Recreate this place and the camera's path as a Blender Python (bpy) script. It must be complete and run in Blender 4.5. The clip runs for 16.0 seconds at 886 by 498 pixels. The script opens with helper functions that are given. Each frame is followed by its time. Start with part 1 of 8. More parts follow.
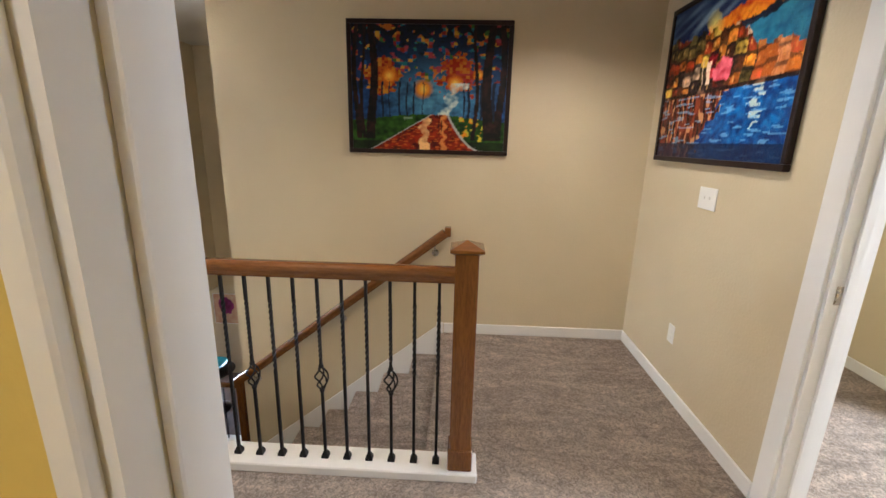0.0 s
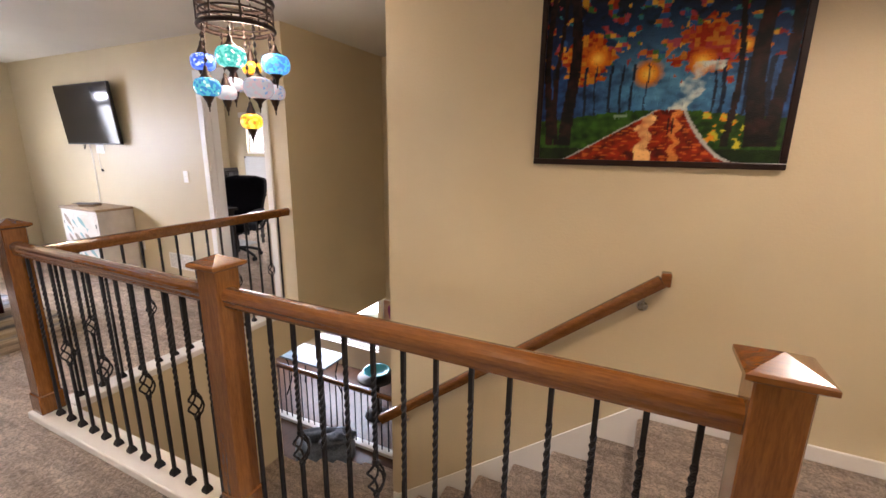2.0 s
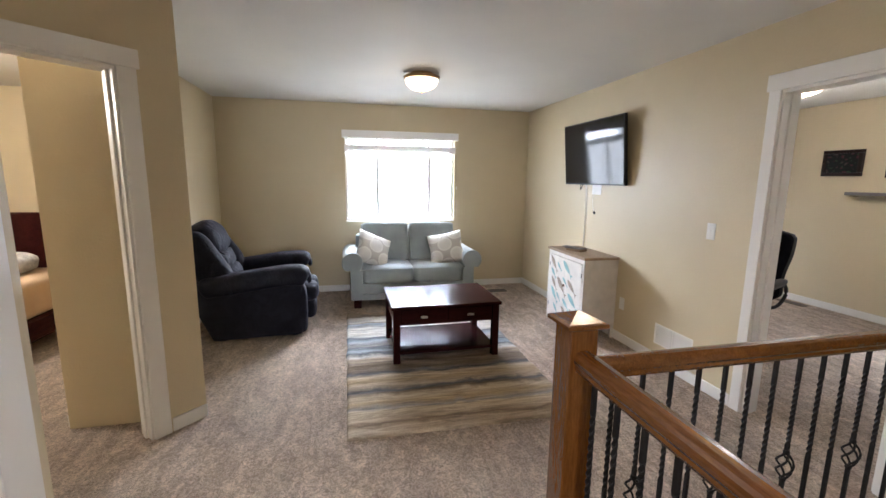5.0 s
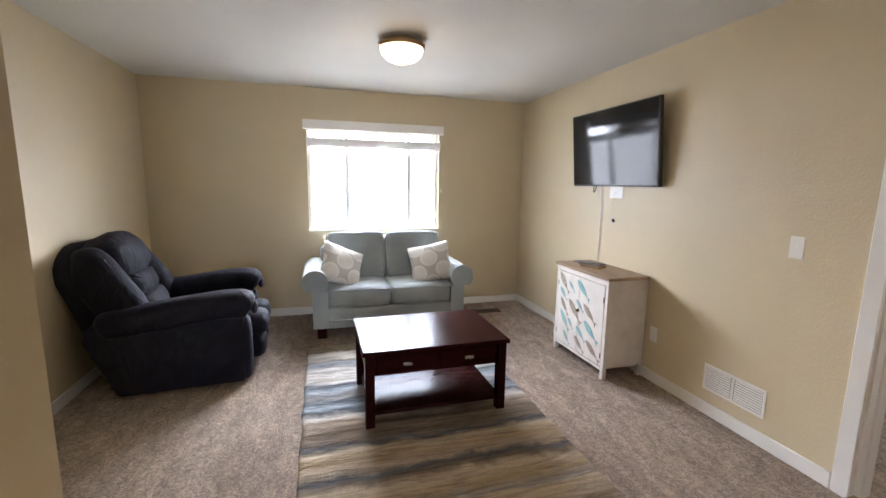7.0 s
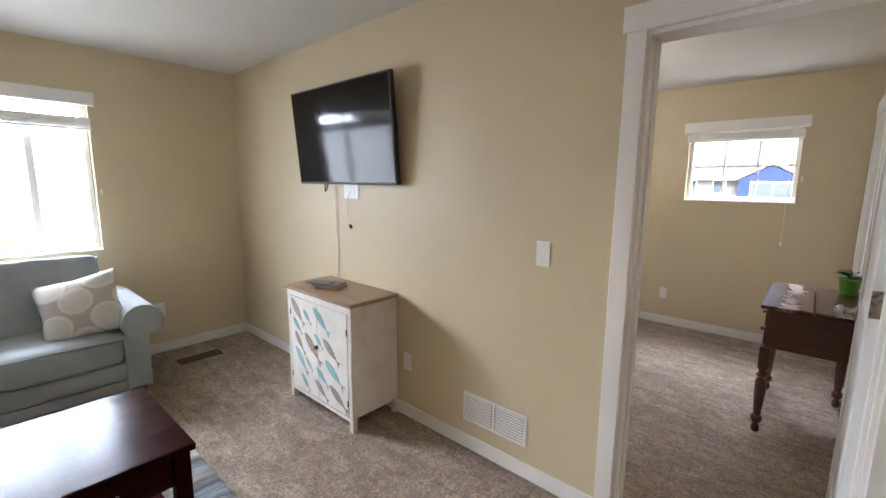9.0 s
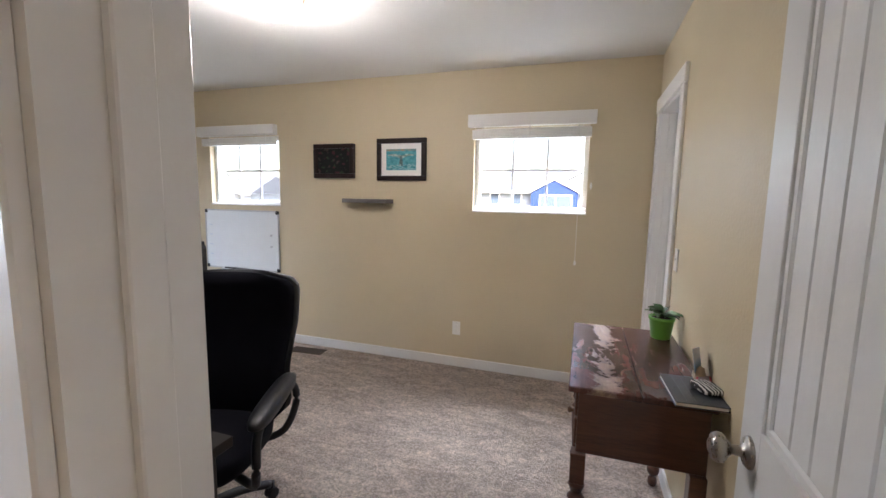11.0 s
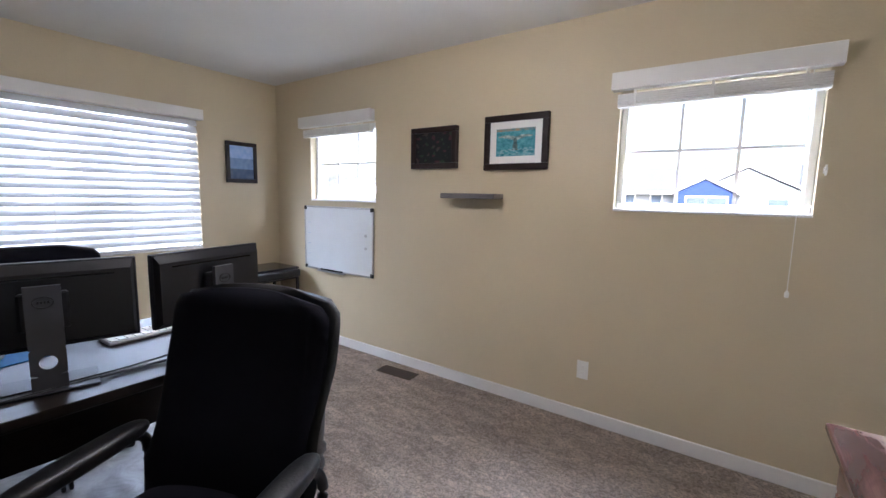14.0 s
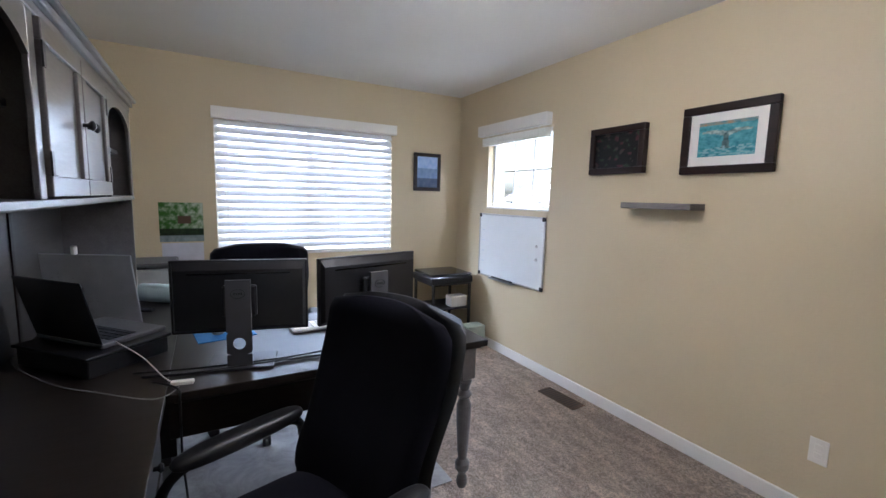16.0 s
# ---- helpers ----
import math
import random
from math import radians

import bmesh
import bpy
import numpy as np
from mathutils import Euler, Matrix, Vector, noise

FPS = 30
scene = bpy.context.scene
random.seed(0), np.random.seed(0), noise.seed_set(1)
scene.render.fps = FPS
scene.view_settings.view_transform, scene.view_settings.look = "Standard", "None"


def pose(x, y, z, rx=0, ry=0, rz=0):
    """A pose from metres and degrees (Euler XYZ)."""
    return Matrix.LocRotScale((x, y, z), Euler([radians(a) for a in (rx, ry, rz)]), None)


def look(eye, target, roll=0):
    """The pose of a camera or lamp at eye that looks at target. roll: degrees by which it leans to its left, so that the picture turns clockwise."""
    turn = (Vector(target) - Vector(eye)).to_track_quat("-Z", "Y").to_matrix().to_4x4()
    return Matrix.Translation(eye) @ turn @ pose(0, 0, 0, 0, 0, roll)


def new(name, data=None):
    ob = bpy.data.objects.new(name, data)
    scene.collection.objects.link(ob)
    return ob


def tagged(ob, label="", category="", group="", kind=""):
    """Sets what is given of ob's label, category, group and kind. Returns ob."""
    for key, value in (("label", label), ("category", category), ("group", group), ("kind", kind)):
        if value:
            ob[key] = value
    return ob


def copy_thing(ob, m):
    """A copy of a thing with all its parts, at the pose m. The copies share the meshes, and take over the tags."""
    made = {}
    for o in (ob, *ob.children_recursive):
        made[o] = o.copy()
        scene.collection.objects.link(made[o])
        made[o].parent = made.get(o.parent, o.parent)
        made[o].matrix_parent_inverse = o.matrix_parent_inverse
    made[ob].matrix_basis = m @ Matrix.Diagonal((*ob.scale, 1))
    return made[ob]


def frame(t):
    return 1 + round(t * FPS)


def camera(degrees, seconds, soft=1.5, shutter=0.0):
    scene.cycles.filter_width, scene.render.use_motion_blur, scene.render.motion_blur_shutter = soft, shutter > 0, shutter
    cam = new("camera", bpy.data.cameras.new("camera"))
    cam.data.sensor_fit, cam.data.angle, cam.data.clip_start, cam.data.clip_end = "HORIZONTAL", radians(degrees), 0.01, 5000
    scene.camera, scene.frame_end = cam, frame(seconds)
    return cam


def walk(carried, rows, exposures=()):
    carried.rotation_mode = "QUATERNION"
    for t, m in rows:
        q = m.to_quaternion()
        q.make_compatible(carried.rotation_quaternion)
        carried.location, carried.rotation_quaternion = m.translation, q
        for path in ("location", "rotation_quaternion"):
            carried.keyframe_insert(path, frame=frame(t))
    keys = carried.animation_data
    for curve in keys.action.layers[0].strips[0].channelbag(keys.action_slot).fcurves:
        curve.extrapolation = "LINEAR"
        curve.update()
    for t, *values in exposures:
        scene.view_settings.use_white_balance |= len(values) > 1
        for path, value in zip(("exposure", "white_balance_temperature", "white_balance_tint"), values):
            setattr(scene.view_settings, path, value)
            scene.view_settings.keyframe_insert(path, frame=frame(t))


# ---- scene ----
cam = camera(92.9, 16.0)
PATH = [
    (0, (0.16, -0.125, 1.494), (0.085, 1.811, 0.997), 1.4),
    (0.5, (0.147, 0.144, 1.496), (0.02, 2.081, 1.014), 1.3),
    (1, (0.107, 0.378, 1.479), (-0.177, 2.302, 1.013), 1.0),
    (1.5, (0.017, 0.53, 1.505), (-0.509, 2.397, 1.016), 0.9),
    (2, (-0.076, 0.593, 1.473), (-0.91, 2.351, 1.011), 0.8),
    (2.5, (-0.086, 0.637, 1.484), (-1.26, 2.191, 1.028), 0.7),
    (3, (-0.045, 0.647, 1.498), (-1.491, 1.953, 1.049), 0.8),
    (3.5, (-0.025, 0.648, 1.517), (-1.653, 1.725, 1.08), 0.8),
    (4, (-0.433, 0.678, 1.535), (-2.264, 1.378, 1.138), 0.5),
    (4.5, (-1.239, 0.808, 1.507), (-3.151, 1.288, 1.17), 0.6),
    (4.7, (-1.484, 0.834, 1.507), (-3.409, 1.269, 1.181), 0.6),
    (6.8, (-2.608, 0.835, 1.478), (-4.51, 1.368, 1.164), 1.5),
    (7, (-2.664, 0.95, 1.467), (-4.563, 1.501, 1.163), 0.9),
    (7.5, (-2.851, 1.097, 1.467), (-4.684, 1.838, 1.165), 0.8),
    (8, (-3.038, 1.253, 1.48), (-4.749, 2.243, 1.174), 0.8),
    (8.5, (-3.208, 1.395, 1.471), (-4.737, 2.646, 1.163), 0.7),
    (9, (-3.328, 1.6, 1.484), (-4.635, 3.081, 1.175), 0.6),
    (9.5, (-3.398, 1.852, 1.496), (-4.46, 3.519, 1.192), 0.7),
    (10, (-3.494, 2.296, 1.511), (-4.214, 4.141, 1.229), 0.9),
    (10.2, (-3.47, 2.497, 1.505), (-4.098, 4.376, 1.236), 1.0),
    (12.3, (-3.613, 3.714, 1.369), (-4.241, 5.599, 1.145), 1.1),
    (12.5, (-3.639, 3.754, 1.377), (-4.306, 5.625, 1.145), 1.0),
    (13, (-3.698, 3.853, 1.38), (-4.503, 5.669, 1.145), 1.0),
    (13.5, (-3.726, 3.906, 1.394), (-4.69, 5.641, 1.151), 1.1),
    (14, (-3.755, 3.931, 1.396), (-4.893, 5.557, 1.149), 1.2),
    (14.5, (-3.781, 3.965, 1.407), (-5.098, 5.449, 1.157), 1.2),
    (15, (-3.816, 4.061, 1.407), (-5.302, 5.376, 1.158), 1.1),
    (15.5, (-3.804, 4.127, 1.407), (-5.425, 5.273, 1.161), 1.3),
    (16, (-3.773, 4.168, 1.42), (-5.503, 5.142, 1.179), 1.4),
]
walk(cam, [(t, look(eye, target, roll)) for t, eye, target, roll in PATH], [(0, 3.72, 5750, 14), (0.6, 3.74, 5750, 13), (1.0, 3.76, 5950, 17), (1.5, 3.80, 6550, 23), (3, 3.66, 6550, 25), (4, 3.40, 6450, 23), (4.6, 3.42, 6150, 17), (7, 3.34, 6300, 19), (8.5, 3.22, 6250, 17), (10.2, 3.30, 6050, 18), (12.5, 3.34, 5800, 20), (14, 3.27, 5600, 20), (15, 3.27, 5500, 19), (16, 3.46, 5500, 18)])

# ---------- world, sun, large lights ----------
world = bpy.data.worlds.new("sky")
scene.world = world
world.use_nodes = True
wn = world.node_tree
for n in list(wn.nodes):
    wn.nodes.remove(n)
sky = wn.nodes.new("ShaderNodeTexSky")
sky.sky_type = "NISHITA"
sky.sun_disc = False
sky.sun_elevation, sky.sun_rotation = radians(46), radians(157)
sky.air_density, sky.dust_density, sky.ozone_density = 1.3, 5.0, 1.0
bg = wn.nodes.new("ShaderNodeBackground")
bg.inputs[1].default_value = 0.11
wo = wn.nodes.new("ShaderNodeOutputWorld")
wn.links.new(sky.outputs[0], bg.inputs[0])
wn.links.new(bg.outputs[0], wo.inputs[0])

sun = new("sun", bpy.data.lights.new("sun", "SUN"))
sun.data.energy, sun.data.angle, sun.data.color = 0.9, radians(9), (1, 0.96, 0.90)
sun.matrix_world = look((5, -12, 14), (0, 0, 0))


def area_light(name, place, target, w, h, watts, colour=(0.92, 0.96, 1.0)):
    """A rectangular lamp in the tint of daylight, at or beyond an opening unless noted."""
    lamp = new(name, bpy.data.lights.new(name, "AREA"))
    lamp.data.shape, lamp.data.size, lamp.data.size_y = "RECTANGLE", w, h
    lamp.data.energy, lamp.data.color = watts, colour
    lamp.matrix_world = look(place, target)
    return lamp


def bulb(name, place, watts, colour=(1.0, 0.75, 0.45), radius=0.04):
    lamp = new(name, bpy.data.lights.new(name, "POINT"))
    lamp.data.energy, lamp.data.color, lamp.data.shadow_soft_size = watts, colour, radius
    lamp.location = place
    return lamp


def spot(name, place, target, watts, colour=(1.0, 0.74, 0.46), size=110, blend=0.7):
    lamp = new(name, bpy.data.lights.new(name, "SPOT"))
    lamp.data.energy, lamp.data.color, lamp.data.shadow_soft_size = watts, colour, 0.09
    lamp.data.spot_size, lamp.data.spot_blend = radians(size), blend
    lamp.matrix_world = look(place, target)
    return lamp


DAY = (0.84, 0.92, 1.0)
area_light("daylight_loft_window", (-7.83, 1.55, 1.45), (-6.0, 1.55, 0.35), 1.45, 1.0, 5, DAY)
area_light("daylight_loft_sky", (-9.0, 1.95, 2.45), (-5.2, 1.35, 0.5), 3.0, 1.2, 82, DAY)
area_light("daylight_office_west", (-8.05, 5.0, 1.6), (-5.6, 5.0, 0.9), 1.8, 1.4, 11, DAY)
area_light("daylight_office_small", (-6.68, 7.25, 2.75), (-6.6, 6.5, 1.72), 0.9, 0.8, 22, DAY)
area_light("daylight_office_north", (-3.92, 7.25, 2.75), (-4.0, 6.5, 1.72), 1.0, 0.8, 42, DAY)
area_light("daylight_lower_window", (-5.2, 7.2, -1.2), (-2.4, 3.9, -1.9), 2.2, 1.5, 13, DAY)
# Added fill before the windowless far wall; brightens the east room and its doorway.
area_light("fill_east_room", (4.45, 1.0, 1.4), (2, 1.2, 0.4), 1.2, 1.2, 30, DAY)
spot("downlight_hall", (0.75, 2.05, 2.42), (0.75, 2.1, 0), 6.2, (1.0, 0.87, 0.70), 150)
# Added fill to brighten the west part of the hall; no such lamp is known.
spot("fill_hall_west", (-0.9, 0.95, 2.42), (-0.9, 0.95, 0), 7.0, (1.0, 0.82, 0.58), 150)
spot("downlight_loft", (-3.50, 2.36, 2.42), (-3.50, 2.36, 0), 1.7)
bulb("ceiling_lamp_bulb", (-5.74, 1.52, 2.27), 0.30, (1.0, 0.72, 0.36), 0.05)
bulb("chandelier_bulb", (-2.08, 2.32, 2.05), 1.3, (1.0, 0.84, 0.64), 0.12)
bulb("office_lamp_bulb", (-5.0, 4.95, 2.12), 3.2, (1.0, 0.96, 0.88), 0.09)
# Added fill without a fixture: lights the start room and spills into the hall.
bulb("start_room_fill", (-0.4, -1.3, 2.1), 2.6, (1.0, 0.92, 0.78), 0.1)
# Likewise added, so that the bedroom looks bright through its doorway.
bulb("bedroom_fill", (-4.9, -2.2, 2.1), 11, (1.0, 0.93, 0.80), 0.12)

# ---------- materials ----------
def material(name):
    m = bpy.data.materials.new(name)
    m.use_nodes = True
    t = m.node_tree
    return m, t, t.nodes["Principled BSDF"]


def coords(t, scale=(1, 1, 1), rot=(0, 0, 0), space="Object"):
    c = t.nodes.new("ShaderNodeTexCoord")
    mp = t.nodes.new("ShaderNodeMapping")
    mp.inputs["Scale"].default_value = scale
    mp.inputs["Rotation"].default_value = rot
    t.links.new(c.outputs[space], mp.inputs[0])
    return mp.outputs[0]


def noise_tex(t, vec, scale, detail=4, rough=0.55, distortion=0.0):
    n = t.nodes.new("ShaderNodeTexNoise")
    n.inputs["Scale"].default_value, n.inputs["Detail"].default_value = scale, detail
    n.inputs["Roughness"].default_value, n.inputs["Distortion"].default_value = rough, distortion
    t.links.new(vec, n.inputs["Vector"])
    return n.outputs["Fac"]


def ramp(t, fac, stops, mode="LINEAR"):
    r = t.nodes.new("ShaderNodeValToRGB")
    r.color_ramp.interpolation = mode
    while len(r.color_ramp.elements) < len(stops):
        r.color_ramp.elements.new(0.5)
    for e, (p, c) in zip(r.color_ramp.elements, stops):
        e.position, e.color = p, (*c, 1) if len(c) == 3 else c
    t.links.new(fac, r.inputs[0])
    return r.outputs[0]


def mix(t, a, b, fac, mode="MIX"):
    m = t.nodes.new("ShaderNodeMix")
    m.data_type, m.blend_type = "RGBA", mode
    for s, v in ((m.inputs[0], fac), (m.inputs[6], a), (m.inputs[7], b)):
        if isinstance(v, (int, float)):
            s.default_value = v
        elif isinstance(v, tuple):
            s.default_value = (*v, 1)
        else:
            t.links.new(v, s)
    return m.outputs[2]


def bump(t, p, height, strength, dist=0.01):
    b = t.nodes.new("ShaderNodeBump")
    b.inputs["Strength"].default_value, b.inputs["Distance"].default_value = strength, dist
    t.links.new(height, b.inputs["Height"])
    t.links.new(b.outputs[0], p.inputs["Normal"])


def math_node(t, op, a, b=0.0):
    m = t.nodes.new("ShaderNodeMath")
    m.operation = op
    for s, v in zip(m.inputs, (a, b)):
        if isinstance(v, (int, float)):
            s.default_value = v
        else:
            t.links.new(v, s)
    return m.outputs[0]


def painted(name, colour, rough=0.6, grain=90, strength=0.12, vary=0.05, spec=0.35):
    """Paint on plaster or wood, with an orange-peel relief and faint uneven colour."""
    m, t, p = material(name)
    v = coords(t)
    big = noise_tex(t, v, 0.9, 3)
    dark = tuple(c * (1 - vary) for c in colour)
    lite = tuple(min(1, c * (1 + vary)) for c in colour)
    t.links.new(ramp(t, big, [(0.3, dark), (0.7, lite)]), p.inputs["Base Color"])
    p.inputs["Roughness"].default_value = rough
    p.inputs["Specular IOR Level"].default_value = spec
    bump(t, p, noise_tex(t, v, grain, 3), strength, 0.004)
    return m


def plain(name, colour, rough=0.5, metal=0.0, grain=60, strength=0.05, vary=0.12, coat=0.0, spec=0.5):
    m, t, p = material(name)
    v = coords(t)
    n = noise_tex(t, v, 7, 5)
    t.links.new(ramp(t, n, [(0.3, tuple(c * (1 - vary) for c in colour)), (0.7, tuple(min(1, c * (1 + vary)) for c in colour))]), p.inputs["Base Color"])
    fine = noise_tex(t, v, grain, 3)
    t.links.new(ramp(t, fine, [(0.2, (rough * 0.85,) * 3), (0.8, (min(1, rough * 1.15),) * 3)]), p.inputs["Roughness"])
    p.inputs["Metallic"].default_value, p.inputs["Coat Weight"].default_value = metal, coat
    p.inputs["Coat Roughness"].default_value = 0.12
    p.inputs["Specular IOR Level"].default_value = spec
    bump(t, p, fine, strength, 0.003)
    return m


def wood(name, dark, lite, rough=0.35, scale=(1, 12, 12), coat=0.3):
    m, t, p = material(name)
    v = coords(t, scale)
    n = noise_tex(t, v, 3.0, 6, 0.6, 0.8)
    f = noise_tex(t, v, 22, 4, 0.6)
    c = ramp(t, n, [(0.25, dark), (0.75, lite)])
    c = mix(t, c, ramp(t, f, [(0.35, tuple(x * 0.7 for x in dark)), (0.6, lite)]), 0.3)
    t.links.new(c, p.inputs["Base Color"])
    p.inputs["Roughness"].default_value, p.inputs["Coat Weight"].default_value, p.inputs["Coat Roughness"].default_value = rough, coat, 0.15
    bump(t, p, f, 0.06, 0.003)
    return m


def carpet(name, dark, mid, lite):
    """Twisted plush pile: short curls, uneven tufts, and broad swaths where it was brushed or walked on."""
    m, t, p = material(name)
    v = coords(t)
    pile = noise_tex(t, v, 85, 4, 0.7, 1.6)
    tuft = noise_tex(t, v, 27, 5, 0.72, 2.6)
    clump = noise_tex(t, v, 9, 4, 0.65, 1.2)
    marks = noise_tex(t, coords(t, (1.0, 3.2, 1.0), (0, 0, 0.5)), 1.7, 4, 0.6, 2.4)
    c = ramp(t, pile, [(0.33, dark), (0.46, mid), (0.60, lite)])
    c = mix(t, c, ramp(t, tuft, [(0.40, dark), (0.50, mid), (0.58, lite)]), 0.58)
    c = mix(t, c, ramp(t, clump, [(0.36, (0.80, 0.78, 0.76)), (0.62, (1.10, 1.10, 1.10))]), 0.8, "MULTIPLY")
    c = mix(t, c, ramp(t, marks, [(0.40, (0.78, 0.75, 0.72)), (0.52, (0.98, 0.97, 0.96)), (0.60, (1.12, 1.12, 1.12))]), 0.9, "MULTIPLY")
    t.links.new(c, p.inputs["Base Color"])
    p.inputs["Roughness"].default_value, p.inputs["Specular IOR Level"].default_value = 0.95, 0.1
    p.inputs["Sheen Weight"].default_value = 0.2
    h = math_node(t, "ADD", pile, math_node(t, "MULTIPLY", tuft, 1.8))
    bump(t, p, h, 1.0, 0.026)
    return m


def fabric(name, dark, lite, weave=420, rough=0.9, sheen=0.3, spec=0.3):
    m, t, p = material(name)
    p.inputs["Specular IOR Level"].default_value = spec
    v = coords(t)
    n = noise_tex(t, v, 5, 4)
    w = noise_tex(t, v, weave, 2)
    c = ramp(t, n, [(0.3, dark), (0.7, lite)])
    c = mix(t, c, ramp(t, w, [(0.3, tuple(x * 0.75 for x in dark)), (0.7, lite)]), 0.4)
    t.links.new(c, p.inputs["Base Color"])
    p.inputs["Roughness"].default_value, p.inputs["Sheen Weight"].default_value = rough, sheen
    bump(t, p, mix(t, n, w, 0.5), 0.25, 0.004)
    return m


def emitter(name, colour, strength):
    m, t, p = material(name)
    p.inputs["Base Color"].default_value = (*colour, 1)
    p.inputs["Emission Color"].default_value, p.inputs["Emission Strength"].default_value = (*colour, 1), strength
    return m


WALL = painted("wall_paint", (0.60, 0.505, 0.333), 0.48, 70, 0.38)
CEIL = painted("ceiling_paint", (0.70, 0.68, 0.63), 0.75, 55, 0.5, 0.05, 0.12)
WHITE = painted("white_trim_paint", (0.78, 0.76, 0.72), 0.35, 160, 0.03, 0.02, 0.5)
DOORPAINT = painted("white_door_paint", (0.74, 0.74, 0.73), 0.33, 120, 0.05, 0.02, 0.2)
# The start room's yellow light is put into this wall colour.
YELLOW_LIT = painted("yellow_lit_wall_paint", (0.66, 0.49, 0.13), 0.6)
CARPET = carpet("taupe_carpet", (0.22, 0.158, 0.112), (0.53, 0.410, 0.310), (0.82, 0.675, 0.535))
OAK = wood("stained_oak", (0.10, 0.033, 0.006), (0.22, 0.082, 0.016), 0.24, (1, 9, 9), 0.7)
OAKV = wood("stained_oak_upright", (0.10, 0.033, 0.006), (0.22, 0.082, 0.016), 0.26, (9, 9, 1), 0.6)
IRON = plain("black_iron", (0.010, 0.009, 0.009), 0.55, 0.2, 90, 0.1, 0.12, 0.0, 0.3)
NICKEL = plain("brushed_nickel", (0.42, 0.39, 0.35), 0.28, 1.0)
PLASTIC = plain("white_plastic", (0.80, 0.78, 0.73), 0.35, 0, 120, 0.01, 0.02)
BLACKPL = plain("black_plastic", (0.006, 0.006, 0.008), 0.40, 0, 200, 0.05)
SCREEN = plain("dark_screen", (0.006, 0.006, 0.008), 0.09, 0, 20, 0.0, 0.05, 0.0, 0.28)
FLOORWOOD = wood("dark_floorboards", (0.05, 0.022, 0.012), (0.13, 0.06, 0.03), 0.42, (12, 1, 12), 0.0)


def glass_material(name):
    m, t, p = material(name)
    p.inputs["Base Color"].default_value = (0.95, 0.98, 1, 1)
    p.inputs["Roughness"].default_value, p.inputs["Transmission Weight"].default_value, p.inputs["IOR"].default_value = 0.0, 1.0, 1.45
    return m


GLASS = glass_material("window_glass")


def slat_material():
    """Thin white slats that let some daylight through."""
    m, t, p = material("translucent_white_slat")
    p.inputs["Base Color"].default_value, p.inputs["Roughness"].default_value = (0.80, 0.80, 0.79, 1), 0.4
    tr = t.nodes.new("ShaderNodeBsdfTranslucent")
    tr.inputs[0].default_value = (0.62, 0.66, 0.70, 1)
    mx = t.nodes.new("ShaderNodeMixShader")
    mx.inputs[0].default_value = 0.11
    out = t.nodes["Material Output"]
    t.links.new(p.outputs[0], mx.inputs[1])
    t.links.new(tr.outputs[0], mx.inputs[2])
    t.links.new(mx.outputs[0], out.inputs[0])
    return m


SLAT = slat_material()

# ---------- mesh helpers ----------
def link_mesh(name, bm, mat, parent=None, label="", smooth=False, kind=""):
    me = bpy.data.meshes.new(name)
    bmesh.ops.recalc_face_normals(bm, faces=bm.faces)
    bm.to_mesh(me)
    bm.free()
    if smooth:
        for f in me.polygons:
            f.use_smooth = True
    for m in mat if isinstance(mat, (list, tuple)) else (mat,):
        me.materials.append(m)
    ob = new(name, me)
    if parent:
        ob.parent = parent
    return tagged(ob, label, kind=kind)


def part(name, bm, mat, parent, label="", smooth=False):
    return link_mesh(name, bm, mat, parent, label, smooth)


def thing(name, label, category, m=None, group=""):
    ob = new(name)
    ob.empty_display_size = 0.1
    if m is not None:
        ob.matrix_world = m
    return tagged(ob, label, category, group)


def box(bm, x0, x1, y0, y1, z0, z1, bevel=0.0, seg=1):
    geo = bmesh.ops.create_cube(bm, size=1)
    vs = geo["verts"]
    for v in vs:
        v.co = Vector(((x0 + x1) / 2 + v.co.x * (x1 - x0), (y0 + y1) / 2 + v.co.y * (y1 - y0), (z0 + z1) / 2 + v.co.z * (z1 - z0)))
    if bevel:
        es = {e for v in vs for e in v.link_edges}
        bmesh.ops.bevel(bm, geom=list(es), offset=bevel, segments=seg, affect="EDGES", profile=0.5)
    return bm


def boxed(x0, x1, y0, y1, z0, z1, bevel=0.0, seg=1):
    return box(bmesh.new(), x0, x1, y0, y1, z0, z1, bevel, seg)


def lathe(bm, profile, m=None, n=20):
    """Turn rows of (radius, height) round the z axis."""
    m = m or Matrix()
    rings = []
    for r, z in profile:
        rings.append([bm.verts.new(m @ Vector((r * math.cos(2 * math.pi * i / n), r * math.sin(2 * math.pi * i / n), z))) for i in range(n)])
    for a, b in zip(rings, rings[1:]):
        for i in range(n):
            bm.faces.new((a[i], a[(i + 1) % n], b[(i + 1) % n], b[i]))
    bm.faces.new(rings[0][::-1])
    bm.faces.new(rings[-1])
    return bm


def rod(bm, a, b, r, n=12, r2=None):
    a, b = Vector(a), Vector(b)
    m = Matrix.Translation(a) @ (b - a).to_track_quat("Z", "Y").to_matrix().to_4x4()
    return lathe(bm, [(r, 0), (r if r2 is None else r2, (b - a).length)], m, n)


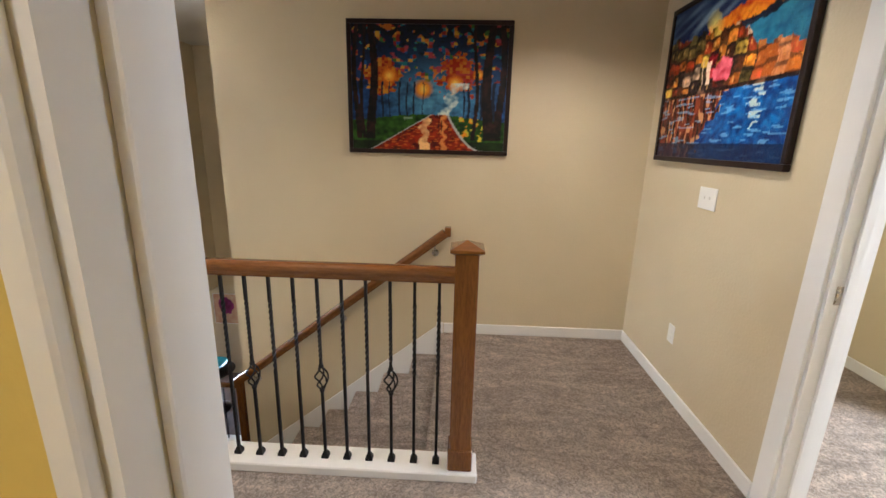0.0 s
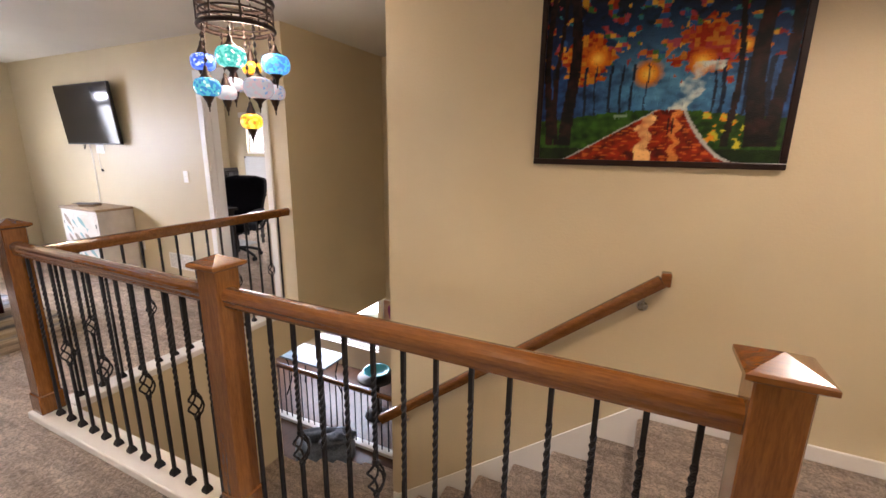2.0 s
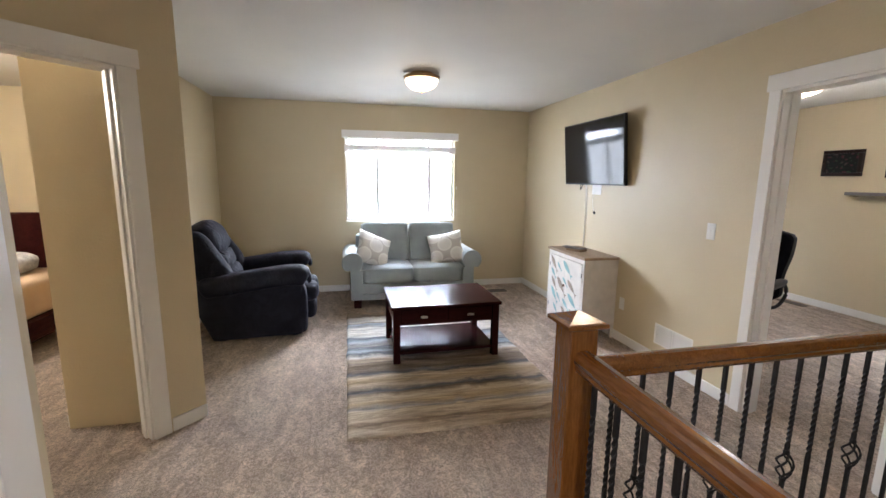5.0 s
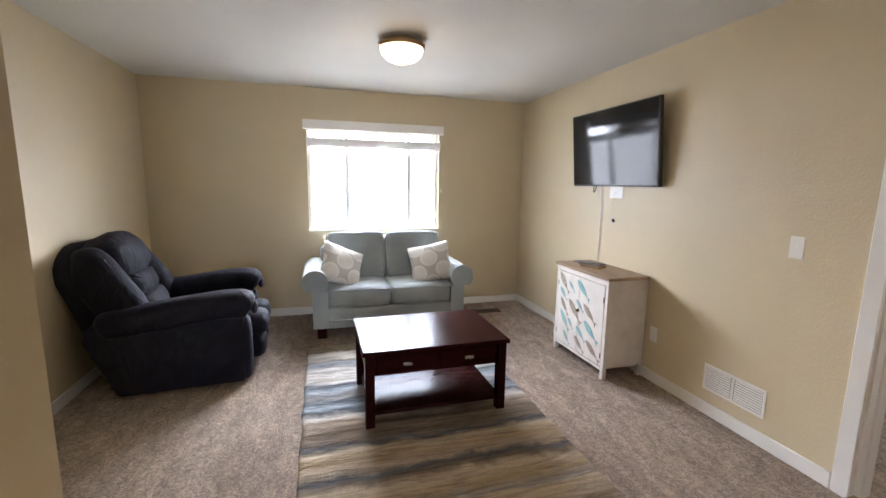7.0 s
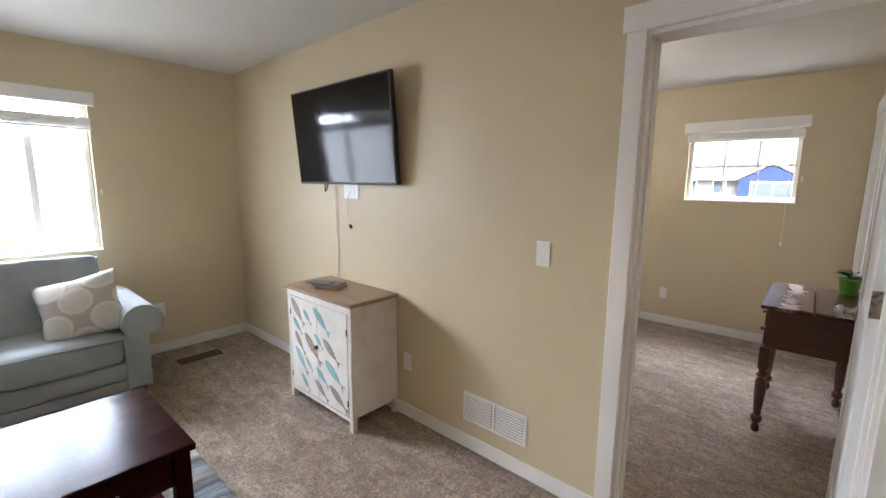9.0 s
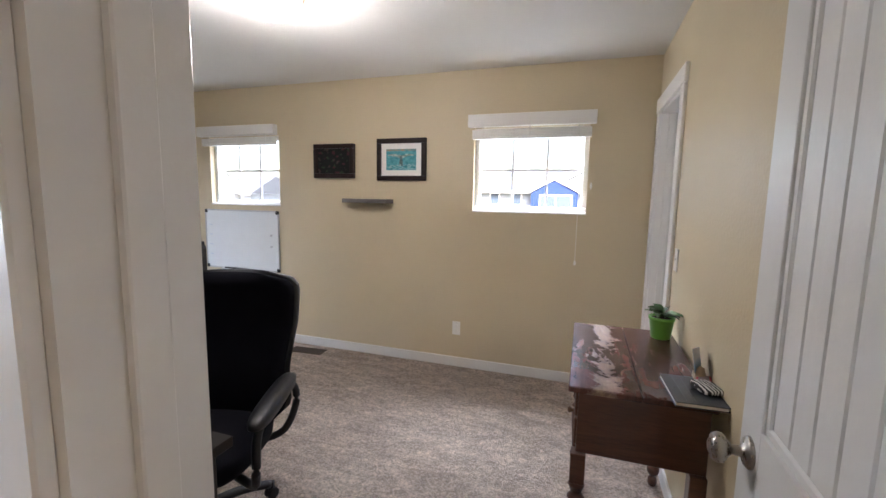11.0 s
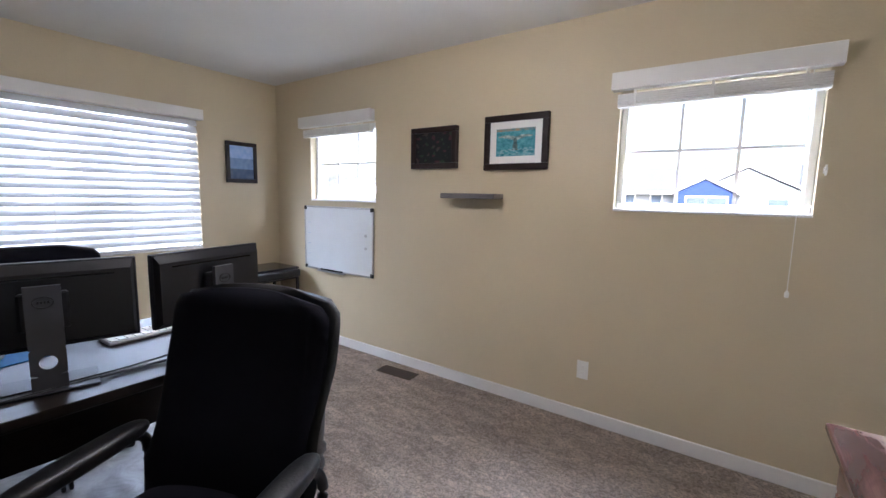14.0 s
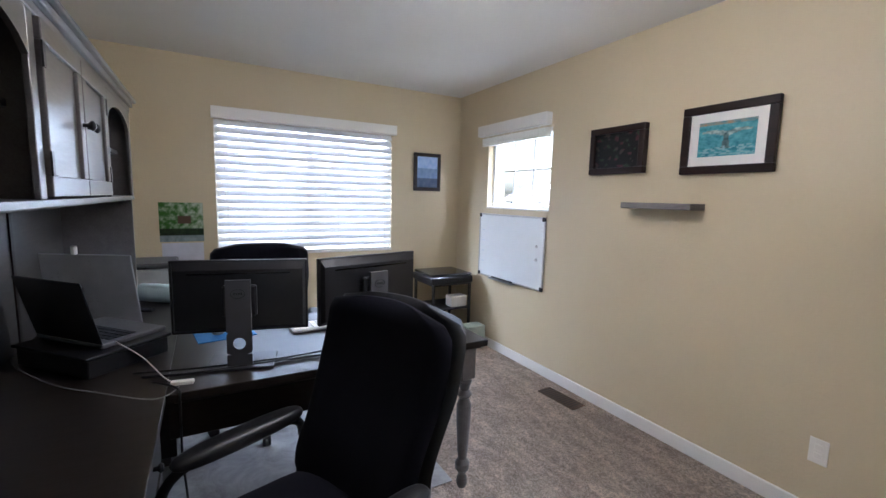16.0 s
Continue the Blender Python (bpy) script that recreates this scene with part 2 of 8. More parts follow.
def tube(bm, pts, r, n=8):
    """A round rod along a row of points."""
    pts = [Vector(p) for p in pts]
    rings = []
    for i, p in enumerate(pts):
        d = (pts[min(i + 1, len(pts) - 1)] - pts[max(i - 1, 0)]).normalized()
        q = d.to_track_quat("Z", "Y").to_matrix()
        rings.append([bm.verts.new(p + q @ Vector((r * math.cos(2 * math.pi * k / n), r * math.sin(2 * math.pi * k / n), 0))) for k in range(n)])
    for a, b in zip(rings, rings[1:]):
        for k in range(n):
            bm.faces.new((a[k], a[(k + 1) % n], b[(k + 1) % n], b[k]))
    bm.faces.new(rings[0][::-1])
    bm.faces.new(rings[-1])
    return bm


def smooth_path(pts, n=6):
    """Catmull-Rom points through the given ones."""
    pts = [Vector(p) for p in pts]
    out = []
    for i in range(len(pts) - 1):
        p0, p1, p2, p3 = pts[max(i - 1, 0)], pts[i], pts[i + 1], pts[min(i + 2, len(pts) - 1)]
        for k in range(n):
            s = k / n
            out.append(0.5 * ((2 * p1) + (p2 - p0) * s + (2 * p0 - 5 * p1 + 4 * p2 - p3) * s * s + (3 * p1 - p0 - 3 * p2 + p3) * s ** 3))
    return out + [pts[-1]]


def pillow_shape(bm, size, m=None, power=3.2, cuts=7, puff=0.0, seed=0.0, wrinkle=0.0):
    """A soft block: a subdivided cube drawn towards a superellipsoid."""
    m = m or Matrix()
    tmp = bmesh.new()
    bmesh.ops.create_cube(tmp, size=2)
    bmesh.ops.subdivide_edges(tmp, edges=tmp.edges, cuts=cuts, use_grid_fill=True)
    idx = {}
    for v in tmp.verts:
        c = v.co
        k = (abs(c.x) ** power + abs(c.y) ** power + abs(c.z) ** power) ** (1 / power)
        d = c / k
        w = 1 + wrinkle * (noise.noise(d * 2.3 + Vector((seed, 0, 0))))
        q = Vector((d.x * size[0] / 2 * w, d.y * size[1] / 2 * w, d.z * size[2] / 2 * w))
        q.z += puff * (1 - d.x * d.x) * (1 - d.y * d.y) * (1 if d.z > 0 else -0.3)
        idx[v.index] = bm.verts.new(m @ q)
    for f in tmp.faces:
        bm.faces.new([idx[v.index] for v in f.verts])
    tmp.free()
    return bm


def cells(xs, ys, zs, empty):
    """One clean mesh of the blocks between the cuts, without those that empty(x, y, z) names."""
    bm = bmesh.new()
    full = lambda i, j, k: 0 <= i < len(xs) - 1 and 0 <= j < len(ys) - 1 and 0 <= k < len(zs) - 1 and not empty((xs[i] + xs[i + 1]) / 2, (ys[j] + ys[j + 1]) / 2, (zs[k] + zs[k + 1]) / 2)
    verts = {}

    def at(i, j, k):
        if (i, j, k) not in verts:
            verts[(i, j, k)] = bm.verts.new((xs[i], ys[j], zs[k]))
        return verts[(i, j, k)]

    sides = (((1, 0, 0), [(1, 0, 0), (1, 1, 0), (1, 1, 1), (1, 0, 1)]), ((-1, 0, 0), [(0, 0, 0), (0, 0, 1), (0, 1, 1), (0, 1, 0)]),
             ((0, 1, 0), [(0, 1, 0), (0, 1, 1), (1, 1, 1), (1, 1, 0)]), ((0, -1, 0), [(0, 0, 0), (1, 0, 0), (1, 0, 1), (0, 0, 1)]),
             ((0, 0, 1), [(0, 0, 1), (1, 0, 1), (1, 1, 1), (0, 1, 1)]), ((0, 0, -1), [(0, 0, 0), (0, 1, 0), (1, 1, 0), (1, 0, 0)]))
    for i in range(len(xs) - 1):
        for j in range(len(ys) - 1):
            for k in range(len(zs) - 1):
                if full(i, j, k):
                    for (a, b, c), quad in sides:
                        if not full(i + a, j + b, k + c):
                            bm.faces.new([at(i + p, j + q, k + r) for p, q, r in quad])
    return bm


def wall(name, axis, c0, c1, u0, u1, z0, z1, holes=(), mat=None, label="cream painted plaster wall"):
    """A wall whose thickness runs c0 to c1 along axis, with holes (u0, u1, z0, z1) through it."""
    us = sorted({u0, u1, *(h[0] for h in holes), *(h[1] for h in holes)})
    zs = sorted({z0, z1, *(max(z0, h[2]) for h in holes), *(h[3] for h in holes)})
    if axis == "x":
        bm = cells([c0, c1], us, zs, lambda x, y, z: any(h[0] < y < h[1] and h[2] < z < h[3] for h in holes))
    else:
        bm = cells(us, [c0, c1], zs, lambda x, y, z: any(h[0] < x < h[1] and h[2] < z < h[3] for h in holes))
    return link_mesh(name, bm, mat or WALL, label=label, kind="structure")


def slab(name, x0, x1, y0, y1, z0, z1, mat, label="", bevel=0.0):
    return link_mesh(name, boxed(x0, x1, y0, y1, z0, z1, bevel), mat, label=label, kind="structure")


# ---------- the shell ----------
TOP = 2.45
LOW = -2.70
wall("wall_loft_west", "x", -7.70, -7.48, -0.82, 3.40, -0.33, TOP, [(0.82, 2.28, 0.95, 2.05)])
wall("wall_office_west", "x", -7.85, -7.634, 3.40, 6.71, -0.33, TOP, [(4.24, 5.75, 0.91, 2.00)])
wall("wall_office_north", "y", 6.512, 6.71, -7.634, -2.20, -0.33, TOP, [(-7.10, -6.26, 1.345, 2.0), (-4.36, -3.48, 1.345, 2.0)])
wall("wall_tv", "y", 3.347, 3.467, -7.48, -2.855, 0.0, TOP, [(-3.87, -3.115, 0.0, 2.05)])
wall("wall_office_east", "x", -3.03, -2.855, 3.467, 6.512, 0.0, TOP, [(5.73, 6.41, 0.0, 2.05)])
wall("wall_loft_south", "y", -0.82, -0.70, -7.48, -4.65, -0.0, TOP)
wall("wall_foyer_north", "y", 4.80, 4.92, -2.855, -1.51, -0.35, TOP)
wall("wall_foyer_east", "x", -1.63, -1.51, 3.12, 4.80, LOW, TOP)
wall("wall_painting", "y", 3.0, 3.12, -1.63, 1.6, LOW, TOP)
wall("wall_east", "x", 1.475, 1.6, 0.115, 3.0, 0.0, TOP, [(0.56, 1.36, 0.0, 2.05)])
wall("wall_hall_south", "y", 0.115, 0.235, -2.70, 1.475, 0.0, TOP, [(-2.57, -1.745, 0.0, 2.05), (-0.09, 0.80, 0.0, 2.05)])
wall("wall_alcove_east", "x", -2.70, -2.58, -1.10, 0.115, 0.0, TOP)
wall("wall_alcove_south", "y", -1.22, -1.10, -3.50, -2.58, 0.0, TOP)
wall("wall_loft_stub", "x", -4.65, -4.53, -0.82, -0.20, 0.0, TOP)


def diagonal_wall():
    """The angled wall with the bedroom doorway."""
    bm = cells([0, 0.30, 1.06, 1.46], [-0.12, 0.0], [0, 2.05, TOP], lambda x, y, z: 0.30 < x < 1.06 and z < 2.05)
    bm.transform(pose(-4.53, -0.07, 0, 0, 0, -45))
    return link_mesh("wall_diagonal", bm, WALL, label="cream angled wall with a bedroom doorway", kind="structure")


diagonal_wall()
HOLE = lambda x, y: (-2.915 < x < 0.06 and 1.54 < y < 3.06) or (-2.915 < x < -1.57 and 3.06 <= y < 4.86)
xs, ys = [-7.85, -2.915, -1.57, 0.06, 4.7], [-3.7, 1.54, 3.06, 4.86, 6.71]
link_mesh("floor", cells(xs, ys, [-0.33, 0.0], lambda x, y, z: HOLE(x, y)), CARPET, label="taupe plush carpet with vacuum marks", kind="structure")
link_mesh("ceiling", boxed(-7.9, 4.7, -3.7, 6.75, TOP, TOP + 0.2), CEIL, label="off-white textured plaster ceiling", kind="structure")
# rooms seen only through doors
wall("wall_bedroom_south", "y", -3.7, -3.58, -7.48, -1.6, 0, TOP, label="cream bedroom wall")
wall("wall_bedroom_west", "x", -7.60, -7.48, -3.58, -0.82, 0, TOP, label="cream bedroom wall")
wall("wall_bedroom_east", "x", -2.58, -2.46, -3.58, -1.22, 0, TOP, label="cream bedroom wall")
# Start room walls carry their yellow light as colour.
wall("wall_start_room_south", "y", -2.6, -2.5, -1.6, 1.6, 0, TOP, mat=YELLOW_LIT, label="wall tinted yellow for its lamplight")
wall("wall_start_room_north", "y", 0.107, 0.1145, -1.5, 1.5, 0, TOP, [(-0.09, 0.80, 0, 2.05)], mat=YELLOW_LIT, label="wall tinted yellow for its lamplight beside the door")
wall("wall_start_room_west", "x", -1.6, -1.5, -2.5, 0.115, 0, TOP, mat=YELLOW_LIT, label="wall tinted yellow for its lamplight")
wall("wall_start_room_east", "x", 1.5, 1.6, -2.5, 0.115, 0, TOP, mat=YELLOW_LIT, label="wall tinted yellow for its lamplight")
wall("wall_east_room_north", "y", 3.0, 3.12, 1.6, 4.6, 0, TOP, label="cream wall of the east room")
wall("wall_east_room_inner", "x", 2.95, 3.07, 1.9, 3.0, 0, TOP, label="cream wall of the east room")
wall("wall_east_room_far", "x", 4.5, 4.62, -1.2, 3.0, 0, TOP, label="cream wall of the east room")
wall("wall_east_room_south", "y", -1.32, -1.2, 1.6, 4.62, 0, TOP, label="cream wall of the east room")
# lower storey
slab("floor_lower", -9, 3, 0.9, 8.2, LOW - 0.1, LOW, FLOORWOOD, "dark polished wooden floorboards")
wall("wall_lower_north", "y", 6.6, 6.72, -9, 3, LOW, -0.33, [(-6.6, -4.22, -2.25, -0.75)], label="cream lower storey wall with a wide window")
wall("wall_lower_west", "x", -9.1, -9.0, 0.9, 6.6, LOW, -0.33)
wall("wall_lower_south", "y", 0.8, 0.9, -9, 3, LOW, -0.33)
wall("wall_lower_east", "x", 3.0, 3.1, 0.9, 6.6, LOW, -0.33)
wall("wall_landing_west", "x", -2.914, -2.855, 1.54, 3.03, LOW, -0.001)
slab("wall_foyer_band", -2.914, -2.855, 3.03, 4.80, -0.35, -0.001, WALL, "cream plaster band at the floor edge")
wall("wall_landing_south", "y", 1.541, 1.60, -2.855, 0.06, LOW, -0.001)


# ---------- stairs ----------
def stairs():
    ob = thing("staircase", "carpeted staircase with a landing and a turn", "stairs")
    ob["kind"] = "structure"
    rise, run = 0.186, 0.243
    for i in range(6):
        x1 = 0.06 - run * i
        part("step", boxed(x1 - run - 0.0, x1 + 0.02, 1.602, 2.985, -rise * (i + 1) - 0.19, -rise * (i + 1), 0.018, 2), CARPET, ob)
    part("landing", boxed(-2.853, 0.06 - run * 6 + 0.02, 1.602, 2.998, -1.50, -1.302, 0.012), CARPET, ob, "carpeted stair landing")
    part("top_nosing", boxed(0.03, 0.075, 1.602, 2.985, -0.18, 0.004, 0.015, 2), CARPET, ob)
    for i in range(6):
        y0 = 3.0 + 0.245 * i
        part("step", boxed(-2.84, -1.635, y0 - 0.02, y0 + 0.245, -1.302 - 0.2 * (i + 1) - 0.2, -1.302 - 0.2 * (i + 1), 0.018, 2), CARPET, ob)
    bm = bmesh.new()
    pts = [(0.055, 0.085), (0.055, -0.20), (-1.36, -1.302), (-1.62, -1.302), (-1.62, -1.20), (-1.575, -1.20), (0.0, 0.052), (0.0, 0.085)]
    a = [bm.verts.new((x, 2.985, z)) for x, z in pts]
    b = [bm.verts.new((x, 2.999, z)) for x, z in pts]
    bm.faces.new(a)
    bm.faces.new(b[::-1])
    for i in range(len(a)):
        bm.faces.new((a[i], a[(i + 1) % len(a)], b[(i + 1) % len(a)], b[i]))
    part("skirt_board", bm, WHITE, ob, "white painted sloping skirt board")


stairs()


# ---------- trim ----------
def skirting(name, axis, c, side, spans):
    """Baseboard pieces along a wall face at c; side +1 stands out towards larger c."""
    for u0, u1 in spans:
        lo, hi = sorted((c, c + side * 0.014))
        bm = boxed(lo, hi, u0, u1, 0.001, 0.085, 0.004) if axis == "x" else boxed(u0, u1, lo, hi, 0.001, 0.085, 0.004)
        link_mesh(name, bm, WHITE, label="white painted baseboard", kind="structure")


skirting("baseboard", "y", 3.347, -1, [(-7.48, -3.945)])
skirting("baseboard", "x", -7.48, 1, [(-0.70, 3.33)])
skirting("baseboard", "y", -0.70, 1, [(-7.465, -4.66)])
skirting("baseboard", "y", 3.0, -1, [(0.06, 1.475)])
skirting("baseboard", "x", 1.475, -1, [(1.455, 2.985), (0.25, 0.46)])
skirting("baseboard", "y", 0.235, 1, [(-2.70, -2.67), (-1.65, -0.195), (0.90, 1.46)])
skirting("baseboard", "y", 6.512, -1, [(-7.62, -3.045)])
skirting("baseboard", "x", -7.634, 1, [(3.48, 6.497)])
skirting("baseboard", "x", -3.03, -1, [(3.49, 5.63)])
skirting("baseboard", "y", 3.467, 1, [(-7.62, -3.95)])
skirting("baseboard", "x", 2.95, -1, [(1.9, 3.0)])
skirting("baseboard", "y", -0.82, -1, [(-7.46, -4.54)])
bm = boxed(0.0, 0.205, 0.0, 0.014, 0.001, 0.085, 0.004)
bm.transform(pose(-4.53, -0.07, 0, 0, 0, -45))
link_mesh("baseboard", bm, WHITE, label="white painted baseboard", kind="structure")


def casing(name, w, h, m, depth=0.12, both=True, rear=0.085, front=0.085):
    """A white door lining with flat casings and a taller head piece. x runs across, y into the wall."""
    ob = thing(name, "white painted door casing", "door frame", m)
    ob["kind"] = "structure"
    j = 0.018
    part("jamb", boxed(0, j, -0.002, depth + 0.002, 0.002, h - j), WHITE, ob)
    part("jamb", boxed(w - j, w, -0.002, depth + 0.002, 0.002, h - j), WHITE, ob)
    part("jamb", boxed(0, w, -0.002, depth + 0.002, h - j, h), WHITE, ob)
    part("stop", boxed(j, j + 0.012, 0.045, 0.08, 0.002, h - j, 0.002), WHITE, ob)
    part("stop", boxed(w - j - 0.012, w - j, 0.045, 0.08, 0.002, h - j, 0.002), WHITE, ob)
    for y0, y1 in ((-0.018, -0.0005), (depth + 0.0005, depth + 0.018))[: 2 if both else 1]:
        e = front if y0 < 0 else rear
        part("side_casing", boxed(-e, 0.006, y0, y1, 0.002, h, 0.003), WHITE, ob)
        part("side_casing", boxed(w - 0.006, w + e, y0, y1, 0.002, h, 0.003), WHITE, ob)
        s = -0.004 if y0 < 0 else 0.0
        part("head_casing", boxed(-e - 0.015, w + e + 0.015, y0 + s, y1 + s + 0.004, h, h + 0.095, 0.003), WHITE, ob)
    return ob


casing("door_frame_office", 0.755, 2.05, pose(-3.87, 3.347, 0), front=0.068)
casing("door_frame_office_closet", 0.68, 2.05, pose(-3.03, 6.41, 0, 0, 0, -90), 0.175)
casing("door_frame_hall_closet", 0.825, 2.05, pose(-1.745, 0.235, 0, 0, 0, 180))
casing("door_frame_start", 0.89, 2.05, pose(0.80, 0.235, 0, 0, 0, 180), rear=0.018)
casing("door_frame_east", 0.80, 2.05, pose(1.475, 1.36, 0, 0, 0, -90))
casing("door_frame_bedroom", 0.76, 2.05, pose(-4.53, -0.07, 0, 0, 0, -45) @ pose(1.06, 0, 0, 0, 0, 180))


# ---------- windows ----------
def window(name, w, h, m, mull=(), grid=(), valance=0.09, blind=0.0, label="white vinyl window"):
    """x across, y outwards from the room, z up from the sill's corner. mull: heavy uprights; grid: (columns, rows) of thin bars."""
    ob = thing(name, label, "window", m)
    ob["kind"] = "structure"
    f = 0.038
    for a in ((0, w, 0, f), (0, w, h - f, h)):
        part("window_frame", boxed(a[0], a[1], 0.055, 0.125, a[2], a[3], 0.006), WHITE, ob)
    for a in ((0, f), (w - f, w)):
        part("window_frame", boxed(a[0], a[1], 0.055, 0.125, f, h - f, 0.006), WHITE, ob)
    for x in mull:
        part("mullion", boxed(x - 0.022, x + 0.022, 0.06, 0.115, f, h - f, 0.004), WHITE, ob)
    if grid:
        for i in range(1, grid[0]):
            x = f + (w - 2 * f) * i / grid[0]
            part("glazing_bar", boxed(x - 0.008, x + 0.008, 0.080, 0.095, f, h - f), WHITE, ob)
        for i in range(1, grid[1]):
            z = f + (h - 2 * f) * i / grid[1]
            part("glazing_bar", boxed(f, w - f, 0.081, 0.094, z - 0.008, z + 0.008), WHITE, ob)
    g = part("pane", boxed(f, w - f, 0.100, 0.104, f, h - f), GLASS, ob)
    g.visible_shadow = False
    part("window_sill", boxed(-0.002, w + 0.002, -0.006, 0.056, -0.012, 0.004, 0.003), WHITE, ob)
    return ob


W = pose(-7.48, 0.82, 0.95, 0, 0, 90)
window("window_1", 1.46, 1.10, W, (0.42, 1.12))
window("window_2", 1.51, 1.09, pose(-7.634, 4.24, 0.91, 0, 0, 90), (0.75,))
window("window_3", 0.84, 0.655, pose(-7.10, 6.512, 1.345), (), (3, 2))
window("window_4", 0.88, 0.655, pose(-4.36, 6.512, 1.345), (), (3, 2))
window("window_5", 2.38, 1.50, pose(-6.6, 6.6, -2.25), (0.8, 1.6))

# ---------- stair railings ----------
for x0, x1, y0, y1 in ((-2.985, 0.275, 1.455, 1.602), (-2.985, -2.845, 1.602, 3.33)):
    link_mesh("curb", boxed(x0, x1, y0, y1, 0.0, 0.045, 0.005), WHITE, label="white painted curb under the stair railing", kind="structure")
slab("trim_stairwell", -2.853, 0.06, 1.6025, 1.614, -0.30, -0.001, WALL, "cream stairwell lining")


def newel(m):
    ob = thing("newel_post", "square stained oak newel post with a pyramid cap", "post", m, "newel posts of the stair railing")
    part("post", boxed(-0.048, 0.048, -0.048, 0.048, 0.02, 1.03, 0.004), OAKV, ob)
    part("base", boxed(-0.055, 0.055, -0.055, 0.055, 0.0, 0.11, 0.005), OAKV, ob)
    bm = bmesh.new()
    ring = lambda h, z: [bm.verts.new((sx * h, sy * h, z)) for sx, sy in ((-1, -1), (1, -1), (1, 1), (-1, 1))]
    rings = [ring(0.052, 1.016), ring(0.068, 1.026), ring(0.068, 1.037), ring(0.061, 1.041)]
    tip = bm.verts.new((0, 0, 1.066))
    for a, b in zip(rings, rings[1:]):
        for i in range(4):
            bm.faces.new((a[i], a[(i + 1) % 4], b[(i + 1) % 4], b[i]))
    bm.faces.new(rings[0][::-1])
    for i in range(4):
        bm.faces.new((rings[-1][i], rings[-1][(i + 1) % 4], tip))
    part("cap", bm, OAK, ob)
    return ob


first = newel(pose(0.195, 1.527, 0.045))
copy_thing(first, pose(-1.385, 1.527, 0.045))
copy_thing(first, pose(-2.915, 1.527, 0.045))

RAIL = [(-0.021, 0.0), (0.021, 0.0), (0.026, 0.010), (0.027, 0.022), (0.031, 0.030), (0.0325, 0.040), (0.031, 0.051), (0.025, 0.060), (0.014, 0.066), (0.0, 0.068), (-0.014, 0.066), (-0.025, 0.060), (-0.031, 0.051), (-0.0325, 0.040), (-0.031, 0.030), (-0.027, 0.022), (-0.026, 0.010)]


def rail_bar(bm, a, b, profile=RAIL):
    """A moulded bar from a to b, whose profile stands upright."""
    a, b = Vector(a), Vector(b)
    d = (b - a).normalized()
    side = Vector((-d.y, d.x, 0)).normalized()
    up = d.cross(side) * -1 if d.cross(side).z < 0 else d.cross(side)
    r0 = [bm.verts.new(a + side * x + up * z) for x, z in profile]
    r1 = [bm.verts.new(b + side * x + up * z) for x, z in profile]
    n = len(profile)
    for i in range(n):
        bm.faces.new((r0[i], r0[(i + 1) % n], r1[(i + 1) % n], r1[i]))
    bm.faces.new(r0[::-1])
    bm.faces.new(r1)
    return bm


def twisted_bar(bm, z0, z1, twist0, twist1, half=0.0062, turns=3.0):
    """A square iron bar that twists between two heights."""
    hs = [z0, twist0] + [twist0 + (twist1 - twist0) * i / 40 for i in range(1, 41)] + [z1]
    rings = []
    for z in hs:
        s = min(max((z - twist0) / (twist1 - twist0), 0), 1) * turns * 2 * math.pi
        rings.append([bm.verts.new((half * 1.414 * math.cos(s + k * math.pi / 2 + math.pi / 4), half * 1.414 * math.sin(s + k * math.pi / 2 + math.pi / 4), z)) for k in range(4)])
    for a, b in zip(rings, rings[1:]):
        for i in range(4):
            bm.faces.new((a[i], a[(i + 1) % 4], b[(i + 1) % 4], b[i]))
    bm.faces.new(rings[0][::-1])
    bm.faces.new(rings[-1])
    return bm


BAR = 0.85


def baluster_meshes():
    bm = twisted_bar(bmesh.new(), 0.0, BAR, 0.42, 0.74)
    plain_bar = bpy.data.meshes.new("baluster")
    bm.to_mesh(plain_bar)
    bm.free()
    bm = bmesh.new()
    twisted_bar(bm, 0.0, 0.335, 0.02, 0.03, turns=0.01)
    twisted_bar(bm, 0.445, BAR, 0.48, 0.74)
    lathe(bm, [(0.009, 0.325), (0.012, 0.333), (0.009, 0.342)], n=10)
    lathe(bm, [(0.009, 0.438), (0.012, 0.447), (0.009, 0.456)], n=10)
    for k in range(4):
        pts = []
        for i in range(9):
            s = i / 8
            r = 0.004 + 0.026 * math.sin(math.pi * s)
            a = k * math.pi / 2 + s * math.pi
            pts.append((r * math.cos(a), r * math.sin(a), 0.335 + 0.11 * s))
        tube(bm, pts, 0.0042, 6)
    knot_bar = bpy.data.meshes.new("basket_baluster")
    bm.to_mesh(knot_bar)
    bm.free()
    bm = bmesh.new()
    r = lambda h, z: [bm.verts.new((sx * h, sy * h, z)) for sx, sy in ((-1, -1), (1, -1), (1, 1), (-1, 1))]
    rings = [r(0.016, 0), r(0.016, 0.012), r(0.010, 0.026), r(0.0075, 0.030)]
    for a, b in zip(rings, rings[1:]):
        for i in range(4):
            bm.faces.new((a[i], a[(i + 1) % 4], b[(i + 1) % 4], b[i]))
    bm.faces.new(rings[0][::-1])
    bm.faces.new(rings[-1])
    shoe = bpy.data.meshes.new("shoe")
    bm.to_mesh(shoe)
    bm.free()
    for me in (plain_bar, knot_bar, shoe):
        me.materials.append(IRON)
    return plain_bar, knot_bar, shoe


PLAIN_BAR, KNOT_BAR, SHOE = baluster_meshes()


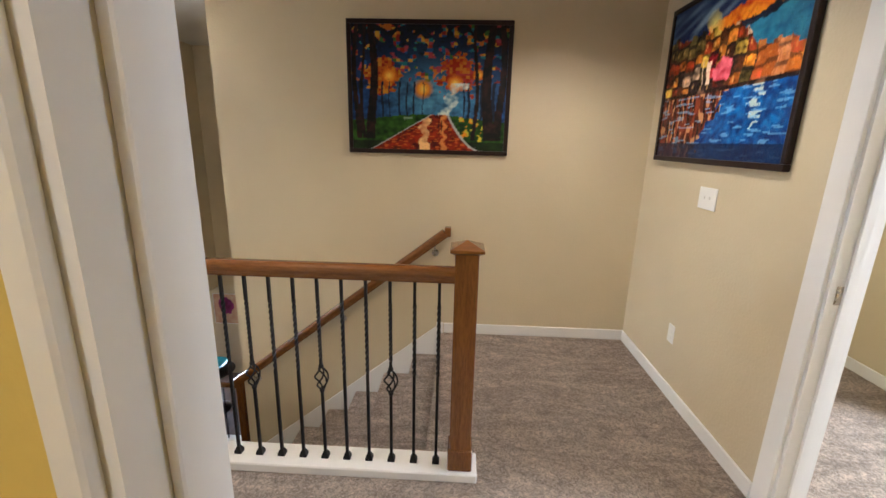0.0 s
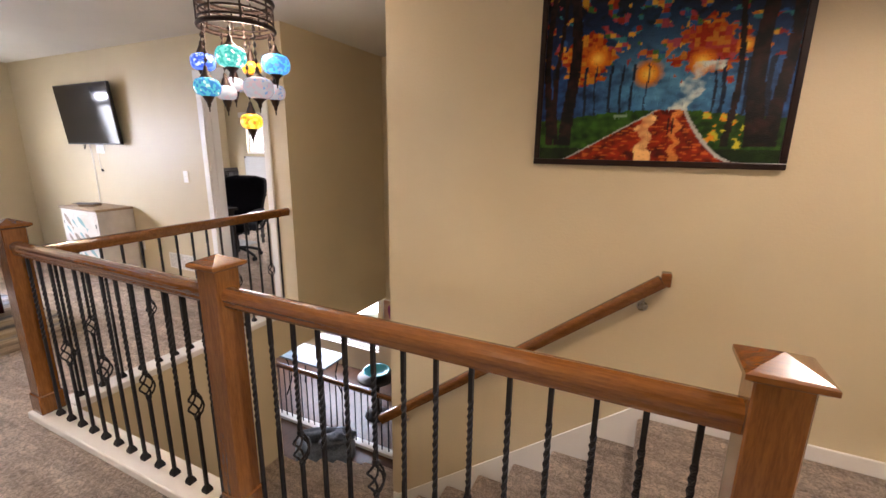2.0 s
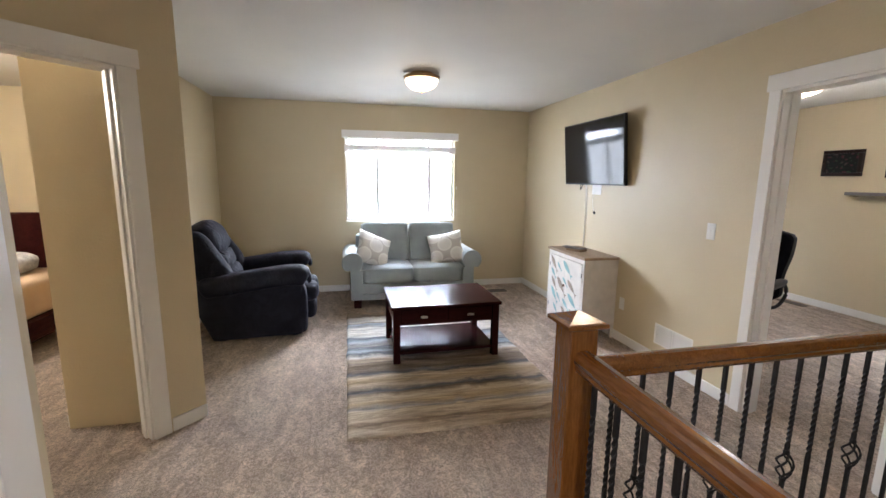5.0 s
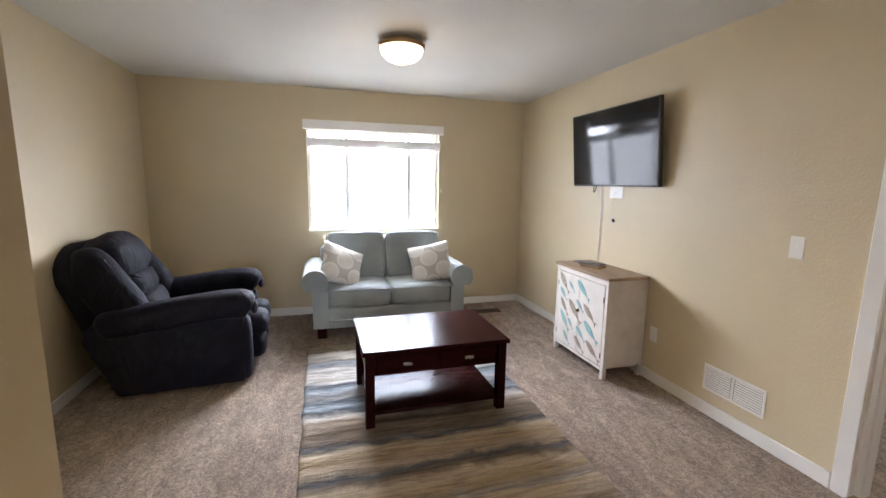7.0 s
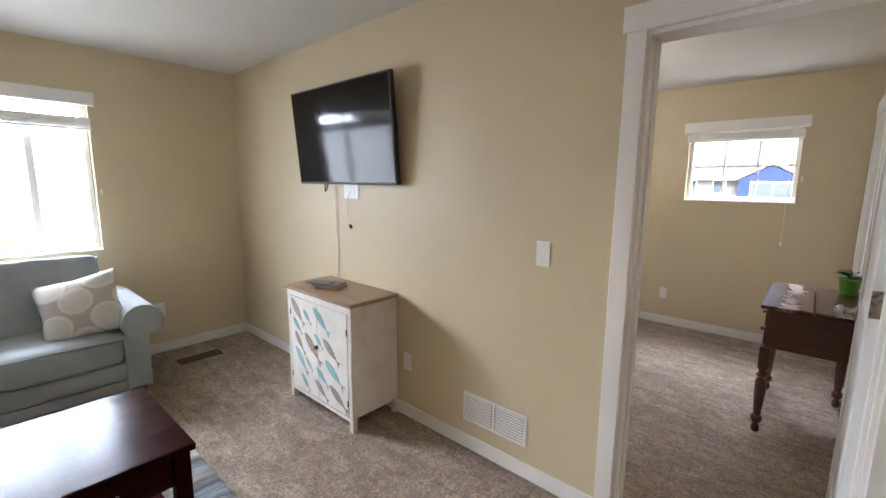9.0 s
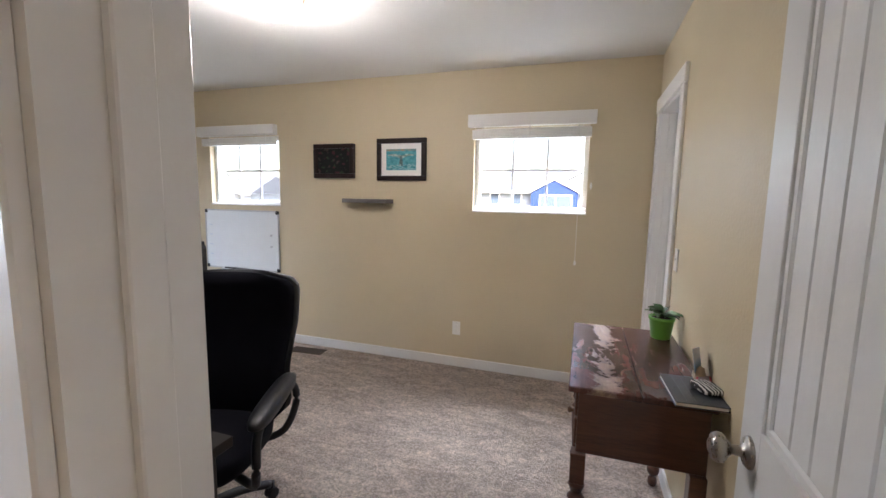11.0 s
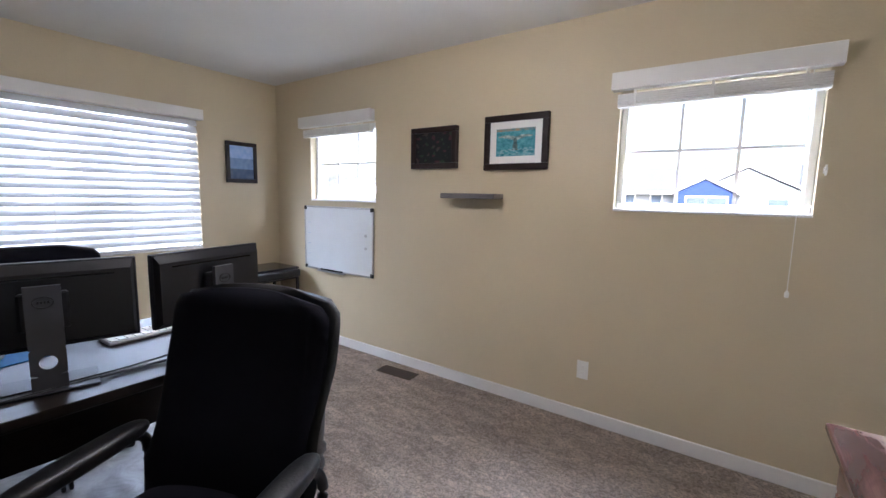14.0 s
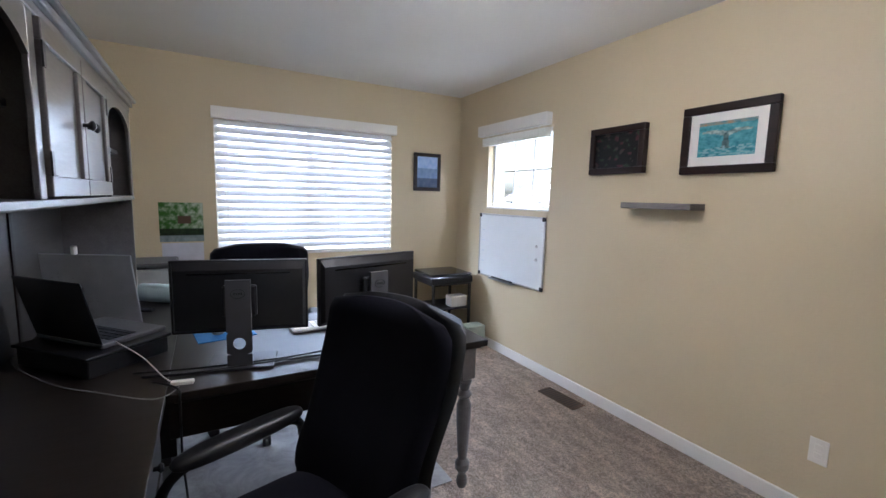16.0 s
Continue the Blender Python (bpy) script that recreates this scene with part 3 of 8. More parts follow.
def railing(a, b, first_at, pitch, knots, z=0.045, under=0.838, label="stained oak handrail on twisted black iron balusters"):
    ob = thing("stair_railing", label, "railing", group="stair railings")
    a, b = Vector((*a, 0)), Vector((*b, 0))
    d = (b - a).normalized()
    part("handrail", rail_bar(bmesh.new(), a + Vector((0, 0, z + under)), b + Vector((0, 0, z + under))), OAK, ob)
    s, i = first_at, 0
    while s < (b - a).length - 0.06:
        p = a + d * s
        bar = new("baluster", KNOT_BAR if i % 3 == knots else PLAIN_BAR)
        bar.location, bar.parent, bar.scale = (p.x, p.y, z), ob, (1, 1, under / 0.838)
        foot = new("shoe", SHOE)
        foot.location, foot.parent = (0, 0, 0), bar
        s, i = s + pitch, i + 1
    return ob


railing((0.149, 1.527), (-1.339, 1.527), 0.063, 0.1035, 2, under=0.885)
railing((-1.431, 1.527), (-2.869, 1.527), 0.072, 0.1079, 1, under=0.885)
railing((-2.915, 1.573), (-2.915, 3.345), 0.10, 0.1114, 1)


def wall_handrail():
    ob = thing("wall_handrail", "stained oak handrail on metal wall brackets", "handrail")
    a, b = Vector((0.075, 2.935, 0.805)), Vector((-1.66, 2.935, -0.545))
    d = (b - a).normalized()
    part("rail", rail_bar(bmesh.new(), a, b), OAK, ob)
    part("end_return", boxed(0.05, 0.098, 2.93, 2.998, 0.80, 0.872, 0.008, 2), OAK, ob)
    for s in (0.12, 1.05, 2.0):
        p = a + d * s
        bm = bmesh.new()
        tube(bm, smooth_path([(p.x, 2.998, p.z - 0.07), (p.x, 2.955, p.z - 0.075), (p.x, 2.935, p.z - 0.02), (p.x, 2.935, p.z + 0.005)], 4), 0.007)
        lathe(bm, [(0.028, 0), (0.028, 0.004), (0.012, 0.01)], Matrix.Translation((p.x, 2.9995, p.z - 0.07)) @ pose(0, 0, 0, 90, 0, 0), 14)
        part("bracket", bm, NICKEL, ob, smooth=True)


wall_handrail()


# ---------- doors ----------
def door_leaf(w=0.76, h=2.02, t=0.035):
    """A two-panel door with grooved boards in its panels. x from the hinge, y thickness, z up."""
    bm = bmesh.new()
    st, rail0, mid, top = 0.11, 0.20, 0.135, 0.115
    z1, z2 = 0.86, 0.86 + mid
    box(bm, 0, st, 0, t, 0, h, 0.002)
    box(bm, w - st, w, 0, t, 0, h, 0.002)
    box(bm, st, w - st, 0, t, 0, rail0)
    box(bm, st, w - st, 0, t, z1, z2)
    box(bm, st, w - st, 0, t, h - top, h)
    panels = bmesh.new()
    for a, b in ((rail0, z1), (z2, h - top)):
        n = 6
        pw = (w - 2 * st - 0.05) / n
        for i in range(n):
            x0 = st + 0.025 + pw * i
            box(panels, x0 + 0.002, x0 + pw - 0.002, 0.008, t - 0.008, a + 0.022, b - 0.022, 0.003)
        box(panels, st, w - st, 0.013, t - 0.013, a, b)
        for x0, x1, c0, c1 in ((st, w - st, a, a + 0.022), (st, w - st, b - 0.022, b), (st, st + 0.022, a, b), (w - st - 0.022, w - st, a, b)):
            box(panels, x0, x1, 0.005, t - 0.005, c0, c1, 0.004)
    return bm, panels


def door(name, label, w, m, knob=True, hinge_side=-1):
    ob = thing(name, label, "door", m)
    ob["kind"] = "structure"
    frame_bm, panel_bm = door_leaf(w)
    part("stiles_and_rails", frame_bm, DOORPAINT, ob)
    part("panel_boards", panel_bm, DOORPAINT, ob)
    for y, s in ((0, -1), (0.035, 1)) if knob else ():
        bm = bmesh.new()
        base = Matrix.Translation((w - 0.065, y, 0.93)) @ pose(0, 0, 0, -90 * s, 0, 0)
        lathe(bm, [(0.033, 0), (0.033, 0.004), (0.028, 0.010), (0.012, 0.014), (0.010, 0.032), (0.018, 0.040), (0.029, 0.048), (0.031, 0.058), (0.026, 0.068), (0.012, 0.074)], base, 20)
        part("door_knob", bm, NICKEL, ob, "brushed nickel door knob", True)
    for z in (0.18, 1.06, 1.80) if knob else ():
        bm = boxed(-0.004, 0.002, -0.001, 0.034, z, z + 0.09, 0.001)
        rod(bm, (-0.004, hinge_side * 0.006 + (0.035 if hinge_side > 0 else 0), z), (-0.004, hinge_side * 0.006 + (0.035 if hinge_side > 0 else 0), z + 0.09), 0.007, 10)
        part("hinge", bm, NICKEL, ob, "metal butt hinge")
    part("latch_plate", boxed(w - 0.0005, w + 0.0015, 0.006, 0.029, 0.90, 0.96), NICKEL, ob)
    return ob


door("door_1", "white panelled office door standing open", 0.70, pose(-3.133, 3.475, 0.012, 0, 0, 88.0), True, -1)
door("door_2", "white panelled closet door closed in the hall", 0.775, pose(-1.767, 0.232, 0.012, 0, 0, 180), True, -1)
door("door_3", "white panelled closet door closed in the office", 0.632, pose(-2.880, 5.754, 0.012, 0, 0, 90), False, 1)
part("strike_plate", boxed(1.498, 1.53, 1.339, 1.3415, 0.96, 1.03, 0.001), NICKEL, bpy.data.objects["door_frame_east"]).matrix_parent_inverse = bpy.data.objects["door_frame_east"].matrix_world.inverted()


# ---------- plates, vents, lamps ----------
def wall_plate(name, label, category, m, gangs=1, outlet=False):
    """A plate on a wall. x across, y into the wall, z up; centre at the origin."""
    ob = thing(name, label, category, m)
    w = 0.035 + 0.046 * (gangs - 1)
    part("plate", boxed(-w, w, -0.006, 0, -0.058, 0.058, 0.003, 2), PLASTIC, ob)
    for g in range(gangs):
        x = (g - (gangs - 1) / 2) * 0.046
        if outlet:
            for z in (-0.02, 0.02):
                part("socket", boxed(x - 0.016, x + 0.016, -0.0085, -0.004, z - 0.014, z + 0.014, 0.003), PLASTIC, ob)
        else:
            bm = boxed(x - 0.004, x + 0.004, -0.011, -0.004, -0.002, 0.012, 0.001)
            part("toggle", bm, PLASTIC, ob)
    return ob


EAST, NORTH, WEST_FACE = (0, 0, -90), (0, 0, 0), (0, 0, 90)
wall_plate("light_switch", "white double light switch beneath the harbour painting", "light switch", pose(1.475, 2.172, 1.23, *EAST), 2)
wall_plate("wall_outlet", "white wall outlet low on the cream hall wall", "outlet", pose(1.475, 2.30, 0.388, *EAST), 1, True)
wall_plate("light_switch", "white light switch beside the office doorway", "light switch", pose(-4.25, 3.347, 1.166, *NORTH))
wall_plate("wall_outlet", "white outlet beside the fish cabinet", "outlet", pose(-5.155, 3.347, 0.37, *NORTH), 1, True)
wall_plate("wall_outlet", "white outlet under the wall television", "outlet", pose(-5.70, 3.347, 1.43, *NORTH), 2, True)
wall_plate("wall_outlet", "white outlet beside the grey loveseat", "outlet", pose(-7.48, 2.62, 0.38, *WEST_FACE), 1, True)
wall_plate("wall_outlet", "white outlet low on the office wall", "outlet", pose(-4.475, 6.512, 0.338, *NORTH), 1, True)
wall_plate("light_switch", "white light switch beside the office closet", "light switch", pose(-3.03, 5.55, 1.15, *EAST))


def return_vent():
    ob = thing("return_air_vent", "white slatted return air vent above the baseboard", "vent", pose(-4.70, 3.347, 0.166))
    w, h = 0.404, 0.172
    part("frame", boxed(0, w, -0.006, 0, 0, 0.016, 0.002), PLASTIC, ob)
    part("frame", boxed(0, w, -0.006, 0, h - 0.016, h, 0.002), PLASTIC, ob)
    for x in (0, w / 2 - 0.008, w - 0.016):
        part("frame", boxed(x, x + 0.016, -0.006, 0, 0.016, h - 0.016, 0.002), PLASTIC, ob)
    # A greyer sheet stands in for the shade between the slats.
    part("backing", boxed(0.01, w - 0.01, -0.0018, -0.0008, 0.01, h - 0.01), plain("vent_shadow_metal", (0.35, 0.34, 0.32), 0.6), ob)
    for k in range(2):
        for i in range(9):
            z = 0.022 + i * 0.0152
            x0 = 0.018 + k * (w / 2 - 0.004)
            bm = boxed(x0, x0 + w / 2 - 0.032, -0.0055, -0.002, z, z + 0.010, 0.001)
            part("slat", bm, PLASTIC, ob)


return_vent()


def floor_vent(m, name="floor_vent"):
    ob = thing(name, "brown metal floor register set in the carpet", "vent", m)
    brown = plain("brown_register_metal", (0.10, 0.065, 0.04), 0.4, 0.5)
    part("frame", boxed(0, 0.33, 0, 0.015, 0, 0.006, 0.002), brown, ob)
    part("frame", boxed(0, 0.33, 0.115, 0.13, 0, 0.006, 0.002), brown, ob)
    part("frame", boxed(0, 0.015, 0.015, 0.115, 0, 0.006), brown, ob)
    part("frame", boxed(0.315, 0.33, 0.015, 0.115, 0, 0.006), brown, ob)
    part("well", boxed(0.01, 0.32, 0.01, 0.12, 0.0005, 0.002), BLACKPL, ob)
    for i in range(12):
        x = 0.028 + i * 0.0245
        part("slat", boxed(x, x + 0.012, 0.015, 0.115, 0.002, 0.005), brown, ob)
    return ob


floor_vent(pose(-6.03, 6.28, 0.001, 0, 0, 3))
floor_vent(pose(-7.05, 2.62, 0.001, 0, 0, 90))

LAMPGLASS = emitter("frosted_lamp_glass", (1.0, 0.80, 0.52), 0.30)
BRASS = plain("antique_brass", (0.42, 0.27, 0.12), 0.35, 0.8)
BRONZE = plain("aged_bronze", (0.13, 0.07, 0.035), 0.4, 0.8)


def flush_lamp(m, label):
    """A bronze pan held a little below the ceiling, with a deep frosted bowl."""
    ob = thing("ceiling_lamp", label, "ceiling lamp", m)
    part("canopy", lathe(bmesh.new(), [(0.105, -0.0005), (0.105, -0.012), (0.06, -0.020)], n=28), BRASS, ob, smooth=True)
    part("rim", lathe(bmesh.new(), [(0.10, -0.019), (0.150, -0.024), (0.163, -0.030), (0.163, -0.046), (0.152, -0.054)], n=36), BRASS, ob, smooth=True)
    part("glass_bowl", lathe(bmesh.new(), [(0.151, -0.052), (0.150, -0.070), (0.138, -0.100), (0.108, -0.128), (0.060, -0.146), (0.015, -0.152)], n=36), LAMPGLASS, ob, "glowing frosted glass bowl", True)
    part("finial", lathe(bmesh.new(), [(0.010, -0.151), (0.013, -0.160), (0.005, -0.168)], n=12), BRASS, ob)


flush_lamp(pose(-5.74, 1.52, TOP), "round bronze ceiling lamp with a frosted glass bowl")
flush_lamp(pose(-5.0, 4.95, TOP), "round ceiling lamp with a frosted bowl in the office")


def downlight(m):
    ob = thing("recessed_light", "round recessed ceiling light with a white trim", "ceiling light", m, "recessed ceiling lights")
    part("trim_ring", lathe(bmesh.new(), [(0.095, -0.0005), (0.095, -0.006), (0.07, -0.010), (0.065, -0.0015)], n=28), PLASTIC, ob, smooth=True)
    part("lens", lathe(bmesh.new(), [(0.066, -0.001), (0.066, -0.005)], n=28), emitter("warm_downlight", (1.0, 0.78, 0.5), 0.9), ob, "glowing lens")
    return ob


d1 = downlight(pose(-3.50, 2.36, TOP))
copy_thing(d1, pose(0.75, 2.05, TOP))
# Unseen fixture, added only to go with the hall fill lamp.
copy_thing(d1, pose(-0.9, 0.95, TOP))


# ---------- window blinds ----------
def raised_blind(name, w, m, stack_z, stack_h, label, cord=0.0):
    """A valance with a gathered stack of slats hanging under it. Origin at the valance's lower corner; y points into the wall."""
    ob = thing(name, label, "window blind", m)
    part("valance", boxed(0, w, -0.065, -0.001, -0.008, 0.085, 0.003), WHITE, ob)
    n = max(3, int(stack_h / 0.010))
    for i in range(n):
        z = stack_z + stack_h * i / n
        part("slat", boxed(0.03, w - 0.03, -0.03, 0.022, z, z + 0.0085), PLASTIC, ob)
    part("bottom_rail", boxed(0.03, w - 0.03, -0.03, 0.022, stack_z - 0.02, stack_z - 0.004, 0.003), PLASTIC, ob)
    for x in (0.12, w / 2, w - 0.12):
        part("ladder_cord", boxed(x - 0.006, x + 0.006, -0.032, -0.0305, stack_z - 0.02, 0.0), PLASTIC, ob)
    if cord:
        bm = bmesh.new()
        rod(bm, (w - 0.10, -0.035, 0), (w - 0.10, -0.035, -cord), 0.0018, 6)
        lathe(bm, [(0.003, 0), (0.009, -0.012), (0.009, -0.032), (0.004, -0.036)], Matrix.Translation((w - 0.10, -0.035, -cord)), 10)
        part("pull_cord", bm, PLASTIC, ob)
    return ob


raised_blind("window_blind", 1.53, pose(-7.48, 0.785, 2.03, 0, 0, 90), -0.165, 0.075, "white raised blind above the loft window", 0.0)
raised_blind("window_blind", 0.93, pose(-7.20, 6.512, 2.008), -0.075, 0.05, "white raised blind above the small office window")
raised_blind("window_blind", 0.96, pose(-4.40, 6.512, 2.008), -0.08, 0.055, "white raised blind with a pull cord", 1.02)


def lowered_blind():
    ob = thing("window_blind", "white lowered blind with tilted slats", "window blind", pose(-7.634, 4.225, 2.0, 0, 0, 90))
    w = 1.55
    part("valance", boxed(0, w, -0.07, -0.001, 0, 0.085, 0.003), WHITE, ob)
    part("valance_return", boxed(0.0, 0.012, -0.001, 0.02, 0, 0.08), WHITE, ob)
    me = bpy.data.meshes.new("slat")
    bm = bmesh.new()
    # a slat with a shallow crown across its width
    rows = [[bm.verts.new((x, y, 0.004 * (1 - (y / 0.032) ** 2) + dz)) for y in (-0.032, -0.016, 0.0, 0.016, 0.032)] for dz in (0.0, 0.0028) for x in (-0.752, 0.752)]
    for a, b in ((0, 1), (3, 2)):
        for k in range(4):
            bm.faces.new((rows[a][k], rows[b][k], rows[b][k + 1], rows[a][k + 1]))
    for k in (0, 4):
        bm.faces.new((rows[0][k], rows[1][k], rows[3][k], rows[2][k]))
    for a, b in ((0, 2), (1, 3)):
        bm.faces.new([rows[a][k] for k in range(5)] + [rows[b][k] for k in range(4, -1, -1)])
    bmesh.ops.recalc_face_normals(bm, faces=bm.faces)
    bm.to_mesh(me)
    bm.free()
    me.materials.append(SLAT)
    for i in range(17):
        s = new("slat", me)
        s.parent = ob
        s.matrix_local = pose(w / 2, 0.020, -0.02 - i * 0.0622, 64 + 0.7 * math.sin(i * 1.7), 0.03 * math.sin(i * 2.9), 0)
    part("bottom_rail", boxed(0.03, w - 0.03, 0.0, 0.045, -1.085, -1.068, 0.003), PLASTIC, ob)
    for x in (0.1, 0.55, 1.0, 1.45):
        part("ladder_cord", boxed(x - 0.0015, x + 0.0015, -0.014, -0.0125, -1.08, 0), PLASTIC, ob)
    for z in (-0.40, -0.60):
        part("cord_tassel", lathe(bmesh.new(), [(0.003, 0.03), (0.007, 0.02), (0.007, 0)], Matrix.Translation((0.085, -0.018, z)), 8), PLASTIC, ob)


lowered_blind()


def cord_cleat(m):
    """A small white cleat for a blind's cord."""
    ob = thing("cord_cleat", "small white plastic blind cord cleat beside a window", "cord cleat", m, "blind cord cleats")
    part("base", boxed(-0.008, 0.008, -0.005, 0, -0.015, 0.015, 0.002), PLASTIC, ob)
    bm = tube(bmesh.new(), smooth_path([(0, -0.020, -0.024), (0, -0.018, -0.010), (0, -0.015, 0.0), (0, -0.018, 0.010), (0, -0.020, 0.024)], 4), 0.004, 8)
    part("horn", bm, PLASTIC, ob, smooth=True)
    part("stem", rod(bmesh.new(), (0, -0.004, 0), (0, -0.018, 0), 0.006, 8), PLASTIC, ob)
    return ob


cleat = cord_cleat(pose(-3.455, 6.512, 1.55))
copy_thing(cleat, pose(-7.48, 2.31, 1.39, 0, 0, 90))

# ---------- paintings ----------
def painted_canvas(name):
    m, t, p = material(name)
    a = t.nodes.new("ShaderNodeVertexColor")
    a.layer_name = "paint"
    t.links.new(a.outputs["Color"], p.inputs["Base Color"])
    p.inputs["Roughness"].default_value, p.inputs["Coat Weight"].default_value = 0.4, 0.0
    p.inputs["Specular IOR Level"].default_value = 0.25
    bump(t, p, noise_tex(t, coords(t, (1, 1, 2)), 120, 4), 0.5, 0.004)
    return m


CANVAS = painted_canvas("oil_paint_on_canvas")


def canvas(w, h, nx, nz, colour, strokes=0, seed=3):
    """A flat canvas whose pigment blends from point to point, with slim raised strokes; colour(u, v), u to the right and v up."""
    bm = bmesh.new()
    layer = bm.loops.layers.float_color.new("paint")
    tone = [[tuple(min(1, x ** 1.3) for x in colour(i / nx, k / nz)) for i in range(nx + 1)] for k in range(nz + 1)]
    grid = [[bm.verts.new((w * i / nx, 0, h * k / nz)) for i in range(nx + 1)] for k in range(nz + 1)]
    for k in range(nz):
        for i in range(nx):
            at = ((k, i), (k, i + 1), (k + 1, i + 1), (k + 1, i))
            f = bm.faces.new([grid[a][b] for a, b in at])
            for lp, (a, b) in zip(f.loops, at):
                lp[layer] = (*tone[a][b], 1)
    rng = random.Random(seed)
    for _ in range(strokes):
        u, v = rng.random(), rng.random()
        c = tuple(min(1, x ** 1.3) for x in colour(u, v))
        g = rng.uniform(0.7, 1.25)
        a, l, b = rng.gauss(0.0, 0.25) + (1.57 if rng.random() < 0.6 else 0), rng.uniform(0.005, 0.014), rng.uniform(0.0012, 0.003)
        dx, dz = math.cos(a), math.sin(a)
        q = [bm.verts.new((min(max(u * w + sx * l * dx - sz * b * dz, 0.002), w - 0.002), -0.0012 - 0.0006 * rng.random(), min(max(v * h + sx * l * dz + sz * b * dx, 0.002), h - 0.002))) for sx, sz in ((-1, -0.2), (0.2, -1), (1, 0.1), (-0.1, 1))]
        f = bm.faces.new(q)
        for lp in f.loops:
            lp[layer] = tuple(min(1, x * g) for x in c) + (1,)
    return bm


def nz2(u, v, s, k=0.0):
    return noise.noise(Vector((u * s, v * s, k)))


def blend(a, b, s):
    s = min(max(s, 0), 1)
    return tuple(x + (y - x) * s for x, y in zip(a, b))


LEAF_TONES = [(0.75, 0.26, 0.02), (0.85, 0.50, 0.05), (0.45, 0.05, 0.015), (0.10, 0.26, 0.05), (0.04, 0.16, 0.38), (0.55, 0.10, 0.12), (0.05, 0.30, 0.32)]


def tone_of(tones, u, v, s, k):
    return tones[int(abs(noise.noise(Vector((math.floor(u * s) * 3.71, math.floor(v * s) * 5.13, k)))) * 97) % len(tones)]


def alley_colours(u, v):
    """A rainy avenue between dark trees with round street lamps and a red wet road."""
    j = nz2(u, v, 12) * 0.55 + nz2(u, v, 34, 4) * 0.45
    hub = math.exp(-((u - 0.57) / 0.30) ** 2 - ((v - 0.46) / 0.30) ** 2)
    c = blend((0.010, 0.030, 0.110), (0.030, 0.130, 0.360), 0.5 + j * 1.3)
    c = blend(c, (0.16, 0.42, 0.60), hub * (0.75 + j * 0.8))
    # autumn leaves: thick overhead and over the right-hand path
    roof = (v - 0.60) * 2.6 + 0.30 * abs(u - 0.5)
    if v > 0.56:
        c = blend(c, (0.010, 0.014, 0.022), roof + j * 0.8)
        if nz2(u, v, 19, 2) > 0.16 - 0.10 * hub:
            c = blend(tone_of(LEAF_TONES, u, v, 38, 2.5), c, 0.15 + max(0, v - 0.75) * 0.9)
    d = math.hypot((u - 0.70) * 1.15, v - 0.60)
    if d < 0.15 + j * 0.16:
        c = blend(tone_of(LEAF_TONES[:3] + LEAF_TONES[5:6], u, v, 46, 7.5), (0.40, 0.05, 0.02), 0.55)
    d = math.hypot((u - 0.20) * 1.2, v - 0.60)
    if d < 0.14 + j * 0.08:
        c = blend(tone_of(LEAF_TONES[:3], u, v, 46, 4.5), (0.34, 0.05, 0.015), 0.4)
    for lu, lv, r in ((0.245, 0.60, 0.075), (0.465, 0.50, 0.085), (0.67, 0.55, 0.070), (0.82, 0.62, 0.05)):
        d = math.hypot((u - lu) * 1.25, v - lv) / r
        if d < 1 + j * 0.3:
            c = blend(blend((1.0, 0.78, 0.16), (0.80, 0.30, 0.02), d * 1.6), c, max(0, d - 0.55) * 1.8)
    # slim trunks and lamp posts in the mist
    if 0.24 < v < 0.56:
        for tu, tw in ((0.06, 0.012), (0.20, 0.007), (0.245, 0.004), (0.31, 0.006), (0.36, 0.005), (0.405, 0.005), (0.465, 0.003), (0.73, 0.005), (0.76, 0.008), (0.84, 0.006), (0.92, 0.010)):
            if abs(u - tu - 0.004 * math.sin(v * 20 + tu * 9)) < tw:
                c = blend((0.008, 0.020, 0.055), (0.03, 0.06, 0.10), 0.5 + j)
    # pale light and spray at the end of the road
    d = abs((u - 0.60) - (v - 0.30) * 0.42)
    if 0.25 < v < 0.55 and d < 0.030 + 0.045 * max(0, v - 0.25) * 4 * 0.5 + j * 0.04:
        c = blend(c, (0.74, 0.80, 0.72), 0.62 + j * 1.8 - d * 6)
    edge = 0.265 + 0.03 * math.cos((u - 0.5) * 5) + 0.012 * j
    left, right = 0.13 + (v / 0.27) * 0.36, 0.83 - 0.20 * (v / 0.27) ** 0.55
    if v < edge:
        if left < u < right:
            c = blend((0.46, 0.055, 0.012), (0.12, 0.012, 0.010), 0.45 + j * 1.5)
            if nz2(u * 0.8, v * 3.4, 30, 3) > 0.26:
                c = blend(c, (0.82, 0.27, 0.05), 0.55)
            if abs(u - 0.475 - 0.01 * math.sin(v * 60)) < 0.030 + j * 0.03:
                c = blend(c, (0.98, 0.66, 0.30), 0.75 + j)
            if abs(u - 0.60 - 0.01 * math.sin(v * 70)) < 0.014 + j * 0.02:
                c = blend(c, (0.90, 0.42, 0.12), 0.7)
            if 0.16 < v < 0.25 and min(abs(u - 0.572), abs(u - 0.588)) < 0.004:
                c = (0.02, 0.012, 0.015)
        elif abs(u - right) < 0.012 + 0.012 * (1 - v * 3) or abs(u - left) < 0.010:
            c = (0.55, 0.56, 0.52)
        else:
            c = blend((0.012, 0.05, 0.010), (0.07, 0.20, 0.03), 0.5 + j * 1.4)
            if 0.70 < u < 0.86 and v > 0.06 and j > 0.06:
                c = (0.80, 0.36, 0.02) if nz2(u, v, 40, 5) > 0 else (0.62, 0.55, 0.06)
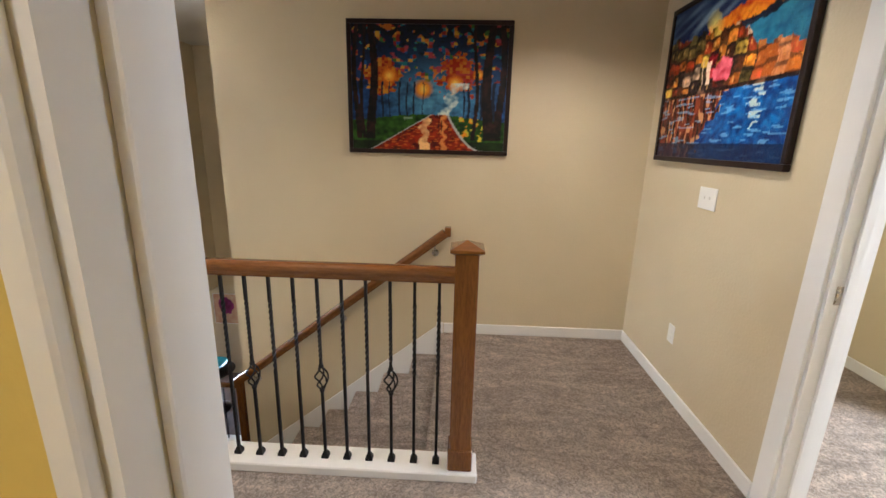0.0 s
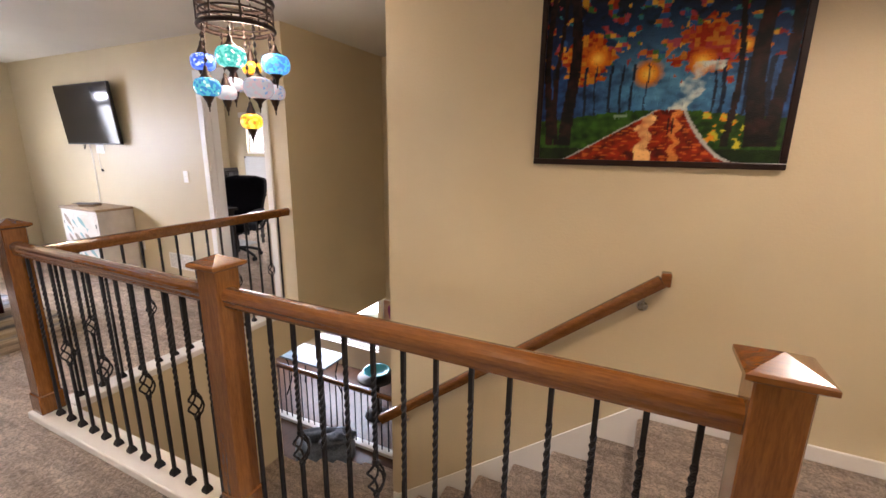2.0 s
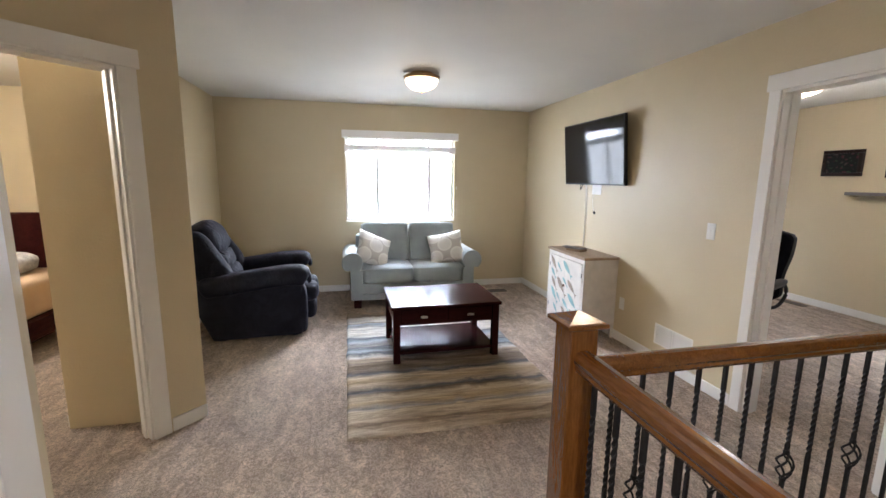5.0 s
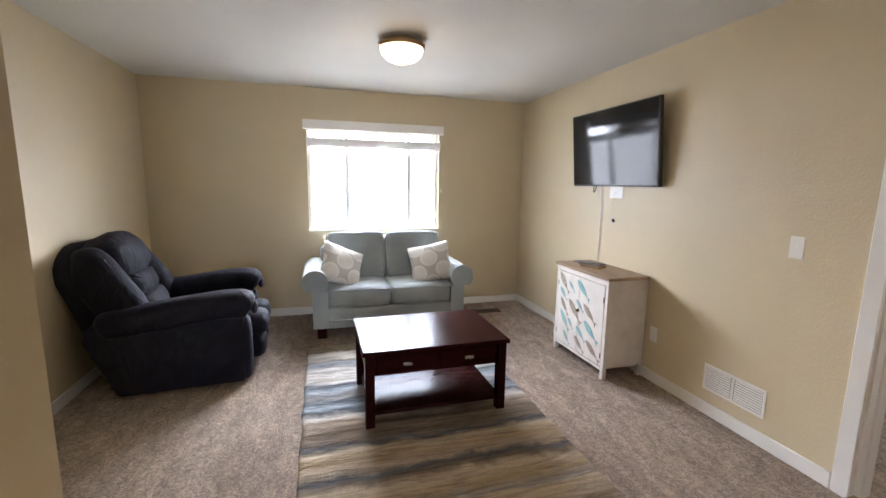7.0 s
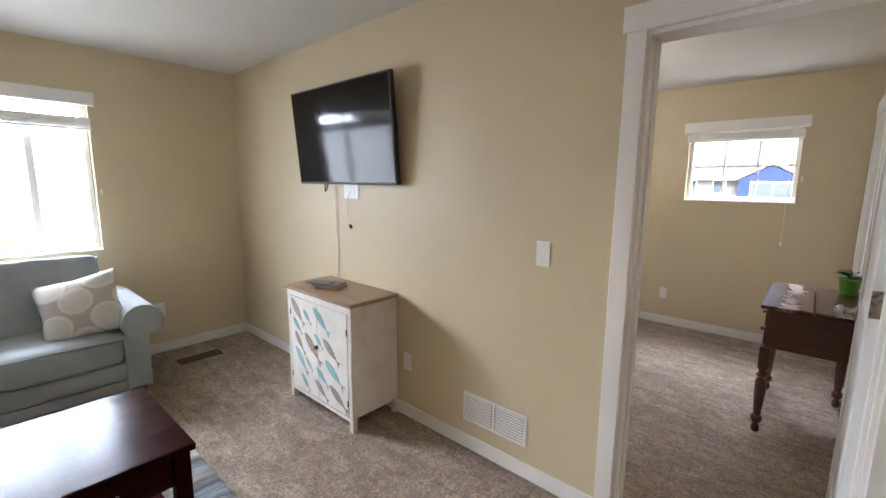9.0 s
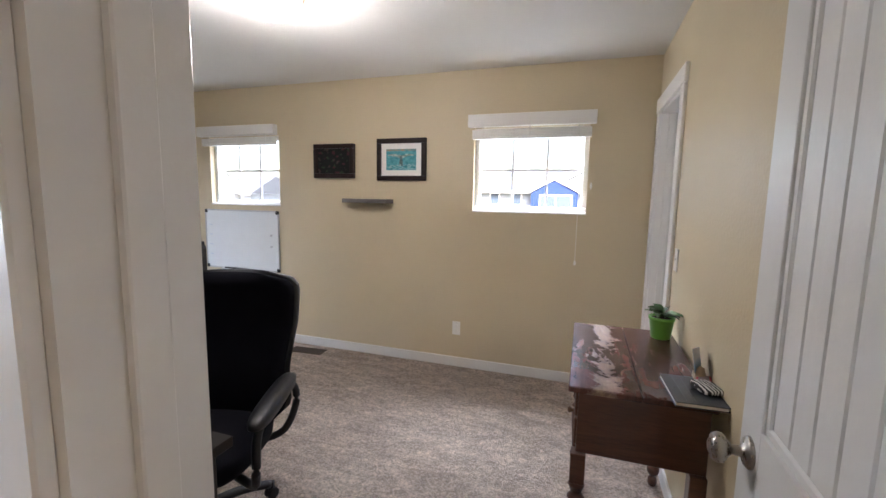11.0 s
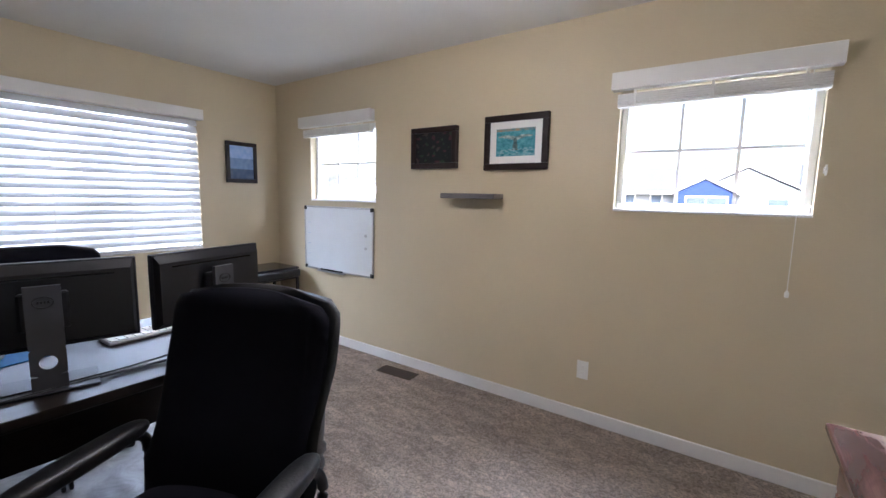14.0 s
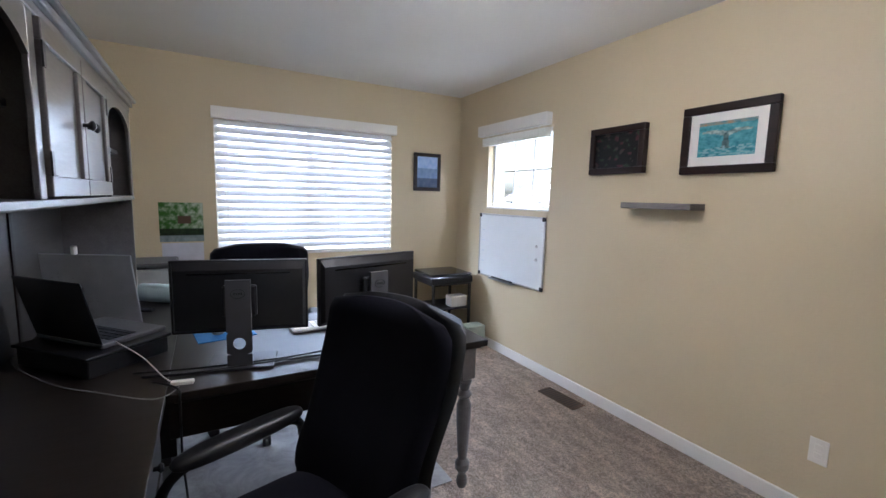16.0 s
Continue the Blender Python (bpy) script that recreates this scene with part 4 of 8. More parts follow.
            if v < 0.07:
                c = blend(c, (0.008, 0.010, 0.010), 0.7)
    if 0.34 < u < 0.40 and 0.255 < v < 0.275:
        c = blend(c, (0.40, 0.52, 0.36), 0.7)
    for tu, tw in ((0.135, 0.026), (0.885, 0.030), (0.965, 0.022), (0.03, 0.016), (0.80, 0.012), (0.075, 0.010)):
        if abs(u - tu - 0.014 * math.sin(v * 6 + tu * 30)) < tw * (1.25 - 0.5 * v) and v > 0.09:
            c = blend((0.010, 0.008, 0.012), (0.07, 0.028, 0.025), 0.35 + j * 1.5)
    return c


def harbour_colours(u, v):
    """An old harbour town at sunset above blue water."""
    j = nz2(u, v, 12) * 0.55 + nz2(u, v, 34, 4) * 0.45
    hill = 0.80 - 0.10 * u + 0.045 * nz2(u, 0.3, 11) + 0.02 * (math.floor(u * 23) % 2) - (0.13 * min(1, max(0, (u - 0.60) * 7)))
    if v > hill:
        streak = nz2(u * 0.6, v * 2.2 - u * 0.8, 8, 3)
        c = blend((0.015, 0.06, 0.20), (0.30, 0.42, 0.55), 0.35 + streak * 1.4 - (v - 0.8) * 1.3)
        rise = v - (0.775 + 0.16 * (u - 0.4))
        if u > 0.36 and abs(rise) < (0.035 + 0.055 * (u - 0.3)) * (1 + j * 0.8):
            c = blend((0.70, 0.06, 0.006), (1.0, 0.42, 0.03), 0.55 + j * 1.3 - rise * 4)
        elif u > 0.5 and rise < 0 and rise > -0.10 + 0.03 * j:
            c = blend((0.010, 0.016, 0.040), (0.05, 0.08, 0.13), 0.4 + j)
        elif u > 0.55 and rise < 0:
            c = blend((0.02, 0.16, 0.30), (0.08, 0.34, 0.46), 0.5 + j)
        d = math.hypot((u - 0.40) * 1.2, v - 0.815) / 0.085
        if d < 1 + j:
            c = blend((1.0, 0.86, 0.30), c, d * 0.8)
    elif v > 0.43:
        u, v = u + 0.022 * nz2(u, v, 8, 1.3), v + 0.020 * nz2(u, v, 9, 6.1)
        # crowded house fronts: narrow walls, dark roofs, lit windows
        col = math.floor(u * 15 + 0.3 * nz2(u, v, 5))
        lift = 0.4 * noise.noise(Vector((col * 2.3, 0.5, 0)))
        row = math.floor(v * 12 + lift)
        warm = [(0.42, 0.08, 0.025), (0.78, 0.34, 0.04), (0.20, 0.07, 0.03), (0.80, 0.58, 0.12), (0.26, 0.20, 0.07), (0.62, 0.035, 0.07), (0.72, 0.52, 0.36), (0.10, 0.06, 0.06), (0.55, 0.20, 0.03)]
        c = warm[int(abs(noise.noise(Vector((col * 3.7, row * 5.1, 1.5)))) * 113) % len(warm)]
        c = tuple(max(0.005, x * (0.75 + j * 1.5)) for x in c)
        fu, fv = (u * 15) % 1, (v * 12 + lift) % 1
        if 0.25 < fu < 0.42 and 0.25 < fv < 0.62 and nz2(u, v, 9, 3) > 0.05:
            c = blend(c, (0.95, 0.66, 0.25), 0.45)
        if fv > 0.80 - 0.25 * abs(fu - 0.5) or fu < 0.08:
            c = blend(c, (0.015, 0.012, 0.022), 0.75)
        if math.hypot((u - 0.53) * 1.2, v - 0.52) < 0.075 + j * 0.05:
            c = blend((0.55, 0.02, 0.07), (0.85, 0.25, 0.32), 0.45 + j * 1.6)
        if 0.36 < u < 0.44 and 0.45 < v < 0.60 and fu < 0.5:
            c = (0.85, 0.72, 0.55)
        if u > 0.74:
            c = blend((0.75, 0.24, 0.03), c, 0.40 + (0.3 if fv > 0.75 else 0))
    elif v > 0.405:
        c = blend((0.03, 0.012, 0.014), (0.50, 0.30, 0.18), max(0, j) * 1.5)
    else:
        c = blend((0.005, 0.06, 0.24), (0.02, 0.24, 0.55), 0.5 + j * 1.4)
        if u < 0.60 - 0.62 * (0.405 - v) + j * 0.10:
            c = blend((0.05, 0.010, 0.014), (0.36, 0.09, 0.035), 0.40 + nz2(u * 2.4, v * 0.5, 15, 2) * 1.6)
            if nz2(u * 2.4, v * 0.6, 22, 7) > 0.24:
                c = blend(c, (0.72, 0.42, 0.20), 0.8)
        elif math.hypot((u - 0.80) * 2.2, (v - 0.30) * 0.8) < 0.10 + j * 0.12 and nz2(u * 0.5, v * 2.6, 20, 9) > 0:
            c = blend(c, (0.66, 0.72, 0.58), 0.8)
        if nz2(u * 0.5, v * 2.4, 24, 5) > 0.30:
            c = blend(c, (0.30, 0.56, 0.80), 0.55)
        if v < 0.10:
            c = blend(c, (0.004, 0.014, 0.07), 0.75)
    return c


FRAMEDARK = wood("dark_frame_wood", (0.009, 0.005, 0.005), (0.024, 0.011, 0.009), 0.38, (1, 8, 8), 0.1)
FRAMEDARK.node_tree.nodes["Principled BSDF"].inputs["Specular IOR Level"].default_value = 0.22


def framed(name, label, w, h, m, inner, border=0.03, depth=0.03, mat=None, mount=0.0):
    """A framed picture. Origin at the lower left corner, x across, y into the wall."""
    ob = thing(name, label, "painting" if border < 0.035 else "picture", m)
    fm = mat or FRAMEDARK
    part("frame_side", boxed(0, w, -depth, -0.001, 0, border, 0.005, 2), fm, ob)
    part("frame_side", boxed(0, w, -depth, -0.001, h - border, h, 0.005, 2), fm, ob)
    part("frame_side", boxed(0, border, -depth, -0.001, border, h - border, 0.005, 2), fm, ob)
    part("frame_side", boxed(w - border, w, -depth, -0.001, border, h - border, 0.005, 2), fm, ob)
    if mount:
        part("mount", boxed(border - 0.003, w - border + 0.003, -depth * 0.55, -0.003, border - 0.003, h - border + 0.003), PLASTIC, ob, "white mount board")
    b = border + mount - (0.002 if not mount else 0)
    inner.transform(Matrix.Translation((b, -depth * 0.55 - (0.002 if mount else 0.004), b)))
    part("canvas", inner, CANVAS, ob)
    return ob


framed("painting", "oil painting of a rainy tree-lined avenue in a dark frame", 1.135, 0.88, pose(-0.655, 3.0, 1.40), canvas(1.079, 0.824, 170, 130, alley_colours, 4200))
framed("painting", "oil painting of a harbour town at sunset in a dark frame", 1.19, 0.90, pose(1.475, 2.835, 1.405, 0, 0, -90), canvas(1.134, 0.844, 170, 130, harbour_colours, 4200, 5))


def wall_mirror():
    ob = thing("wall_mirror", "wall mirror in a wide dark mosaic frame", "mirror", pose(-0.40, 0.235, 1.04, 0, 0, 180))
    w, h, b = 0.92, 1.0, 0.17
    mosaic, t, p = material("dark_mosaic_glass")
    v = coords(t)
    vo = t.nodes.new("ShaderNodeTexVoronoi")
    vo.inputs["Scale"].default_value = 22
    t.links.new(v, vo.inputs["Vector"])
    t.links.new(ramp(t, vo.outputs["Distance"], [(0.1, (0.006, 0.008, 0.010)), (0.6, (0.020, 0.024, 0.028))]), p.inputs["Base Color"])
    p.inputs["Roughness"].default_value = 0.15
    bump(t, p, vo.outputs["Distance"], 0.4, 0.004)
    bead, t, p = material("teal_bead_strip")
    t.links.new(ramp(t, noise_tex(t, coords(t), 120, 2), [(0.45, (0.006, 0.012, 0.014)), (0.62, (0.03, 0.06, 0.066))]), p.inputs["Base Color"])
    p.inputs["Roughness"].default_value = 0.2
    for x0, x1, z0, z1 in ((0, w, 0, b), (0, w, h - b, h), (0, b, b, h - b), (w - b, w, b, h - b)):
        part("frame_side", boxed(x0, x1, -0.03, -0.001, z0, z1, 0.004), mosaic, ob)
    for o, e in ((0.0, 0.012), (b - 0.014, b)):
        for x0, x1, z0, z1 in ((o, w - o, o, e), (o, w - o, h - e, h - o), (o, e, e, h - e), (w - e, w - o, e, h - e)):
            part("bead_strip", boxed(x0, x1, -0.035, -0.029, z0, z1, 0.002), bead, ob, "teal beaded strip")
    glass = plain("mirror_glass", (0.85, 0.87, 0.87), 0.02, 1.0, 10, 0.0, 0.0)
    part("mirror_glass", boxed(b - 0.004, w - b + 0.004, -0.016, -0.006, b - 0.004, h - b + 0.004), glass, ob)


wall_mirror()


# ---------- the chandelier ----------
def mosaic_glass(name, a, b, c, strength=1.0):
    m, t, p = material(name)
    vo = t.nodes.new("ShaderNodeTexVoronoi")
    vo.inputs["Scale"].default_value = 75
    t.links.new(coords(t), vo.inputs["Vector"])
    col = ramp(t, vo.outputs["Color"], [(0.2, a), (0.5, b), (0.8, c)], "CONSTANT")
    t.links.new(col, p.inputs["Base Color"])
    t.links.new(col, p.inputs["Emission Color"])
    p.inputs["Emission Strength"].default_value = strength
    p.inputs["Roughness"].default_value = 0.15
    bump(t, p, vo.outputs["Distance"], 0.4, 0.003)
    return m


def open_band(r, z0, z1, t=0.006, n=40):
    """A flat metal hoop, open in the middle."""
    bm = bmesh.new()
    prof = ((r - t, z0), (r + t, z0), (r + t * 1.5, (z0 + z1) / 2), (r + t, z1), (r - t, z1))
    rings = [[bm.verts.new((q * math.cos(2 * math.pi * i / n), q * math.sin(2 * math.pi * i / n), z)) for q, z in prof] for i in range(n)]
    for i in range(n):
        a, b = rings[i], rings[(i + 1) % n]
        for k in range(len(prof)):
            bm.faces.new((a[k], b[k], b[(k + 1) % len(prof)], a[(k + 1) % len(prof)]))
    return bm


def chandelier():
    ob = thing("chandelier", "hanging mosaic glass lamp cluster of many colours", "chandelier", pose(-2.11, 2.31, 0))
    copper = plain("dark_copper", (0.030, 0.017, 0.012), 0.45, 0.6)
    R = 0.185
    for z, r, q in ((2.205, R, 0.011), (2.175, R - 0.004, 0.006), (2.145, R - 0.012, 0.006), (2.105, R - 0.004, 0.006), (2.075, R, 0.011)):
        part("ring", tube(bmesh.new(), [(r * math.cos(2 * math.pi * i / 40), r * math.sin(2 * math.pi * i / 40), z) for i in range(41)], q, 8), copper, ob, smooth=True)
    part("band", open_band(R, 2.192, 2.216), copper, ob, smooth=True)
    part("band", open_band(R, 2.064, 2.086), copper, ob, smooth=True)
    for k in range(8):
        a = k * 0.785 + 0.2
        part("upright_bar", rod(bmesh.new(), (R * math.cos(a), R * math.sin(a), 2.07), (R * math.cos(a), R * math.sin(a), 2.21), 0.005, 6), copper, ob)
    for k in range(4):
        a = k * 1.571 + 0.4
        bm = rod(bmesh.new(), (R * math.cos(a), R * math.sin(a), 2.215), (0.02 * math.cos(a), 0.02 * math.sin(a), 2.42), 0.003, 6)
        for i in range(7):
            q = (i + 0.5) / 7
            rr = R + (0.02 - R) * q
            lathe(bm, [(0.003, -0.014), (0.008, 0), (0.003, 0.014)], Matrix.Translation((rr * math.cos(a), rr * math.sin(a), 2.215 + 0.205 * q)), 6)
        part("suspension_chain", bm, copper, ob)
    part("ceiling_rose", lathe(bmesh.new(), [(0.06, 2.449), (0.055, 2.43), (0.02, 2.415), (0.008, 2.39)], n=20), copper, ob, smooth=True)
    tones = {"blue": mosaic_glass("blue_mosaic_glass", (0.04, 0.10, 0.55), (0.10, 0.22, 0.75), (0.45, 0.6, 0.9), 0.085),
             "teal": mosaic_glass("teal_mosaic_glass", (0.03, 0.42, 0.36), (0.14, 0.62, 0.55), (0.80, 0.95, 0.88), 0.085),
             "sky": mosaic_glass("sky_mosaic_glass", (0.06, 0.25, 0.70), (0.07, 0.48, 0.58), (0.16, 0.38, 0.85), 0.095),
             "striped": mosaic_glass("striped_sea_glass", (0.03, 0.20, 0.45), (0.06, 0.42, 0.50), (0.45, 0.70, 0.62), 0.075),
             "clear": mosaic_glass("clear_mosaic_glass", (0.40, 0.45, 0.50), (0.50, 0.40, 0.44), (0.18, 0.32, 0.55), 0.045),
             "orange": mosaic_glass("orange_mosaic_glass", (0.85, 0.24, 0.02), (0.95, 0.45, 0.03), (0.65, 0.08, 0.02), 0.10),
             "amber": mosaic_glass("amber_mosaic_glass", (0.90, 0.40, 0.02), (1.0, 0.65, 0.08), (0.80, 0.20, 0.02), 0.12)}
    # side, depth, height, radius
    for side, deep, z, r, tone in ((-0.18, 0.02, 1.900, 0.062, "blue"), (-0.028, -0.13, 1.910, 0.074, "teal"), (0.045, 0.15, 1.905, 0.052, "orange"), (0.180, 0.02, 1.913, 0.076, "sky"), (-0.160, -0.06, 1.767, 0.066, "striped"),
                                   (-0.095, 0.13, 1.763, 0.056, "clear"), (0.090, -0.13, 1.767, 0.076, "clear"), (0.160, 0.08, 1.773, 0.060, "clear"), (0.033, 0.0, 1.606, 0.058, "amber"), (-0.055, 0.175, 1.815, 0.055, "clear")):
        x, y = side * 0.71 - deep * 0.704, side * 0.704 + deep * 0.71
        m = Matrix.Translation((x, y, z))
        k = r / 0.075
        g = part("globe", lathe(bmesh.new(), [(r * 0.50, 0.052 * k), (r * 0.80, 0.043 * k), (r * 0.96, 0.024 * k), (r, 0.002 * k), (r * 0.96, -0.020 * k), (r * 0.80, -0.040 * k), (r * 0.5, -0.050 * k)], m, 20), tones[tone], ob, tone + " mosaic glass globe", True)
        part("metal_cap", lathe(bmesh.new(), [(r * 0.58, 0.044 * k), (r * 0.46, 0.055 * k), (0.018, 0.070), (0.012, 0.082), (0.009, 0.098), (0.004, 0.108)], m, 14), copper, g, smooth=True)
        part("metal_drop", lathe(bmesh.new(), [(r * 0.56, -0.042 * k), (r * 0.44, -0.052 * k), (0.016, -0.068), (0.010, -0.078), (0.009, -0.090), (0.004, -0.100), (0.003, -0.122)], m, 14), copper, g, smooth=True)
        bm = bmesh.new()
        top = 2.08 if abs(x) + abs(y) > 0.06 else 2.20
        n = int((top - z - 0.12) / 0.035)
        for i in range(n):
            zz = z + 0.12 + i * (top - z - 0.12) / n
            lathe(bm, [(0.003, 0), (0.010, 0.012), (0.003, 0.03)], Matrix.Translation((x * 0.97, y * 0.97, zz)), 6)
        rod(bm, (x, y, z + 0.11), (x * 0.9, y * 0.9, top), 0.0028, 6)
        part("chain", bm, copper, g)


chandelier()


# ---------- the loft's furniture ----------
GREYFAB = fabric("blue_grey_linen", (0.26, 0.295, 0.30), (0.37, 0.41, 0.41))
def plush(name, dark, lite):
    """Brushed upholstery velour that catches light along its folds."""
    m, t, p = material(name)
    v = coords(t)
    nap = noise_tex(t, v, 6, 5, 0.6, 1.0)
    fold = noise_tex(t, coords(t, (1, 1, 0.6)), 11, 3, 0.5, 1.5)
    t.links.new(ramp(t, nap, [(0.3, dark), (0.7, lite)]), p.inputs["Base Color"])
    p.inputs["Roughness"].default_value, p.inputs["Specular IOR Level"].default_value = 0.66, 0.16
    p.inputs["Sheen Weight"].default_value, p.inputs["Sheen Roughness"].default_value = 0.05, 0.4
    p.inputs["Sheen Tint"].default_value = (0.62, 0.64, 0.85, 1)
    bump(t, p, math_node(t, "ADD", fold, math_node(t, "MULTIPLY", noise_tex(t, v, 260, 2), 0.12)), 0.35, 0.03)
    return m


NAVY = plush("charcoal_plush", (0.005, 0.005, 0.009), (0.013, 0.013, 0.021))
ESPRESSO = wood("cherry_espresso_wood", (0.012, 0.003, 0.003), (0.034, 0.008, 0.007), 0.20, (8, 1, 8), 0.0)
ESPRESSO.node_tree.nodes["Principled BSDF"].inputs["Specular IOR Level"].default_value = 0.035


def soft(name, size, place, mat, parent, power=4.5, rot=(0, 0, 0), puff=0.0, wrinkle=0.03, seed=0.0, label="", cuts=8):
    return part(name, pillow_shape(bmesh.new(), size, pose(*place, *rot), power, cuts, puff, seed, wrinkle), mat, parent, label, True)


def pattern_pillow_material():
    """Cream ovals linked by small rounds on a grey ground."""
    m, t, p = material("medallion_pillow_cloth")
    vo = t.nodes.new("ShaderNodeTexVoronoi")
    vo.inputs["Scale"].default_value, vo.inputs["Randomness"].default_value = 5.2, 0.12
    mp = t.nodes.new("ShaderNodeMapping")
    mp.inputs["Scale"].default_value, mp.inputs["Rotation"].default_value = (1.0, 0.0, 1.0), (0, 0.78, 0)
    co = t.nodes.new("ShaderNodeTexCoord")
    t.links.new(co.outputs["Object"], mp.inputs[0])
    t.links.new(mp.outputs[0], vo.inputs["Vector"])
    cream, grey = (0.66, 0.64, 0.59), (0.46, 0.43, 0.385)
    c = ramp(t, vo.outputs["Distance"], [(0.0, (0.60, 0.58, 0.53)), (0.36, (0.60, 0.58, 0.53)), (0.38, cream), (0.46, cream), (0.48, grey), (1.0, grey)])
    t.links.new(c, p.inputs["Base Color"])
    p.inputs["Roughness"].default_value = 0.9
    bump(t, p, noise_tex(t, coords(t), 300, 2), 0.2, 0.003)
    return m


PILLOW = pattern_pillow_material()


def throw_pillow(m):
    ob = thing("throw_pillow", "grey and cream medallion throw pillow on the loveseat", "pillow", m, "throw pillows")
    bm = bmesh.new()
    n, s, t = 14, 0.22, 0.075
    grid = {}
    for sgn in (1, -1):
        for i in range(n + 1):
            for k in range(n + 1):
                u, v = 2 * i / n - 1, 2 * k / n - 1
                edge = abs(u) == 1 or abs(v) == 1
                if sgn < 0 and edge:
                    grid[(sgn, i, k)] = grid[(1, i, k)]
                    continue
                pin = 1 - 0.10 * (1 - abs(u * v)) * max(abs(u), abs(v)) ** 3
                th = t * ((1 - u ** 4) * (1 - v ** 4)) ** 0.5 * (1 + 0.12 * noise.noise(Vector((u * 2, v * 2, sgn))))
                grid[(sgn, i, k)] = bm.verts.new((u * s * pin, sgn * th, v * s * pin))
        for i in range(n):
            for k in range(n):
                bm.faces.new([grid[(sgn, a, b)] for a, b in ((i, k), (i + 1, k), (i + 1, k + 1), (i, k + 1))])
    part("cover", bm, PILLOW, ob, smooth=True)
    return ob


def loveseat():
    ob = thing("loveseat", "blue-grey two-seat loveseat with rolled arms", "sofa", pose(-7.02, 1.59, 0, 0, 0, 90))
    # local: x along the seat, y towards the wall, front at negative y
    for sx in (-1, 1):
        bm = bmesh.new()
        x_in, x_out = 0.60, 0.74
        ring_pts = [(x_in, 0.10), (x_out, 0.10), (x_out, 0.46)]
        cx, cz, r = 0.715, 0.545, 0.118
        for i in range(15):
            a = math.radians(-48 + i * (276 / 14))
            ring_pts.append((cx + r * math.cos(a), cz + r * math.sin(a)))
        ring_pts.append((x_in, 0.46))
        rows = []
        for y in (-0.40, -0.385, -0.2, 0.1, 0.36):
            k = 0.97 if y == -0.40 else 1.0
            rows.append([bm.verts.new((sx * (0.68 + (x - 0.68) * k), y, 0.35 + (z - 0.35) * k)) for x, z in ring_pts])
        n = len(ring_pts)
        for a, b in zip(rows, rows[1:]):
            for i in range(n):
                bm.faces.new((a[i], a[(i + 1) % n], b[(i + 1) % n], b[i]))
        bm.faces.new(rows[0])
        bm.faces.new(rows[-1][::-1])
        arm = part("rolled_arm", bm, GREYFAB, ob, smooth=False)
        part("welt", tube(bmesh.new(), [(sx * (cx + r * 0.97 * math.cos(math.radians(-40 + i * 260 / 20))), -0.400, cz + r * 0.97 * math.sin(math.radians(-40 + i * 260 / 20))) for i in range(21)], 0.006, 6), GREYFAB, arm, smooth=True)
    part("front_rail", boxed(-0.62, 0.62, -0.392, -0.34, 0.17, 0.292, 0.012, 2), GREYFAB, ob)
    part("front_band", boxed(-0.61, 0.61, -0.385, -0.34, 0.095, 0.168, 0.008, 2), GREYFAB, ob)
    part("base", boxed(-0.62, 0.62, -0.34, 0.38, 0.11, 0.27, 0.01), GREYFAB, ob)
    part("back_frame", boxed(-0.66, 0.66, 0.22, 0.40, 0.2, 0.80, 0.05, 3), GREYFAB, ob)
    for sx in (-1, 1):
        soft("seat_cushion", (0.62, 0.66, 0.20), (sx * 0.305, -0.085, 0.385), GREYFAB, ob, 8, puff=0.02, wrinkle=0.015, seed=sx, cuts=10)
        part("piping", tube(bmesh.new(), [(sx * 0.305 - 0.29, -0.412, 0.462), (sx * 0.305 + 0.29, -0.412, 0.462)], 0.006, 6), GREYFAB, ob)
        soft("back_cushion", (0.595, 0.20, 0.50), (sx * 0.300, 0.15, 0.70), GREYFAB, ob, 9, (-12, 0, 0), 0.0, 0.035, sx * 3, cuts=12)
        part("piping", tube(bmesh.new(), smooth_path([(sx * 0.30 - 0.275, 0.005, 0.52), (sx * 0.30 - 0.285, 0.10, 0.90), (sx * 0.30 - 0.26, 0.125, 0.925), (sx * 0.30, 0.13, 0.932), (sx * 0.30 + 0.26, 0.125, 0.925), (sx * 0.30 + 0.285, 0.10, 0.90), (sx * 0.30 + 0.275, 0.005, 0.52)], 4), 0.006, 6), GREYFAB, ob, smooth=True)
        for y in (-0.34, 0.33):
            part("foot", boxed(sx * 0.66 - 0.045, sx * 0.66 + 0.045, y - 0.04, y + 0.04, 0.0, 0.105, 0.006), ESPRESSO, ob, "dark wooden block foot")


loveseat()
p1 = throw_pillow(pose(-6.86, 1.13, 0.655, 0, 0, 90) @ pose(0, 0, 0, -34, 24, 16))
copy_thing(p1, pose(-6.86, 2.03, 0.655, 0, 0, 90) @ pose(0, 0, 0, -34, -12, -14))


